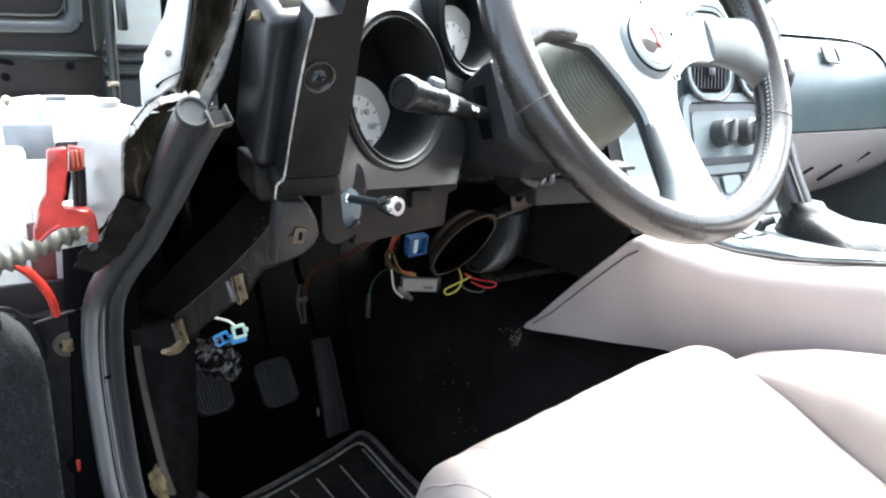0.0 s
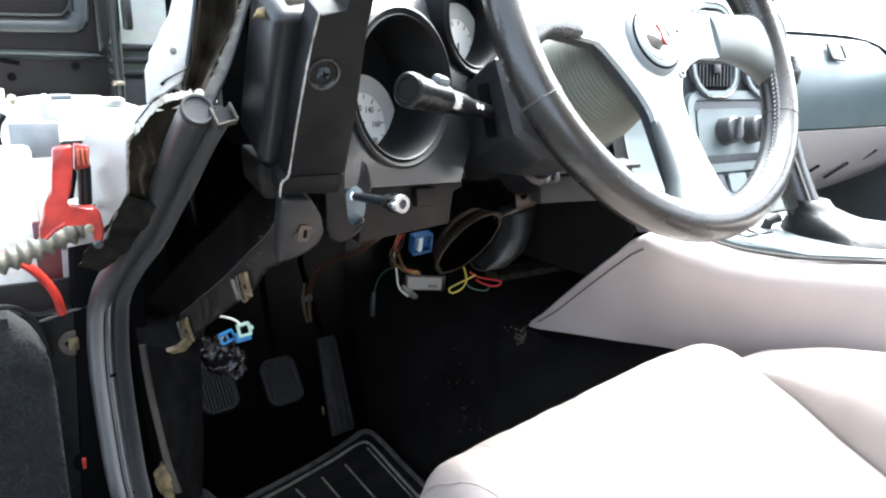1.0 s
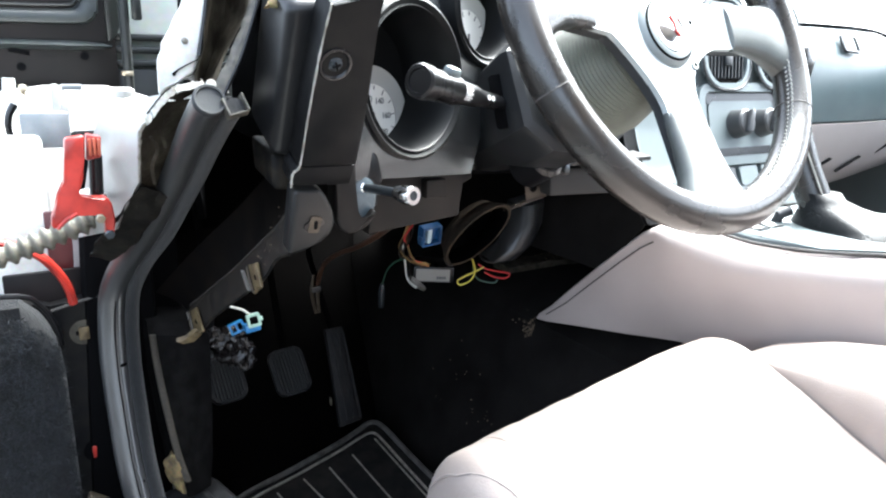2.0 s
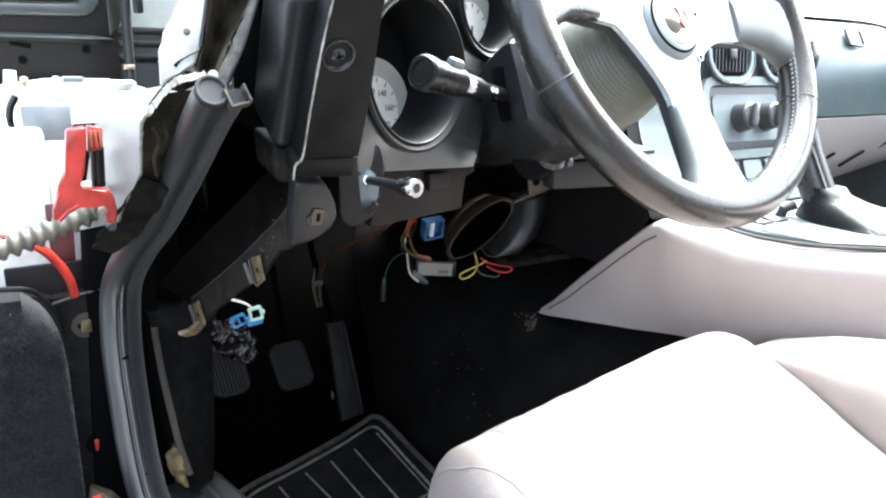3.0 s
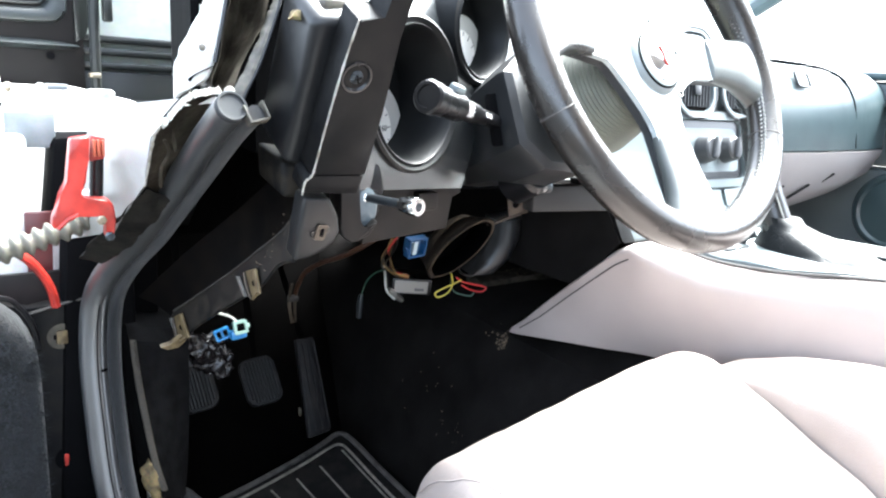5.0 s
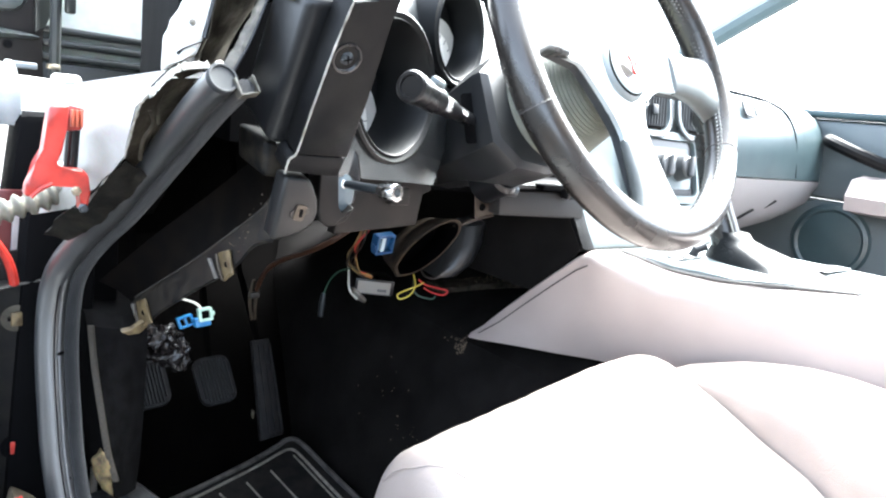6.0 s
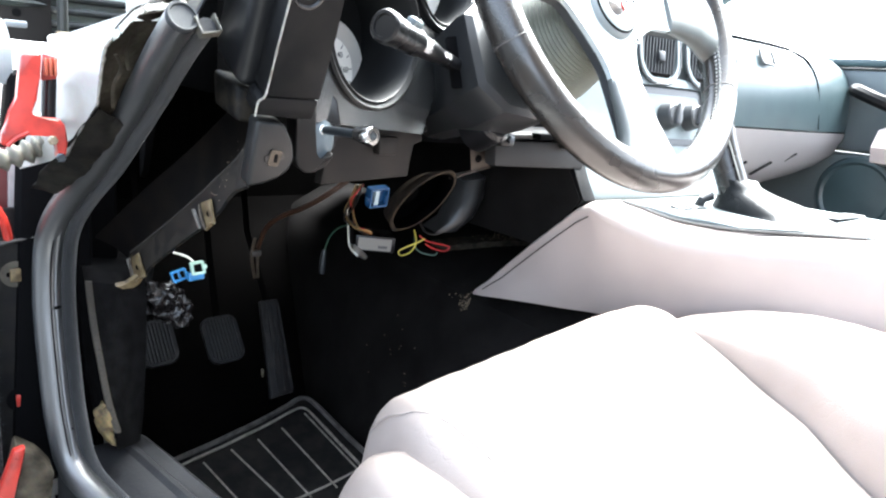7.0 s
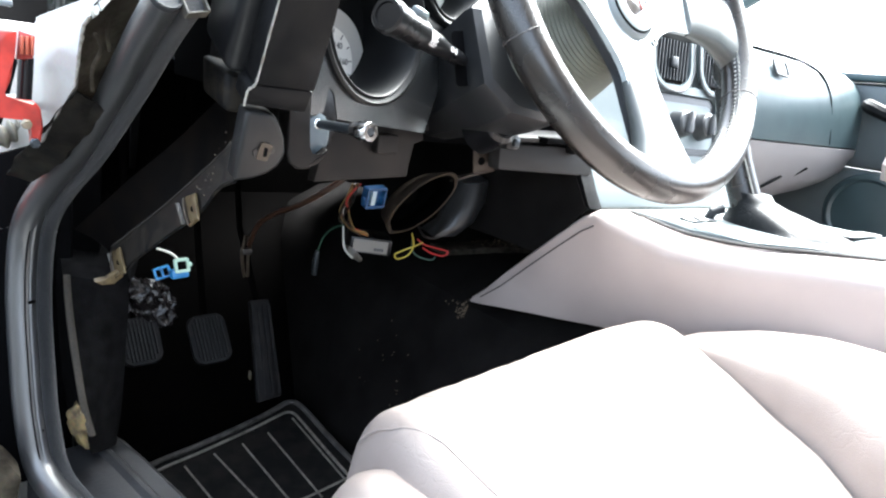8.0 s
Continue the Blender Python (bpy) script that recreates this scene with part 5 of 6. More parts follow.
def lower_bracket():
    lb = thing("dash_bracket", (-0.29, 0.15, 0.64), "dusty black plastic dash support bracket with metal clips", "bracket")
    ear = [(-0.2807, 0.0828, 0.7278), (-0.2604, 0.0842, 0.7264), (-0.2561, 0.0857, 0.7216), (-0.2494, 0.0891, 0.7103), (-0.2462, 0.0923, 0.6985), (-0.2490, 0.0950, 0.6894), (-0.2580, 0.0960, 0.6825), (-0.2700, 0.0964, 0.6783), (-0.2822, 0.0963, 0.6768)]
    part("ear", prism(ear, (0.002, 0.022, 0.004), 0.0034, 3), EAR_GREY, lb, "satin black mounting ear")
    m = facing((-0.2637, 0.0905, 0.6998), (0.05, -0.95, -0.25))
    part("clip_plate", plate(m @ Matrix.Rotation(radians(-10), 4, 'Z'), 0.0046, 0.0064, 0.0014, 0.0012, 0.0004), CLIP_RUST, lb, "rusty square clip plate")
    part("clip_wing", plate(m @ Matrix.Rotation(radians(16), 4, 'Z'), 0.0078, 0.0030, 0.0012, 0.0006), CLIP_DARK, lb)
    part("clip_hole", plate(m @ Matrix.Translation((0.0006, 0, 0.0011)), 0.0014, 0.0034, 0.001, 0.0005), DARK_VOID, lb)
    # tall side of the bracket, from the trim down to the kick panel
    upper = smooth_line([(-0.2600, 0.1020, 0.7900), (-0.2640, 0.1250, 0.7560), (-0.2705, 0.1750, 0.7257), (-0.2829, 0.2400, 0.6842), (-0.3074, 0.3000, 0.6377), (-0.3400, 0.3550, 0.5819)], 4)
    lower = smooth_line([(-0.2700, 0.1000, 0.7255), (-0.2712, 0.1120, 0.7038), (-0.2765, 0.1500, 0.6790), (-0.2877, 0.2187, 0.6340), (-0.2970, 0.2779, 0.5990), (-0.3065, 0.3356, 0.5560)], 4)
    rows = []
    for a, b in zip(upper, lower):
        rows.append([a, a.lerp(b, 0.35) + V(0.004, 0.004, 0), a.lerp(b, 0.7) + V(0.003, 0.003, 0), b, b + V(0.008, 0.004, -0.004), a + V(0.010, 0.006, 0.0)])
    # side wall coloured as dark as the shaded hollow it stands in
    part("side_wall", loft(rows), SHADED_BROWN, lb, "brown-black inner side with shade in its colour", sharp=60)
    # dusty channel along its foot
    rail = [(-0.2765, 0.1000, 0.7290), (-0.2752, 0.1180, 0.7038), (-0.2779, 0.1342, 0.6912), (-0.2835, 0.1680, 0.6687), (-0.2917, 0.2187, 0.6364), (-0.3010, 0.2779, 0.6016), (-0.3101, 0.3356, 0.5681), (-0.3123, 0.3467, 0.5548),
            (-0.3070, 0.2965, 0.5521), (-0.3039, 0.2800, 0.5681), (-0.2934, 0.2142, 0.6082), (-0.2845, 0.1583, 0.6412), (-0.2798, 0.1326, 0.6651), (-0.2785, 0.1030, 0.6760)]
    part("rail", prism(rail, (0.006, 0.004, 0.003), 0.0018), RAIL_DUST, lb, "dust-streaked lower channel")
    crest = smooth_line([V(*p) + V(-0.0006, -0.0002, 0) for p in rail[1:7]], 6)
    rng = random.Random(17)
    part("worn_crest", tube(crest, [0.0006 + max(0.0, 0.0009 * noise.noise((k * 0.4, 1, 3))) for k in range(len(crest))], 6), STITCH_TAN, lb, "pale worn crest of the channel")
    part("rail_lip", tube(smooth_line([V(*p) for p in rail[:7:-1]], 5), 0.0014, 6), DUSTY_BLACK, lb)
    for quad, strip in ((((-0.2902, 0.1790, 0.6493), (-0.2878, 0.1619, 0.6559), (-0.2881, 0.1516, 0.6371), (-0.2899, 0.1630, 0.6302)), ((-0.2926, 0.1943, 0.6409), (-0.2919, 0.1786, 0.6271))),
                        (((-0.3128, 0.3234, 0.5666), (-0.3102, 0.3061, 0.5752), (-0.3094, 0.2856, 0.5559), (-0.3129, 0.3096, 0.5457)), ((-0.3146, 0.3353, 0.5609), (-0.3134, 0.3143, 0.5457)))):
        a, b, c, d = [V(*p) for p in quad]
        part("spring_clip", prism([a, b, c.lerp(b, .15), c, d.lerp(c, .3), d], (0.0022, 0.0004, 0), 0.0006), CLIP_TAN, lb, "tan spring clip")
        mid = (a + b + c + d) / 4 + V(-0.0006, -0.0002, 0)
        part("clip_slot", prism([mid.lerp(b, .18), mid.lerp(c, .3), mid.lerp(d, .14), mid.lerp(a, .1)], (0.0004, 0, 0)), DARK_VOID, lb)
        part("clip_bend", tube([a.lerp(d, .05) + V(-.0012, 0, 0), a.lerp(d, .5) + V(-.0022, 0, 0), d + V(-.0012, 0, 0)], 0.0009, 6), CLIP_RUST, lb)
        part("clip_foot", tube(smooth_line([d, d.lerp(c, .5) + V(-.002, 0, -.0016), c + V(-.002, 0, .0004)], 4), 0.0013, 7), CLIP_TAN, lb)
        e, f = V(*strip[0]), V(*strip[1])
        part("clip_strip", prism([e, e + (b - a) * 0.16, f + (b - a) * 0.16, f], (0.002, 0, 0)), PALE_STEEL, lb, "thin bright steel strip")
    part("bent_tab", prism([(-0.3328, 0.3, 0.5447), (-0.3254, 0.3, 0.5405), (-0.3152, 0.3, 0.5411), (-0.3073, 0.3, 0.5478), (-0.3081, 0.3, 0.5548), (-0.3149, 0.3, 0.5509), (-0.3228, 0.3, 0.5448)], (0.001, 0.006, 0.002), 0.0008), CLIP_TAN, lb, "bent tan metal tab")
    bm = bmesh.new()
    for k in range(22):
        p = V(-0.2770, 0.118, 0.708).lerp(V(-0.2845, 0.165, 0.650), rng.random()) + V(-0.0008, rng.gauss(0, .004), rng.gauss(0, .006))
        r = rng.uniform(0.0002, 0.00045)
        add_box(bm, (-r, -r, -r * .6), (r, r, r * .6), 0, Matrix.Translation(p) @ Euler((rng.random() * 3, rng.random() * 3, 0)).to_matrix().to_4x4())
    tagged(part("dust_specks", bm, CRUMB, lb), kind="stuff")


def centre_dash():
    cs = thing("centre_stack", (0.35, 0.2, 0.75), "grey centre dash with heater controls and air vents", "dashboard")
    body = [(0.142, 0.645), (0.180, 0.70), (0.196, 0.75), (0.206, 0.80), (0.215, 0.85), (0.235, 0.90), (0.30, 0.94), (0.9, 0.96), (0.9, 0.60), (0.30, 0.60)]
    part("body", prism([(0.172, y, z) for y, z in body], (0.33, 0, 0), 0.008), STACK_GREY, cs)
    part("side_panel", prism([(0.1495, y + 0.004, z) for y, z in body[:6]] + [(0.1495, 0.9, 0.9), (0.1495, 0.9, 0.575), (0.1495, 0.20, 0.575)], (0.004, 0, 0), 0.0), CARPET, cs, "dark side panel")
    # added board that keeps light from the right off the tunnel
    part("side_panel", box((0.503, 0.25, 0.2), (0.507, 0.9, 0.74)), CARPET, cs, "dark side panel")
    part("edge_strip", prism([(0.151, y - 0.003, z) for y, z in body[:5]] + [(0.151, y + 0.02, z) for y, z in body[4::-1]], (0.0205, 0, 0), 0.002), BLACK_PLASTIC, cs, "dark edge strip")
    m = facing((0.365, 0.192, 0.748), (0.0, -0.97, 0.25))
    part("bezel", ring_frame(m, 0.088, 0.052, 0.022, 0.011, 0.010), STACK_GREY, cs)
    part("control_face", plate(m @ Matrix.Translation((0, 0, 0.0025)), 0.067, 0.030, 0.010, 0.003), STACK_GREY, cs)
    part("recess", plate(m @ Matrix.Translation((0, 0, 0.001)), 0.078, 0.042, 0.014, 0.0025), DARK_KNOB, cs, "dark recessed surround")
    part("display_slot", plate(m @ Matrix.Translation((0.0, 0.033, 0.0042)), 0.070, 0.006, 0.003, 0.001), SATIN_BLACK, cs)
    part("lower_slot", plate(m @ Matrix.Translation((0.0, -0.034, 0.0042)), 0.070, 0.005, 0.003, 0.001), SATIN_BLACK, cs)
    for x in (-0.016, 0.036):
        kn = m @ Matrix.Translation((x, 0.0, 0.004))
        part("knob", spin([(0.0, 0.0), (0.019, 0.0), (0.018, 0.006), (0.0165, 0.018), (0.014, 0.020), (0.0, 0.020)], kn, 28, False), DARK_KNOB, cs)
        part("knob_grip", box((-0.004, -0.016, 0.019), (0.004, 0.016, 0.027), 0.003, kn @ Matrix.Rotation(radians(-25), 4, 'Z')), DARK_KNOB, cs)
    m2 = facing((0.36, 0.172, 0.683), (0.0, -0.93, 0.36))
    for x in (-0.045, 0.0, 0.045):
        part("switch", plate(m2 @ Matrix.Translation((x, 0, 0.002)), 0.018, 0.012, 0.003, 0.006, 0.001), DARK_KNOB if x < 0 else STACK_GREY, cs)
    for x0, x1 in ((0.290, 0.378), (0.396, 0.490)):
        mv = facing(((x0 + x1) / 2, 0.208, 0.840), (0, -0.975, 0.22))
        w = (x1 - x0) / 2
        vent = part("vent", ring_frame(mv @ Matrix.Translation((0, 0.010, 0)), w, 0.058, 0.034, 0.005, 0.007), STACK_GREY, cs, "arched grey vent bezel")
        part("bezel_line", tube([mv @ V(x, y + 0.010, 0.006) for x, y in rounded(w + 0.002, 0.060, 0.035)], 0.0018, 6, True), DARK_KNOB, vent)
        part("vent_back", plate(mv @ Matrix.Translation((0, 0.010, 0.0005)), w - 0.004, 0.054, 0.031, 0.001), SHADED_BROWN, vent)
        part("vent_lid", prism([mv @ V(x, y, 0.0025) for x, y in ((-w + 0.006, 0.020), (w - 0.006, 0.020), (w - 0.010, 0.044), (w - 0.022, 0.060), (-w + 0.022, 0.060), (-w + 0.010, 0.044))], mv.to_3x3() @ V(0, 0, 0.003), 0.001), STACK_GREY, vent)
        for k in range(11):
            x = -w + 0.010 + (2 * w - 0.020) * k / 10
            part("slat", box((-0.0007, -0.036, 0.0015), (0.0007, 0.018, 0.0055), 0, mv @ Matrix.Translation((x, 0, 0)) @ Matrix.Rotation(radians(-9), 4, 'Z')), VENT_DARK, vent)
        part("vent_tab", box((-0.007, -0.020, 0.005), (0.007, -0.006, 0.010), 0.002, mv), VENT_DARK, vent)
    pd = thing("passenger_dash", (0.8, 0.3, 0.8), "two-tone dashboard with dark glovebox lid and pale grey lower panel", "dashboard")
    stations = ((0.504, 0.0), (0.65, 0.0), (0.80, 0.004), (0.95, 0.015), (1.10, 0.04), (1.20, 0.07))
    rows = [[(x, 0.230 + d, 0.742), (x, 0.231 + d, 0.785), (x, 0.234 + d, 0.812), (x, 0.240 + d, 0.835), (x, 0.249 + d, 0.855), (x, 0.262 + d, 0.873), (x, 0.285 + d, 0.889), (x, 0.32 + d, 0.90), (x, 0.9, 0.96), (x, 0.9, 0.742)] for x, d in stations]
    part("upper", loft(rows), DASH_DARK, pd)
    rows = [[(x, 0.228 + d, 0.739), (x, 0.231 + d, 0.725), (x, 0.245 + d, 0.67 + d * 0.5), (x, 0.275 + d, 0.615 + 0.1 * max(0, x - 0.6)), (x, 0.32 + d, 0.60 + 0.1 * max(0, x - 0.6)), (x, 0.9, 0.66), (x, 0.9, 0.739)] for x, d in stations]
    part("lower", loft(rows), LOWER_DASH, pd)
    lid = smooth_line([(0.52, 0.281, 0.8865), (0.64, 0.283, 0.888), (0.79, 0.286, 0.888), (0.86, 0.278, 0.879), (0.888, 0.264, 0.860), (0.905, 0.2505, 0.82), (0.928, 0.246, 0.745)], 6)
    part("glovebox_gap", tube([p + V(0, -0.0015, 0.001) for p in lid], 0.0024, 6), DARK_VOID, pd, "dark gap round the glovebox lid")
    ml = facing((0.697, 0.2500, 0.8600), (0.0, -0.86, 0.5), turn=-4)
    part("latch_frame", ring_frame(ml, 0.022, 0.015, 0.005, 0.003, 0.004), DARK_KNOB, pd)
    part("latch_paddle", plate(ml @ Matrix.Translation((-0.004, 0, 0.0005)), 0.014, 0.011, 0.003, 0.004, 0.001), STACK_GREY, pd)
    for x, z, l in ((0.665, 0.676, 0.03), (0.735, 0.670, 0.06), (0.85, 0.690, 0.04)):
        part("slit", box((-l / 2, -0.0015, -0.002), (l / 2, 0.0015, 0.003), 0.001, facing((x, 0.2415 + 0.008 * (x > 0.8), z), (0, -0.95, -0.3), turn=24)), DARK_VOID, pd, "narrow dark slit")
    main = thing("dash_core", (0.0, 0.5, 0.8), "dark dashboard core above the footwell", "dashboard", kind="structure")
    ring = lambda x, y: [(x, y, 0.735), (x, y, 0.93 if y < 0.4 else 0.96), (0.166, y, 0.96), (0.166, y, 0.735)]
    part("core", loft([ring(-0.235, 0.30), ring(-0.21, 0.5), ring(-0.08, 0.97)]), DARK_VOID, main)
    # box added at the dash corner to keep top light off the trim
    part("corner", box((-0.292, 0.135, 0.874), (-0.20, 0.34, 0.93), 0.006), DARK_VOID, main, "added dark box that blocks light from above")
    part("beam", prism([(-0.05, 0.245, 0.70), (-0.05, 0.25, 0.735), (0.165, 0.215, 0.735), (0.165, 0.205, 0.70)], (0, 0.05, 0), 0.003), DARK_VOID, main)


def knee_rail():
    kr = thing("lower_dash_rail", (0.09, 0.18, 0.69), "grey lower dash rail with a steel bracket and bolts", "dash rail")
    part("rail", prism([(0.043, 0.188, 0.709), (0.165, 0.165, 0.712), (0.165, 0.160, 0.680), (0.044, 0.186, 0.680)], (0, 0.02, 0), 0.003), RAIL_GREY, kr)
    part("ledge", prism([(0.035, 0.182, 0.712), (0.165, 0.158, 0.716), (0.165, 0.20, 0.722), (0.035, 0.22, 0.718)], (0, 0, 0.005), 0.001), RAIL_GREY, kr)
    part("slot", box((0.085, 0.160, 0.714), (0.12, 0.176, 0.7205), 0.001), DARK_VOID, kr)
    for x, y in ((0.049, 0.178), (0.135, 0.160)):
        bo = part("stud", box((x - 0.010, y - 0.005, 0.704), (x + 0.010, y + 0.01, 0.719), 0.003), SATIN_BLACK, kr)
        part("nut", spin([(0.0, 0.0), (0.0045, 0.0), (0.0045, 0.004), (0.0025, 0.005), (0.0, 0.005)], facing((x, y - 0.006, 0.712), (0, -1, 0)), 6, False), DARK_STEEL, bo)
    cb = thing("column_bracket", (0.06, 0.24, 0.68), "bare steel column mounting bracket with a round hole", "bracket")
    part("plate", prism([(0.0293, 0.2150, 0.6972), (0.0542, 0.2120, 0.6965), (0.0596, 0.2120, 0.6762), (0.0340, 0.2150, 0.6703)], (0.001, 0.003, 0), 0.0008), RUST_BRACKET, cb)
    part("web", prism([(0.0560, 0.2080, 0.7150), (0.0660, 0.2080, 0.7150), (0.0680, 0.2080, 0.6790), (0.0600, 0.2080, 0.6762)], (0.001, 0.012, 0), 0.001), SHROUD_BLACK, cb, "dark side web")
    part("foot", prism([(0.0600, 0.2110, 0.6770), (0.0600, 0.2110, 0.6745), (0.0340, 0.2140, 0.6680), (0.0097, 0.2160, 0.6608), (0.0097, 0.2160, 0.6632), (0.0340, 0.2140, 0.6705)], (0, 0.010, -0.002), 0.0005), RUST_BRACKET, cb)
    part("hole", spin([(0.0, 0.0), (0.0040, 0.0), (0.0046, 0.0008), (0.0, 0.001)], facing((0.0410, 0.2132, 0.6850), (-0.12, -0.99, 0.0)), 18, False), DARK_VOID, cb)


# ---- centre console and seat ----
def console():
    cc = thing("centre_console", (0.3, 0.0, 0.6), "light grey moulded centre console with stitched front edge", "centre console")
    rows = []
    edge = ((0.316, 0.145, 0.146, 0.4765, 0.4839), (0.294, 0.142, 0.146, 0.4809, 0.5030), (0.26, 0.148, 0.146, 0.4868, 0.5360), (0.22, 0.160, 0.147, 0.492, 0.5735), (0.18, 0.178, 0.148, 0.495, 0.6095), (0.15, 0.196, 0.149, 0.497, 0.6355),
            (0.132, 0.206, 0.149, 0.498, 0.6465), (0.115, 0.213, 0.154, 0.4985, 0.643), (0.09, 0.226, 0.172, 0.499, 0.637), (0.06, 0.238, 0.192, 0.499, 0.632), (0.02, 0.250, 0.217, 0.496, 0.631),
                              (-0.03, 0.260, 0.240, 0.497, 0.636), (-0.08, 0.266, 0.254, 0.497, 0.643), (-0.15, 0.268, 0.262, 0.497, 0.652), (-0.35, 0.27, 0.266, 0.49, 0.67), (-0.7, 0.27, 0.266, 0.48, 0.68))
    for y, xb, xt, zb, zt in edge:
        r = min(float(np.interp(y, [0.06, 0.15], [0.03, 0.007])), (zt - zb) * 0.35)
        ring = [(xb, y, zb), (xb * 0.5 + xt * 0.5 - 0.002, y, zb + (zt - zb) * 0.4), (xt + 0.001, y, zt - r)]
        ring += [(xt + r - r * math.cos(a), y, zt - r + r * math.sin(a)) for a in [math.pi / 2 * k / 7 for k in range(1, 8)]]
        ring += [(0.47, y, zt), (0.50, y, zt - r), (0.51, y, zb)]
        rows.append(ring)
    part("body", loft(rows), CONSOLE_GREY, cc, sharp=50)
    seam = []
    for y, xb, xt, zb, zt in edge[1:7]:
        r = min(float(np.interp(y, [0.06, 0.15], [0.03, 0.007])), (zt - zb) * 0.35)
        z = zt - min(0.0185, (zt - zb) * 0.55)
        if z > zt - r:
            x = xt + r - math.sqrt(max(0.0, r * r - (z - zt + r) ** 2))
        else:
            k = (zt - r - z) / max(1e-6, zt - r - zb - (zt - zb) * 0.4)
            x = xt + 0.001 + k * ((xb - xt) * 0.5 - 0.003)
        seam.append(V(x - 0.0010, y, z))
    part("stitch_line", tube(seam, 0.0009, 6), SEAM_GREY, cc, "dark stitched seam")
    tray = smooth_line([(0.205, 0.128, 0.646), (0.208, 0.10, 0.643), (0.222, 0.06, 0.636), (0.248, 0.0, 0.636), (0.275, -0.06, 0.643), (0.285, -0.12, 0.651)], 6)
    part("tray_gap", tube(tray, 0.0017, 6), SEAM_GREY, cc, "shadow gap round the tray")
    part("tray", prism([(0.21, 0.13, 0.643), (0.214, 0.10, 0.641), (0.228, 0.06, 0.634), (0.254, 0.0, 0.634), (0.28, -0.06, 0.642), (0.292, -0.12, 0.649), (0.45, -0.12, 0.649), (0.45, 0.13, 0.643)], (0, 0, 0.0045), 0.0015), STACK_GREY, cc)
    well = part("switch_well", plate(facing((0.262, 0.072, 0.642), (0, -0.05, 1), up=(0, 1, 0)), 0.03, 0.019, 0.004, 0.0012), SATIN_BLACK, cc)
    for x in (0.249, 0.275):
        part("window_switch", prism([(x - 0.009, 0.060, 0.643), (x - 0.009, 0.084, 0.643), (x - 0.009, 0.082, 0.650), (x - 0.009, 0.070, 0.646), (x - 0.009, 0.062, 0.649)], (0.018, 0, 0), 0.001), DARK_KNOB, well)
    part("ashtray_slot", plate(facing((0.40, -0.045, 0.6535), (0, 0.05, 1), up=(0, 1, 0)), 0.04, 0.012, 0.003, 0.0015), DARK_KNOB, cc)
    gl = thing("gear_lever", (0.32, 0.04, 0.64), "black leather gear lever with stitched boot", "gear lever")
    part("stick", tube(smooth_line([(0.329, 0.038, 0.638), (0.324, 0.058, 0.68), (0.319, 0.080, 0.73), (0.314, 0.10, 0.80)], 4), [0.019] * 4 + [0.0182] * 5 + [0.0172] * 4, 18), WHEEL_LEATHER, gl)
    part("knob", spin([(0.0, 0.0), (0.012, 0.0), (0.022, 0.012), (0.024, 0.028), (0.018, 0.042), (0.0, 0.046)], Matrix.Translation((0.313, 0.10, 0.80)), 24, False), WHEEL_LEATHER, gl)
    rows = []
    for r, ry, dx, dy, z in ((0.056, 0.085, 0.014, -0.04, 0.640), (0.050, 0.072, 0.012, -0.034, 0.651), (0.038, 0.050, 0.006, -0.018, 0.662), (0.027, 0.032, 0.001, -0.005, 0.670), (0.0215, 0.022, 0.0, 0.004, 0.677), (0.0205, 0.0205, -0.001, 0.008, 0.684)):
        rows.append([(0.328 + dx + (r + 0.11 * (r - 0.018) * math.sin(5 * a + z * 300)) * math.cos(a), 0.042 + dy + (ry + 0.11 * (r - 0.018) * math.sin(4 * a + 1)) * math.sin(a), z + 0.05 * (r - 0.018) * math.sin(6 * a)) for a in [2 * math.pi * k / 48 for k in range(48)]])
    part("boot", loft(rows), BOOT_LEATHER, gl, "creased leather boot", sharp=80)
    bm = bmesh.new()
    for k in range(22):
        t = k / 22
        p = V(0.325 - 0.0115, 0.052 - 0.0150, 0.676).lerp(V(0.319 - 0.0108, 0.080 - 0.0145, 0.735), t)
        add_box(bm, (-0.0028, -0.0006, -0.0007), (0.0028, 0.0006, 0.0007), 0, Matrix.Translation(p) @ Matrix.Rotation(radians(35), 4, 'Y'))
    tagged(part("stitching", bm, SEAM_THREAD, gl), kind="stuff")
    pl = thing("small_lever", (0.29, 0.085, 0.65), "small dark pull lever on the console tray", "lever")
    part("arm", tube([(0.300, 0.085, 0.640), (0.302, 0.08, 0.655), (0.312, 0.074, 0.660)], 0.006, 10), DARK_KNOB, pl)


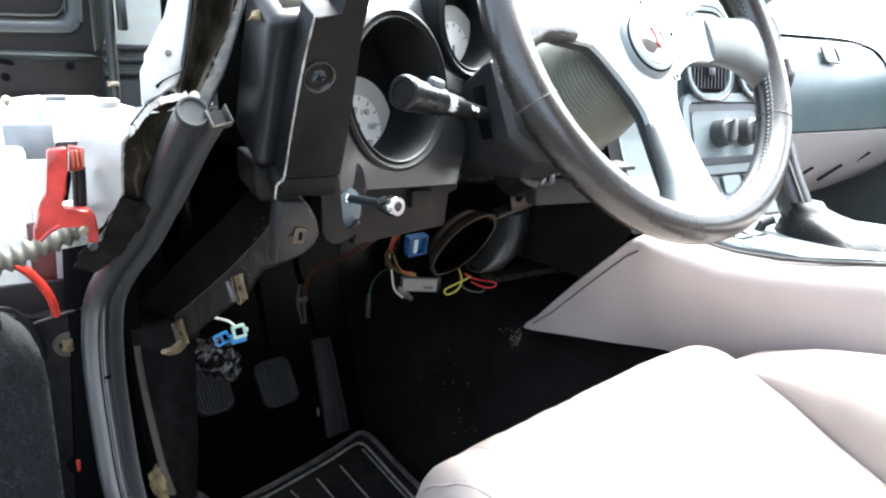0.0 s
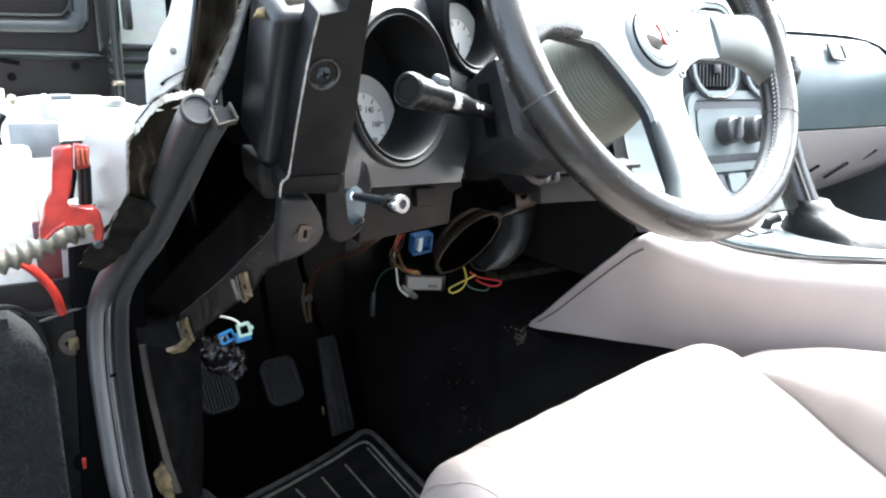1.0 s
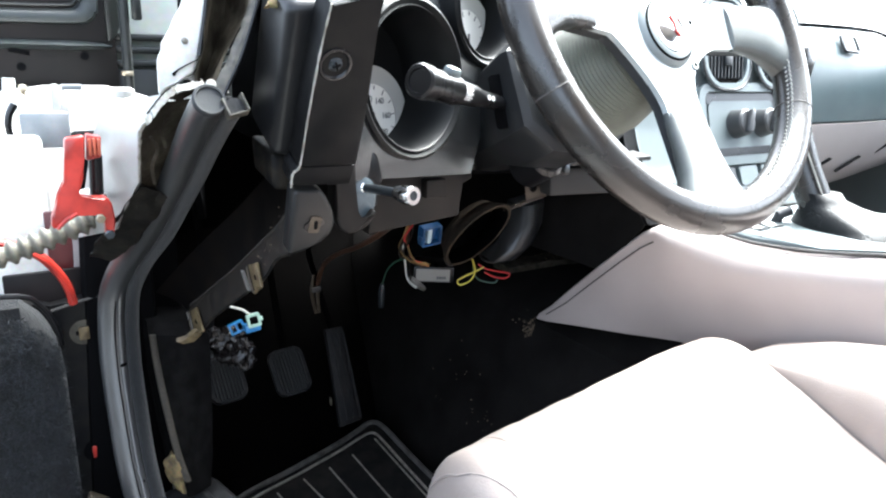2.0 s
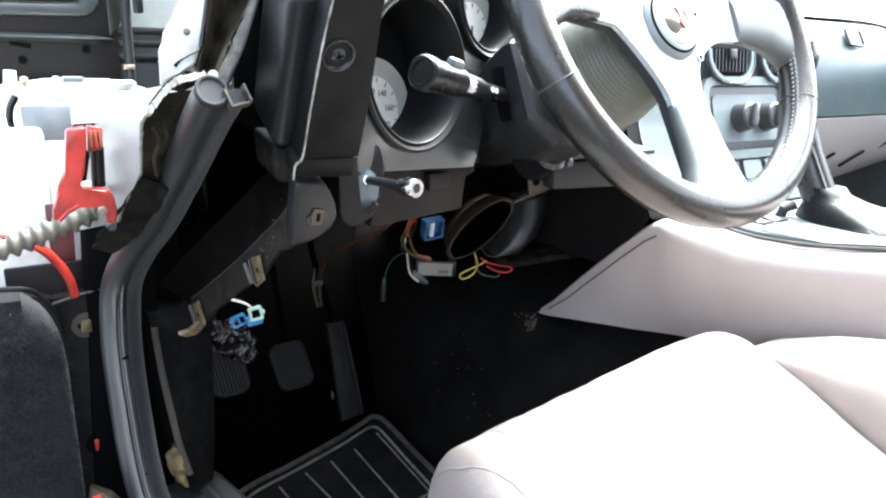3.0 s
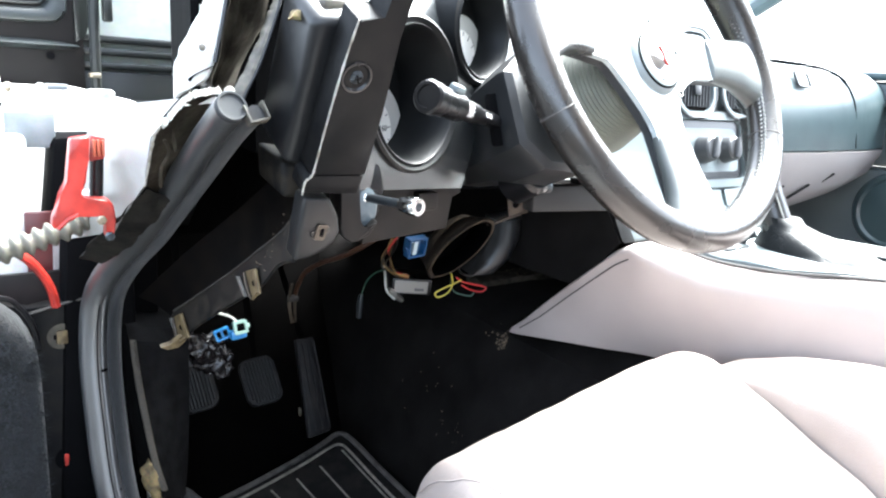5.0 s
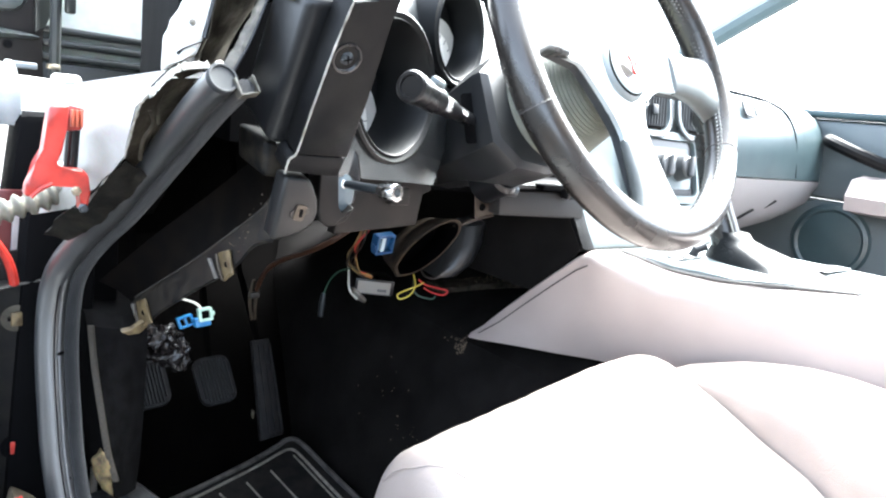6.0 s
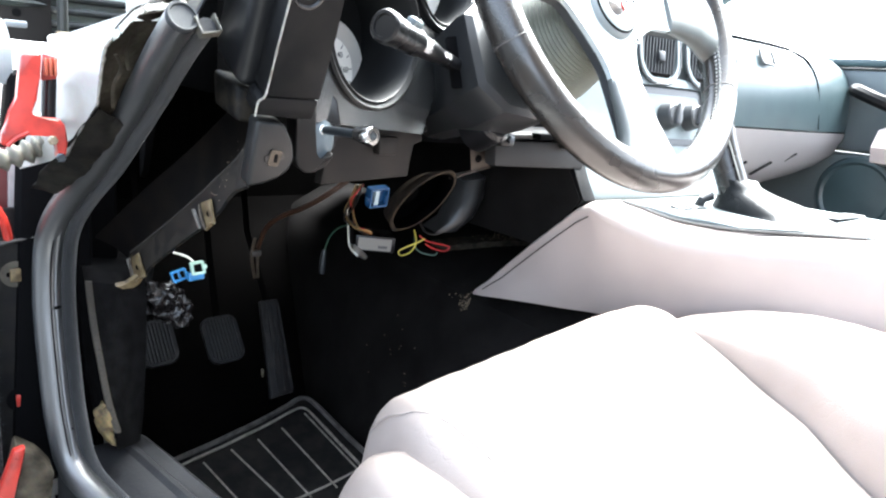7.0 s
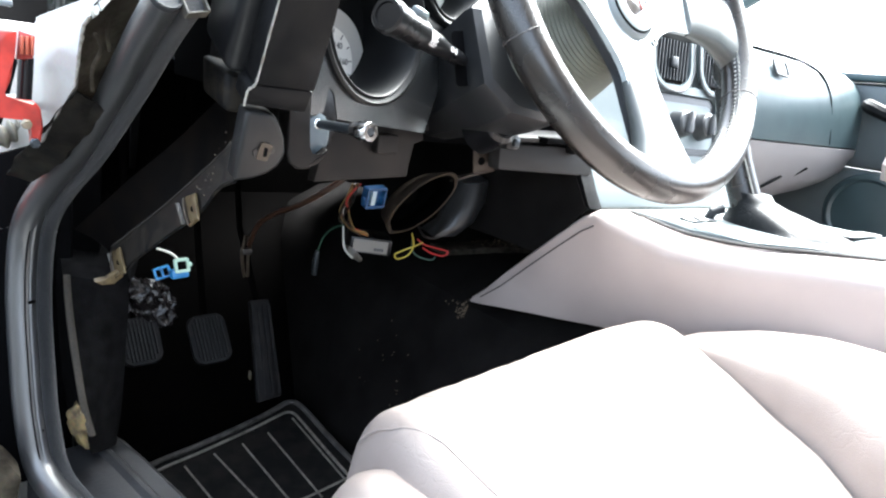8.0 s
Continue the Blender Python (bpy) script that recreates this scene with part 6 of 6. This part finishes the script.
def seat():
    se = thing("driver_seat", (0.0, -0.2, 0.3), "light grey leather driver's seat with side bolsters", "car seat")

    def right(y):
        return float(np.interp(-y, [-0.09, 0.011, 0.067, 0.116, 0.162, 0.208, 0.33], [0.158, 0.147, 0.145, 0.136, 0.127, 0.106, 0.07]))

    def roll(y):
        return 0.075 * (1 - math.sqrt(max(0.0, 1 - min(1.0, max(0.0, (y - 0.012) / 0.08)) ** 2)))

    def top(x, y):
        z = 0.533 + 0.16 * x - 0.30 * max(0.0, 0.0 - y) * (0.4 + 0.6 * min(1.0, max(0.0, (x + 0.15) / 0.3)))
        return z + 0.0035 * noise.noise((x * 9, y * 9, 0.3)) + 0.0012 * noise.noise((x * 40, y * 28, 1.7))

    rows = []
    for j in range(49):
        y = 0.094 - 0.42 * (j / 48) ** 1.25
        row = []
        for i in range(57):
            x = -0.180 + (right(y) + 0.180) * i / 56
            s = i / 56
            side = min(1.0, max(0.0, -0.154 - x) / 0.026)
            # soft folds over the front edge
            fold = 0.0013 * noise.noise((x * 60, y * 16 + x * 24, 4.4)) * min(1.0, max(0.0, (y + 0.02) / 0.05))
            z = top(x, y) + fold - roll(y) - 0.005 * s ** 14 - 0.036 * (1 - math.sqrt(max(0.0, 1 - side ** 2)))
            row.append((x, y - 0.02 * side ** 2 * min(1.0, max(0.0, (y + 0.05) / 0.1)), z))
        rows.append([(-0.180, y - 0.02 * min(1.0, max(0.0, (y + 0.05) / 0.1)), 0.3)] + row + [(right(y) + 0.002, y, 0.3)])
    part("cushion", loft(rows), LEATHER_GREY, se, sharp=60)
    rng = random.Random(21)
    for k in range(9):
        x0 = -0.12 + 0.022 * k + rng.uniform(-0.008, 0.008)
        span, lean = rng.uniform(0.02, 0.05), rng.uniform(-0.02, 0.012)
        y0 = rng.uniform(0.045, 0.07)
        fold = []
        for j in range(9):
            x, y = x0 + lean * j / 8, y0 - span * j / 8
            fold.append(V(x, y, top(x, y) - roll(y) - 0.0002))
        part("crease", tube(fold, [0.0002 + 0.0005 * math.sin(math.pi * j / 8) for j in range(9)], 5), LEATHER_FOLD, se, "fine crease in the leather")
    for s, crest, front in ((1, ((0.06, 0.49), (0.03, 0.522), (0.013, 0.536), (-0.05, 0.5614), (-0.109, 0.577), (-0.145, 0.5817), (-0.3, 0.586), (-0.5, 0.57)), 0.07),
                            (-1, ((0.07, 0.385), (0.055, 0.430), (0.035, 0.460), (0.012, 0.473), (-0.05, 0.477), (-0.12, 0.474), (-0.2, 0.465), (-0.5, 0.46)), 0.07)):
        rows = []
        for y in [front - 0.5 * (k / 30) ** 1.6 for k in range(31)]:
            x0, x1 = (right(y) + 0.0006, 0.268) if s > 0 else (-0.222, -0.166)
            zc = float(np.interp(-y, [-a for a, _ in crest], [b for _, b in crest]))
            zs = min(zc - 0.004, top(x0 if s > 0 else x1, y) - (0.008 if s > 0 else 0.016))
            row = []
            for i in range(17):
                a = math.pi * i / 16
                k = math.sin(a) ** 0.75
                low = zs if (s > 0) == (i < 8) else zc - 0.07
                row.append(((x0 + x1) / 2 - (x1 - x0) / 2 * math.cos(a), y - 0.006 * (1 - k), low + (zc - low) * k))
            rows.append([(x0, y, 0.3)] + row + [(x1, y, 0.3)])
        part("bolster", loft(rows), LEATHER_GREY, se, sharp=60)
    run = [0.07 - 0.39 * k / 30 for k in range(31)]
    left = [float(np.interp(-y, [-0.07, -0.031, -0.003, 0.017, 0.3], [-0.176, -0.172, -0.163, -0.157, -0.157])) for y in run]
    part("piping", tube([V(x, y - 0.004 * max(0.0, y) / 0.07, top(x, y) - roll(y) - 0.036 * (1 - math.sqrt(max(0.0, 1 - min(1.0, max(0.0, -0.154 - x) / 0.026) ** 2))) + 0.0001) for x, y in zip(left, run)], 0.0008, 7), SEAM_GREY_LIGHT, se, "sewn seam")
    part("piping", tube([V(right(y), y, top(right(y), y) - 0.0056 - roll(y)) for y in run], 0.0008, 7), SEAM_GREY_LIGHT, se, "sewn seam")
    # rear half of the cushion and the backrest
    part("rear_cushion", box((-0.14, -0.62, 0.3), (0.165, -0.334, 0.455), 0.03, None, 3), LEATHER_GREY, se)
    part("backrest", prism([(-0.23, -0.60, 0.38), (-0.23, -0.72, 1.05), (-0.23, -0.84, 1.05), (-0.23, -0.78, 0.34)], (0.5, 0, 0), 0.04, 3), LEATHER_GREY, se)
    part("base", box((-0.2, -0.6, 0.2), (0.22, 0.03, 0.32), 0.02), SATIN_BLACK, se)
    part("runner", box((-0.18, -0.62, 0.165), (-0.15, 0.05, 0.2), 0.003), STEEL, se)
    part("runner", box((0.05, -0.62, 0.165), (0.08, 0.05, 0.2), 0.003), STEEL, se)


# ---- footwell ----
def pedals():
    for name, c, w, h, label in (("clutch_pedal", (-0.236, 0.528, 0.384), 0.0255, 0.032, "black ribbed rubber clutch pedal"), ("brake_pedal", (-0.142, 0.534, 0.373), 0.0265, 0.035, "black ribbed rubber brake pedal")):
        pe = thing(name, c, label, "pedal")
        m = facing(c, (0, -0.8, 0.6), turn=4)
        part("pad", plate(m, w, h, 0.012, 0.007, 0.002), PEDAL_RUBBER, pe)
        for k in range(9):
            x = -w + 0.007 + (2 * w - 0.014) * k / 8
            l = h - 0.004 - (0.006 if k in (0, 8) else 0.0)
            part("rib", box((x - 0.0013, -l, 0.006), (x + 0.0013, l, 0.0105), 0.0008, m, 1), PEDAL_RIB, pe)
        # lever in the shade-darkened carpet colour, to sink into the firewall
        part("lever", tube([m @ V(0, 0.02, -0.004), V(c[0] - 0.004, c[1] + 0.05, 0.50), V(c[0] - 0.01, c[1] + 0.10, 0.72)], 0.005, 8, flat=0.5), CARPET_SHADED, pe)
    gp = thing("accelerator_pedal", (-0.05, 0.55, 0.34), "long dark ribbed accelerator pedal", "pedal")
    m = facing((-0.049, 0.55, 0.341), (0, -0.88, 0.47), turn=0)
    part("pad", prism([(-0.0635, 0.5853, 0.4072), (-0.0338, 0.5849, 0.4080), (-0.0330, 0.5150, 0.275), (-0.0705, 0.5134, 0.2715)], (0, 0.010, -0.005), 0.002), PEDAL_RUBBER, gp)
    for k in range(4):
        x = -0.0125 + 0.0085 * k
        part("rib", prism([m @ V(x - 0.0018, 0.068, 0.001), m @ V(x + 0.0018, 0.068, 0.001), m @ V(x * 1.25 - 0.001, -0.070, 0.001), m @ V(x * 1.25 - 0.0045, -0.070, 0.001)], m.to_3x3() @ V(0, 0, 0.002)), PEDAL_RUBBER, gp)
    part("lever", tube([(-0.05, 0.59, 0.40), (-0.05, 0.68, 0.50), (-0.05, 0.74, 0.72)], 0.005, 8), CARPET_SHADED, gp)
    part("return_spring", tube([V(-0.075, 0.54 + 0.004 * math.cos(k * .9), 0.30 + 0.004 * math.sin(k * .9) + 0.0005 * k) for k in range(22)], 0.0008, 5), STEEL, gp)


def floor_mat():
    fm = thing("floor_mat", (-0.1, 0.3, 0.18), "black rubber floor mat with worn pale ribs", "floor mat")

    def on(x, y, h=0.0):
        return V(x, y, 0.192 + 0.07 * (x + 0.2) + 0.12 * (y - 0.40) + h)

    out = [(-0.285, 0.42), (-0.27, 0.49), (-0.2207, 0.513), (-0.1531, 0.5265), (-0.0684, 0.547), (-0.02, 0.563), (0.002, 0.572), (0.014, 0.570), (0.0205, 0.558), (0.024, 0.53), (0.0285, 0.45), (0.036, 0.37), (0.042, 0.30), (-0.26, 0.30)]
    part("sheet", prism([on(x, y) for x, y in out], (0, 0, -0.006), 0.001), MAT_RUBBER, fm)
    part("rim", tube(smooth_line([on(x, y, 0.002) for x, y in out[1:12]], 5), 0.0042, 8), MAT_EDGE, fm, "rounded worn rim")
    inner = [(-0.25, 0.478), (-0.214, 0.4985), (-0.15, 0.512), (-0.068, 0.5315), (-0.02, 0.5465), (-0.004, 0.548), (0.0035, 0.54), (0.006, 0.52), (0.009, 0.45), (0.0135, 0.373)]
    part("inner_rim", tube(smooth_line([on(x, y, 0.002) for x, y in inner], 5), 0.0022, 8), MAT_RIB, fm, "worn pale inner rim")
    ribs = (((-0.0032, 0.532), (0.0064, 0.3600)), ((-0.051, 0.514), (-0.0385, 0.354)), ((-0.094, 0.5051), (-0.0782, 0.354)), ((-0.1371, 0.5007), (-0.1128, 0.370)), ((-0.1809, 0.4924), (-0.1625, 0.378)), ((-0.222, 0.478), (-0.2018, 0.37)))
    for (x0, y0), (x1, y1) in ribs:
        part("rib", tube([on(x0, y0, 0.001), on((x0 + x1) / 2, (y0 + y1) / 2, 0.001), on(x1, y1, 0.001)], 0.0014, 7), MAT_RIB, fm)
    part("cross_rib", tube([on(0.0137, 0.373, 0.001), on(-0.0523, 0.3635, 0.001), on(-0.2, 0.352, 0.001)], 0.0018, 7), MAT_RIB, fm)


# ---- loose wiring under the dash ----
def cable(name, pts, radius, material, label, category="cable"):
    return solid(name, tube(smooth_line(pts, 6), radius, 8), material, label, category)


def wiring():
    du = thing("air_duct", (-0.03, 0.25, 0.64), "dusty black oval air duct with an open end", "air duct")
    c, a, b, ax = V(-0.020, 0.230, 0.6325), V(0.022, -0.026, 0.036), V(0.0245, 0.013, -0.0165), V(0.45, 0.87, -0.12)
    ring = lambda k, off: [c + off + (a * math.cos(t) + b * math.sin(t)) * (k + 0.035 * noise.noise((3 * math.cos(t), 3 * math.sin(t), k))) for t in [2 * math.pi * i / 36 for i in range(36)]]
    part("pipe", loft([ring(0.93, ax * 0.003), ring(0.93, V(0, 0, 0)), ring(1.0, V(0, 0, 0)), ring(1.04, ax * 0.008), ring(1.0, ax * 0.03), ring(0.95, ax * 0.07), ring(0.9, ax * 0.14)], True, False), DUCT_DUST, du)
    part("bore", loft([ring(0.93, ax * 0.003), ring(0.9, ax * 0.04), ring(0.85, ax * 0.10), ring(0.3, ax * 0.12)], True, False), DARK_VOID, du, "dark inside of the duct")
    rows = []
    for k, (p, q) in enumerate((((0.0845, 0.288, 0.6462), (0.1400, 0.310, 0.6480)), ((0.0760, 0.280, 0.6200), (0.1370, 0.308, 0.6200)), ((0.0590, 0.275, 0.5960), (0.1200, 0.305, 0.5960)), ((0.0430, 0.285, 0.5800), (0.0950, 0.305, 0.5780)))):
        p, q = V(*p), V(*q)
        rows.append([p.lerp(q, i / 6) + V(0, -0.016, 0.002) * math.sin(math.pi * i / 6) for i in range(7)] + [q + V(0, 0.03, 0.004), p + V(0, 0.03, 0.004)])
    solid("duct_cover", loft(rows), SHROUD_BLACK, "dark curved plastic cover beside the air duct", "duct cover", sharp=60)
    clamp = thing("cable_clamp", (-0.129, 0.445, 0.52), "rusty forked steel clamp on a hanging cable", "clamp")
    for dx in (-0.0045, 0.0045):
        part("prong", tube(smooth_line([(-0.129 + dx, 0.441, 0.548), (-0.131 + dx * 0.9, 0.446, 0.52), (-0.126 + dx * 0.5, 0.451, 0.490)], 5), [0.0030] * 7 + [0.0026] * 4, 8, flat=0.5), CLIP_RUST, clamp)
    part("band", box((-0.1365, 0.441, 0.522), (-0.1235, 0.450, 0.530), 0.001), CLIP_DARK, clamp)
    cable("brown_loom", [(-0.09, 0.262, 0.662), (-0.111, 0.287, 0.634), (-0.119, 0.333, 0.609), (-0.124, 0.379, 0.590), (-0.130, 0.413, 0.568), (-0.129, 0.441, 0.535)], 0.0031, WIRES["brown"], "brown taped cable loom under the dash", "cable loom")
    rng = random.Random(5)
    for k, col in enumerate(("tan", "black", "brown", "red", "black", "tan", "orange", "black")):
        o = lambda: rng.uniform(-.006, .006)
        cable("loom_wire", [(-0.075 + o(), 0.28, 0.645), (-0.077 + o(), 0.293 + o(), 0.625), (-0.066 + o(), 0.318, 0.602 + o()), (-0.045 + o(), 0.335, 0.582 + o() * .5), (-0.022 + o(), 0.340, 0.572 + o() * .5)], 0.0011, WIRES[col], "thin %s wire in a loose bundle" % col)
    bc = thing("blue_connector", (-0.068, 0.25, 0.634), "blue plastic multi-pin connector housing", "connector")
    m = facing((-0.073, 0.25, 0.6385), (0.05, -0.95, -0.25), turn=4)
    m = m @ Matrix.Diagonal((0.66, 0.85, 0.8, 1))
    part("shell", ring_frame(m, 0.018, 0.0135, 0.002, 0.003, 0.012), BLUE, bc)
    part("core", box((-0.015, -0.0105, -0.006), (0.015, 0.0105, 0.005), 0.001, m), BLUE, bc)
    part("pins", box((-0.008, -0.010, 0.004), (0.0, 0.011, 0.011), 0.001, m), PALE_BLUE, bc, "pale contact block")
    for s in (-1, 1):
        part("ear", box((0.017 * s - 0.003, -0.007, 0.002), (0.017 * s + 0.003, 0.0, 0.01), 0.001, m), BLUE, bc)
    cu = thing("control_box", (0.01, 0.36, 0.545), "black control box with a pale paper label", "control unit")
    m = facing((-0.002, 0.356, 0.5485), (-0.35, -0.93, 0.0), turn=-4)
    part("case", box((-0.026, -0.0085, -0.05), (0.028, 0.013, -0.001), 0.002, m), SATIN_BLACK, cu)
    part("label", plate(m @ Matrix.Translation((0.0, 0.002, -0.001)), 0.0225, 0.0082, 0.0005, 0.0012), PAPER, cu, "pale paper label")
    for k in range(4):
        part("print_bar", box((0.005 + 0.0032 * k, -0.003, 0.0003), (0.0073 + 0.0032 * k, 0.0008, 0.0006), 0, m), INK, cu)
    cable("yellow_wire", [(0.038, 0.325, 0.575), (0.046, 0.329, 0.557), (0.042, 0.334, 0.543), (0.031, 0.340, 0.537), (0.027, 0.341, 0.543), (0.036, 0.337, 0.549), (0.050, 0.329, 0.557), (0.058, 0.326, 0.562)], 0.0011, WIRES["yellow"], "looped bright yellow wire under the dash")
    cable("red_wire", [(0.05, 0.328, 0.566), (0.060, 0.326, 0.559), (0.072, 0.318, 0.556), (0.086, 0.308, 0.553), (0.081, 0.310, 0.547), (0.068, 0.318, 0.549), (0.058, 0.325, 0.555)], 0.0012, WIRES["red"], "looped red wire under the dash")
    cable("green_wire", [(0.047, 0.335, 0.565), (0.052, 0.340, 0.550), (0.058, 0.335, 0.541), (0.073, 0.324, 0.538), (0.078, 0.322, 0.543)], 0.0012, WIRES["green"], "looped dark green wire under the dash")
    cable("black_wire", [(0.03, 0.31, 0.6), (0.05, 0.318, 0.575), (0.065, 0.315, 0.570), (0.075, 0.31, 0.575)], 0.0017, WIRES["black"], "black wire under the dash")
    cable("white_lead", [(-0.0470, 0.345, 0.6100), (-0.0445, 0.360, 0.5977), (-0.0415, 0.360, 0.5736), (-0.0377, 0.360, 0.5497), (-0.0247, 0.360, 0.5357)], 0.0013, WIRES["white"], "thin white lead with a metal plug")
    solid("metal_plug", tube([(-0.0335, 0.362, 0.5492), (-0.0200, 0.362, 0.5385), (-0.0109, 0.362, 0.5315)], [0.0042, 0.0048, 0.0030], 8), PALE_STEEL, "bright metal plug on a loose lead", "plug")
    cable("thin_green_lead", [(-0.048, 0.345, 0.583), (-0.056, 0.36, 0.575), (-0.062, 0.372, 0.56), (-0.065, 0.378, 0.54)], 0.0011, WIRES["green"], "thin green lead hanging down")
    solid("hanging_plug", tube([(-0.065, 0.378, 0.542), (-0.066, 0.379, 0.527), (-0.066, 0.38, 0.510)], [0.003, 0.0042, 0.0035], 8), DARK_STEEL, "dark inline plug hanging from a lead", "plug")
    gc = thing("green_connector", (-0.262, 0.272, 0.569), "pale green and blue connector with a white wire", "connector")
    m = facing((-0.2635, 0.270, 0.5655), (-0.1, -0.95, 0.2), turn=8)
    part("housing", ring_frame(m, 0.0065, 0.0065, 0.0012, 0.0024, 0.007), PALE_GREEN, gc)
    part("core", box((-0.0045, -0.0045, -0.004), (0.0045, 0.0045, 0.003), 0.0006, m), DARK_VOID, gc)
    part("latch", box((0.006, -0.002, 0.001), (0.009, 0.002, 0.006), 0.0008, m), PALE_GREEN, gc)
    part("blue_sleeve", box((-0.009, -0.0125, -0.014), (0.006, -0.004, -0.001), 0.0012, m), BLUE_BRIGHT, gc)
    part("white_wire", tube(smooth_line([m @ V(-0.003, 0.007, 0.004), m @ V(-0.008, 0.013, 0.003), m @ V(-0.019, 0.019, 0.0)], 5), 0.0011, 6), WIRES["white"], gc)
    b2 = thing("blue_plug", (-0.275, 0.292, 0.552), "small open bright blue plug", "connector")
    m = facing((-0.276, 0.288, 0.554), (-0.1, -0.95, 0.2), turn=18)
    part("frame", ring_frame(m, 0.0075, 0.0055, 0.001, 0.0018, 0.007), BLUE_BRIGHT, b2)
    part("web", box((-0.001, -0.0045, 0.0), (0.001, 0.0045, 0.006), 0, m), BLUE_BRIGHT, b2)
    # crumpled dark film round the fuse loom
    rows = []
    spine = smooth_line([(-0.289, 0.395, 0.514), (-0.276, 0.400, 0.498), (-0.256, 0.402, 0.488), (-0.242, 0.400, 0.474), (-0.232, 0.400, 0.459)], 11)
    for i, p in enumerate(spine):
        r = 0.0075 + 0.0145 * math.sin(math.pi * min(1.0, (i + 2) / (len(spine) + 3)))
        ring = []
        for k in range(46):
            t = 2 * math.pi * k / 46
            q = p + V(0.55 * math.cos(t), 0.5 * math.sin(t), 0.85 * math.cos(t)) * r
            ring.append(q + V(*noise.noise_vector(q * 110)) * 0.006 + V(*noise.noise_vector(q * 260)) * 0.0022)
        rows.append(ring)
    solid("plastic_wrap", loft(rows), FOIL, "crumpled dark plastic film round a fuse loom", "plastic film", sharp=45)
    cable("fuse_loom", [(-0.277, 0.36, 0.60), (-0.279, 0.375, 0.565), (-0.283, 0.393, 0.522)], 0.008, WIRES["black"], "black cable loom behind the bracket", "cable loom")


def carpet_dirt():
    rng = random.Random(11)
    bm = bmesh.new()
    for k in range(190):
        if k >= 110:
            p = V(rng.uniform(0.22, 0.33), rng.uniform(0.388, 0.425), 0.5335)
        elif k < 70:
            p = V(0.128 + rng.gauss(0, 0.006), 0.298 + abs(rng.gauss(0, 0.014)), 0.470 + rng.gauss(0, 0.006))
            p.x = 0.13 + (p.z - 0.47) * 0.3 - 0.006
        else:
            p = V(0.02 + rng.gauss(0, 0.05), 0.42 + rng.gauss(0, 0.06), 0.0)
            p.z, p.x = 0.30 + rng.gauss(0, 0.05), 0.09 + rng.gauss(0, 0.002)
        r = rng.uniform(0.0004, 0.0014)
        add_box(bm, (-r, -r * .6, -r * .5), (r, r * .6, r * .5), 0, Matrix.Translation(p) @ Euler((rng.random() * 3, rng.random() * 3, rng.random() * 3)).to_matrix().to_4x4())
    solid("carpet_crumbs", bm, CRUMB, "pale crumbs and grit on the black carpet", "dirt", "stuff")


# ---- passenger side ----
def passenger_side():
    dr = thing("passenger_door", (1.14, 0.0, 0.5), "pale grey passenger door panel with armrest and round speaker", "car door")
    part("lower_panel", box((1.13, -1.45, 0.12), (1.2, 0.60, 0.70), 0.02), DOOR_TEAL, dr)
    part("upper_panel", box((1.14, -1.45, 0.702), (1.22, 0.60, 0.88), 0.02), DOOR_TEAL, dr)
    rows = [[(1.06, y, 0.69), (1.05, y, 0.72), (1.07, y, 0.755), (1.13, y, 0.765), (1.14, y, 0.68)] for y in (0.19, 0.16, 0.0, -0.6)]
    part("armrest", loft(rows), CONSOLE_GREY, dr)
    part("speaker_grille", spin([(0.085, 0.0), (0.08, 0.006), (0.072, 0.008), (0.066, 0.004), (0.03, 0.007), (0.0, 0.009)], facing((1.128, 0.228, 0.612), (-1, 0, 0)), 40, False), DASH_DARK, dr, "round dark speaker grille")
    part("pull_handle", tube(smooth_line([(1.13, 0.27, 0.832), (1.09, 0.255, 0.83), (1.085, 0.20, 0.81), (1.13, 0.15, 0.79)], 5), 0.014, 10), BLACK_PLASTIC, dr)
    part("sill_strip", box((1.135, -1.45, 0.882), (1.2, 0.55, 0.90), 0.006), DASH_DARK, dr)


ground()
cabin_floor()
tunnel_flap()
kick_panel()
sill()
shell()
hinge_pillar()
door_seal()
red_hinge()
open_door()
front_end()
steering_wheel()
steering_column()
dash_end()
cluster()
lower_bracket()
centre_dash()
console()
seat()
pedals()
floor_mat()
knee_rail()
wiring()
carpet_dirt()
passenger_side()
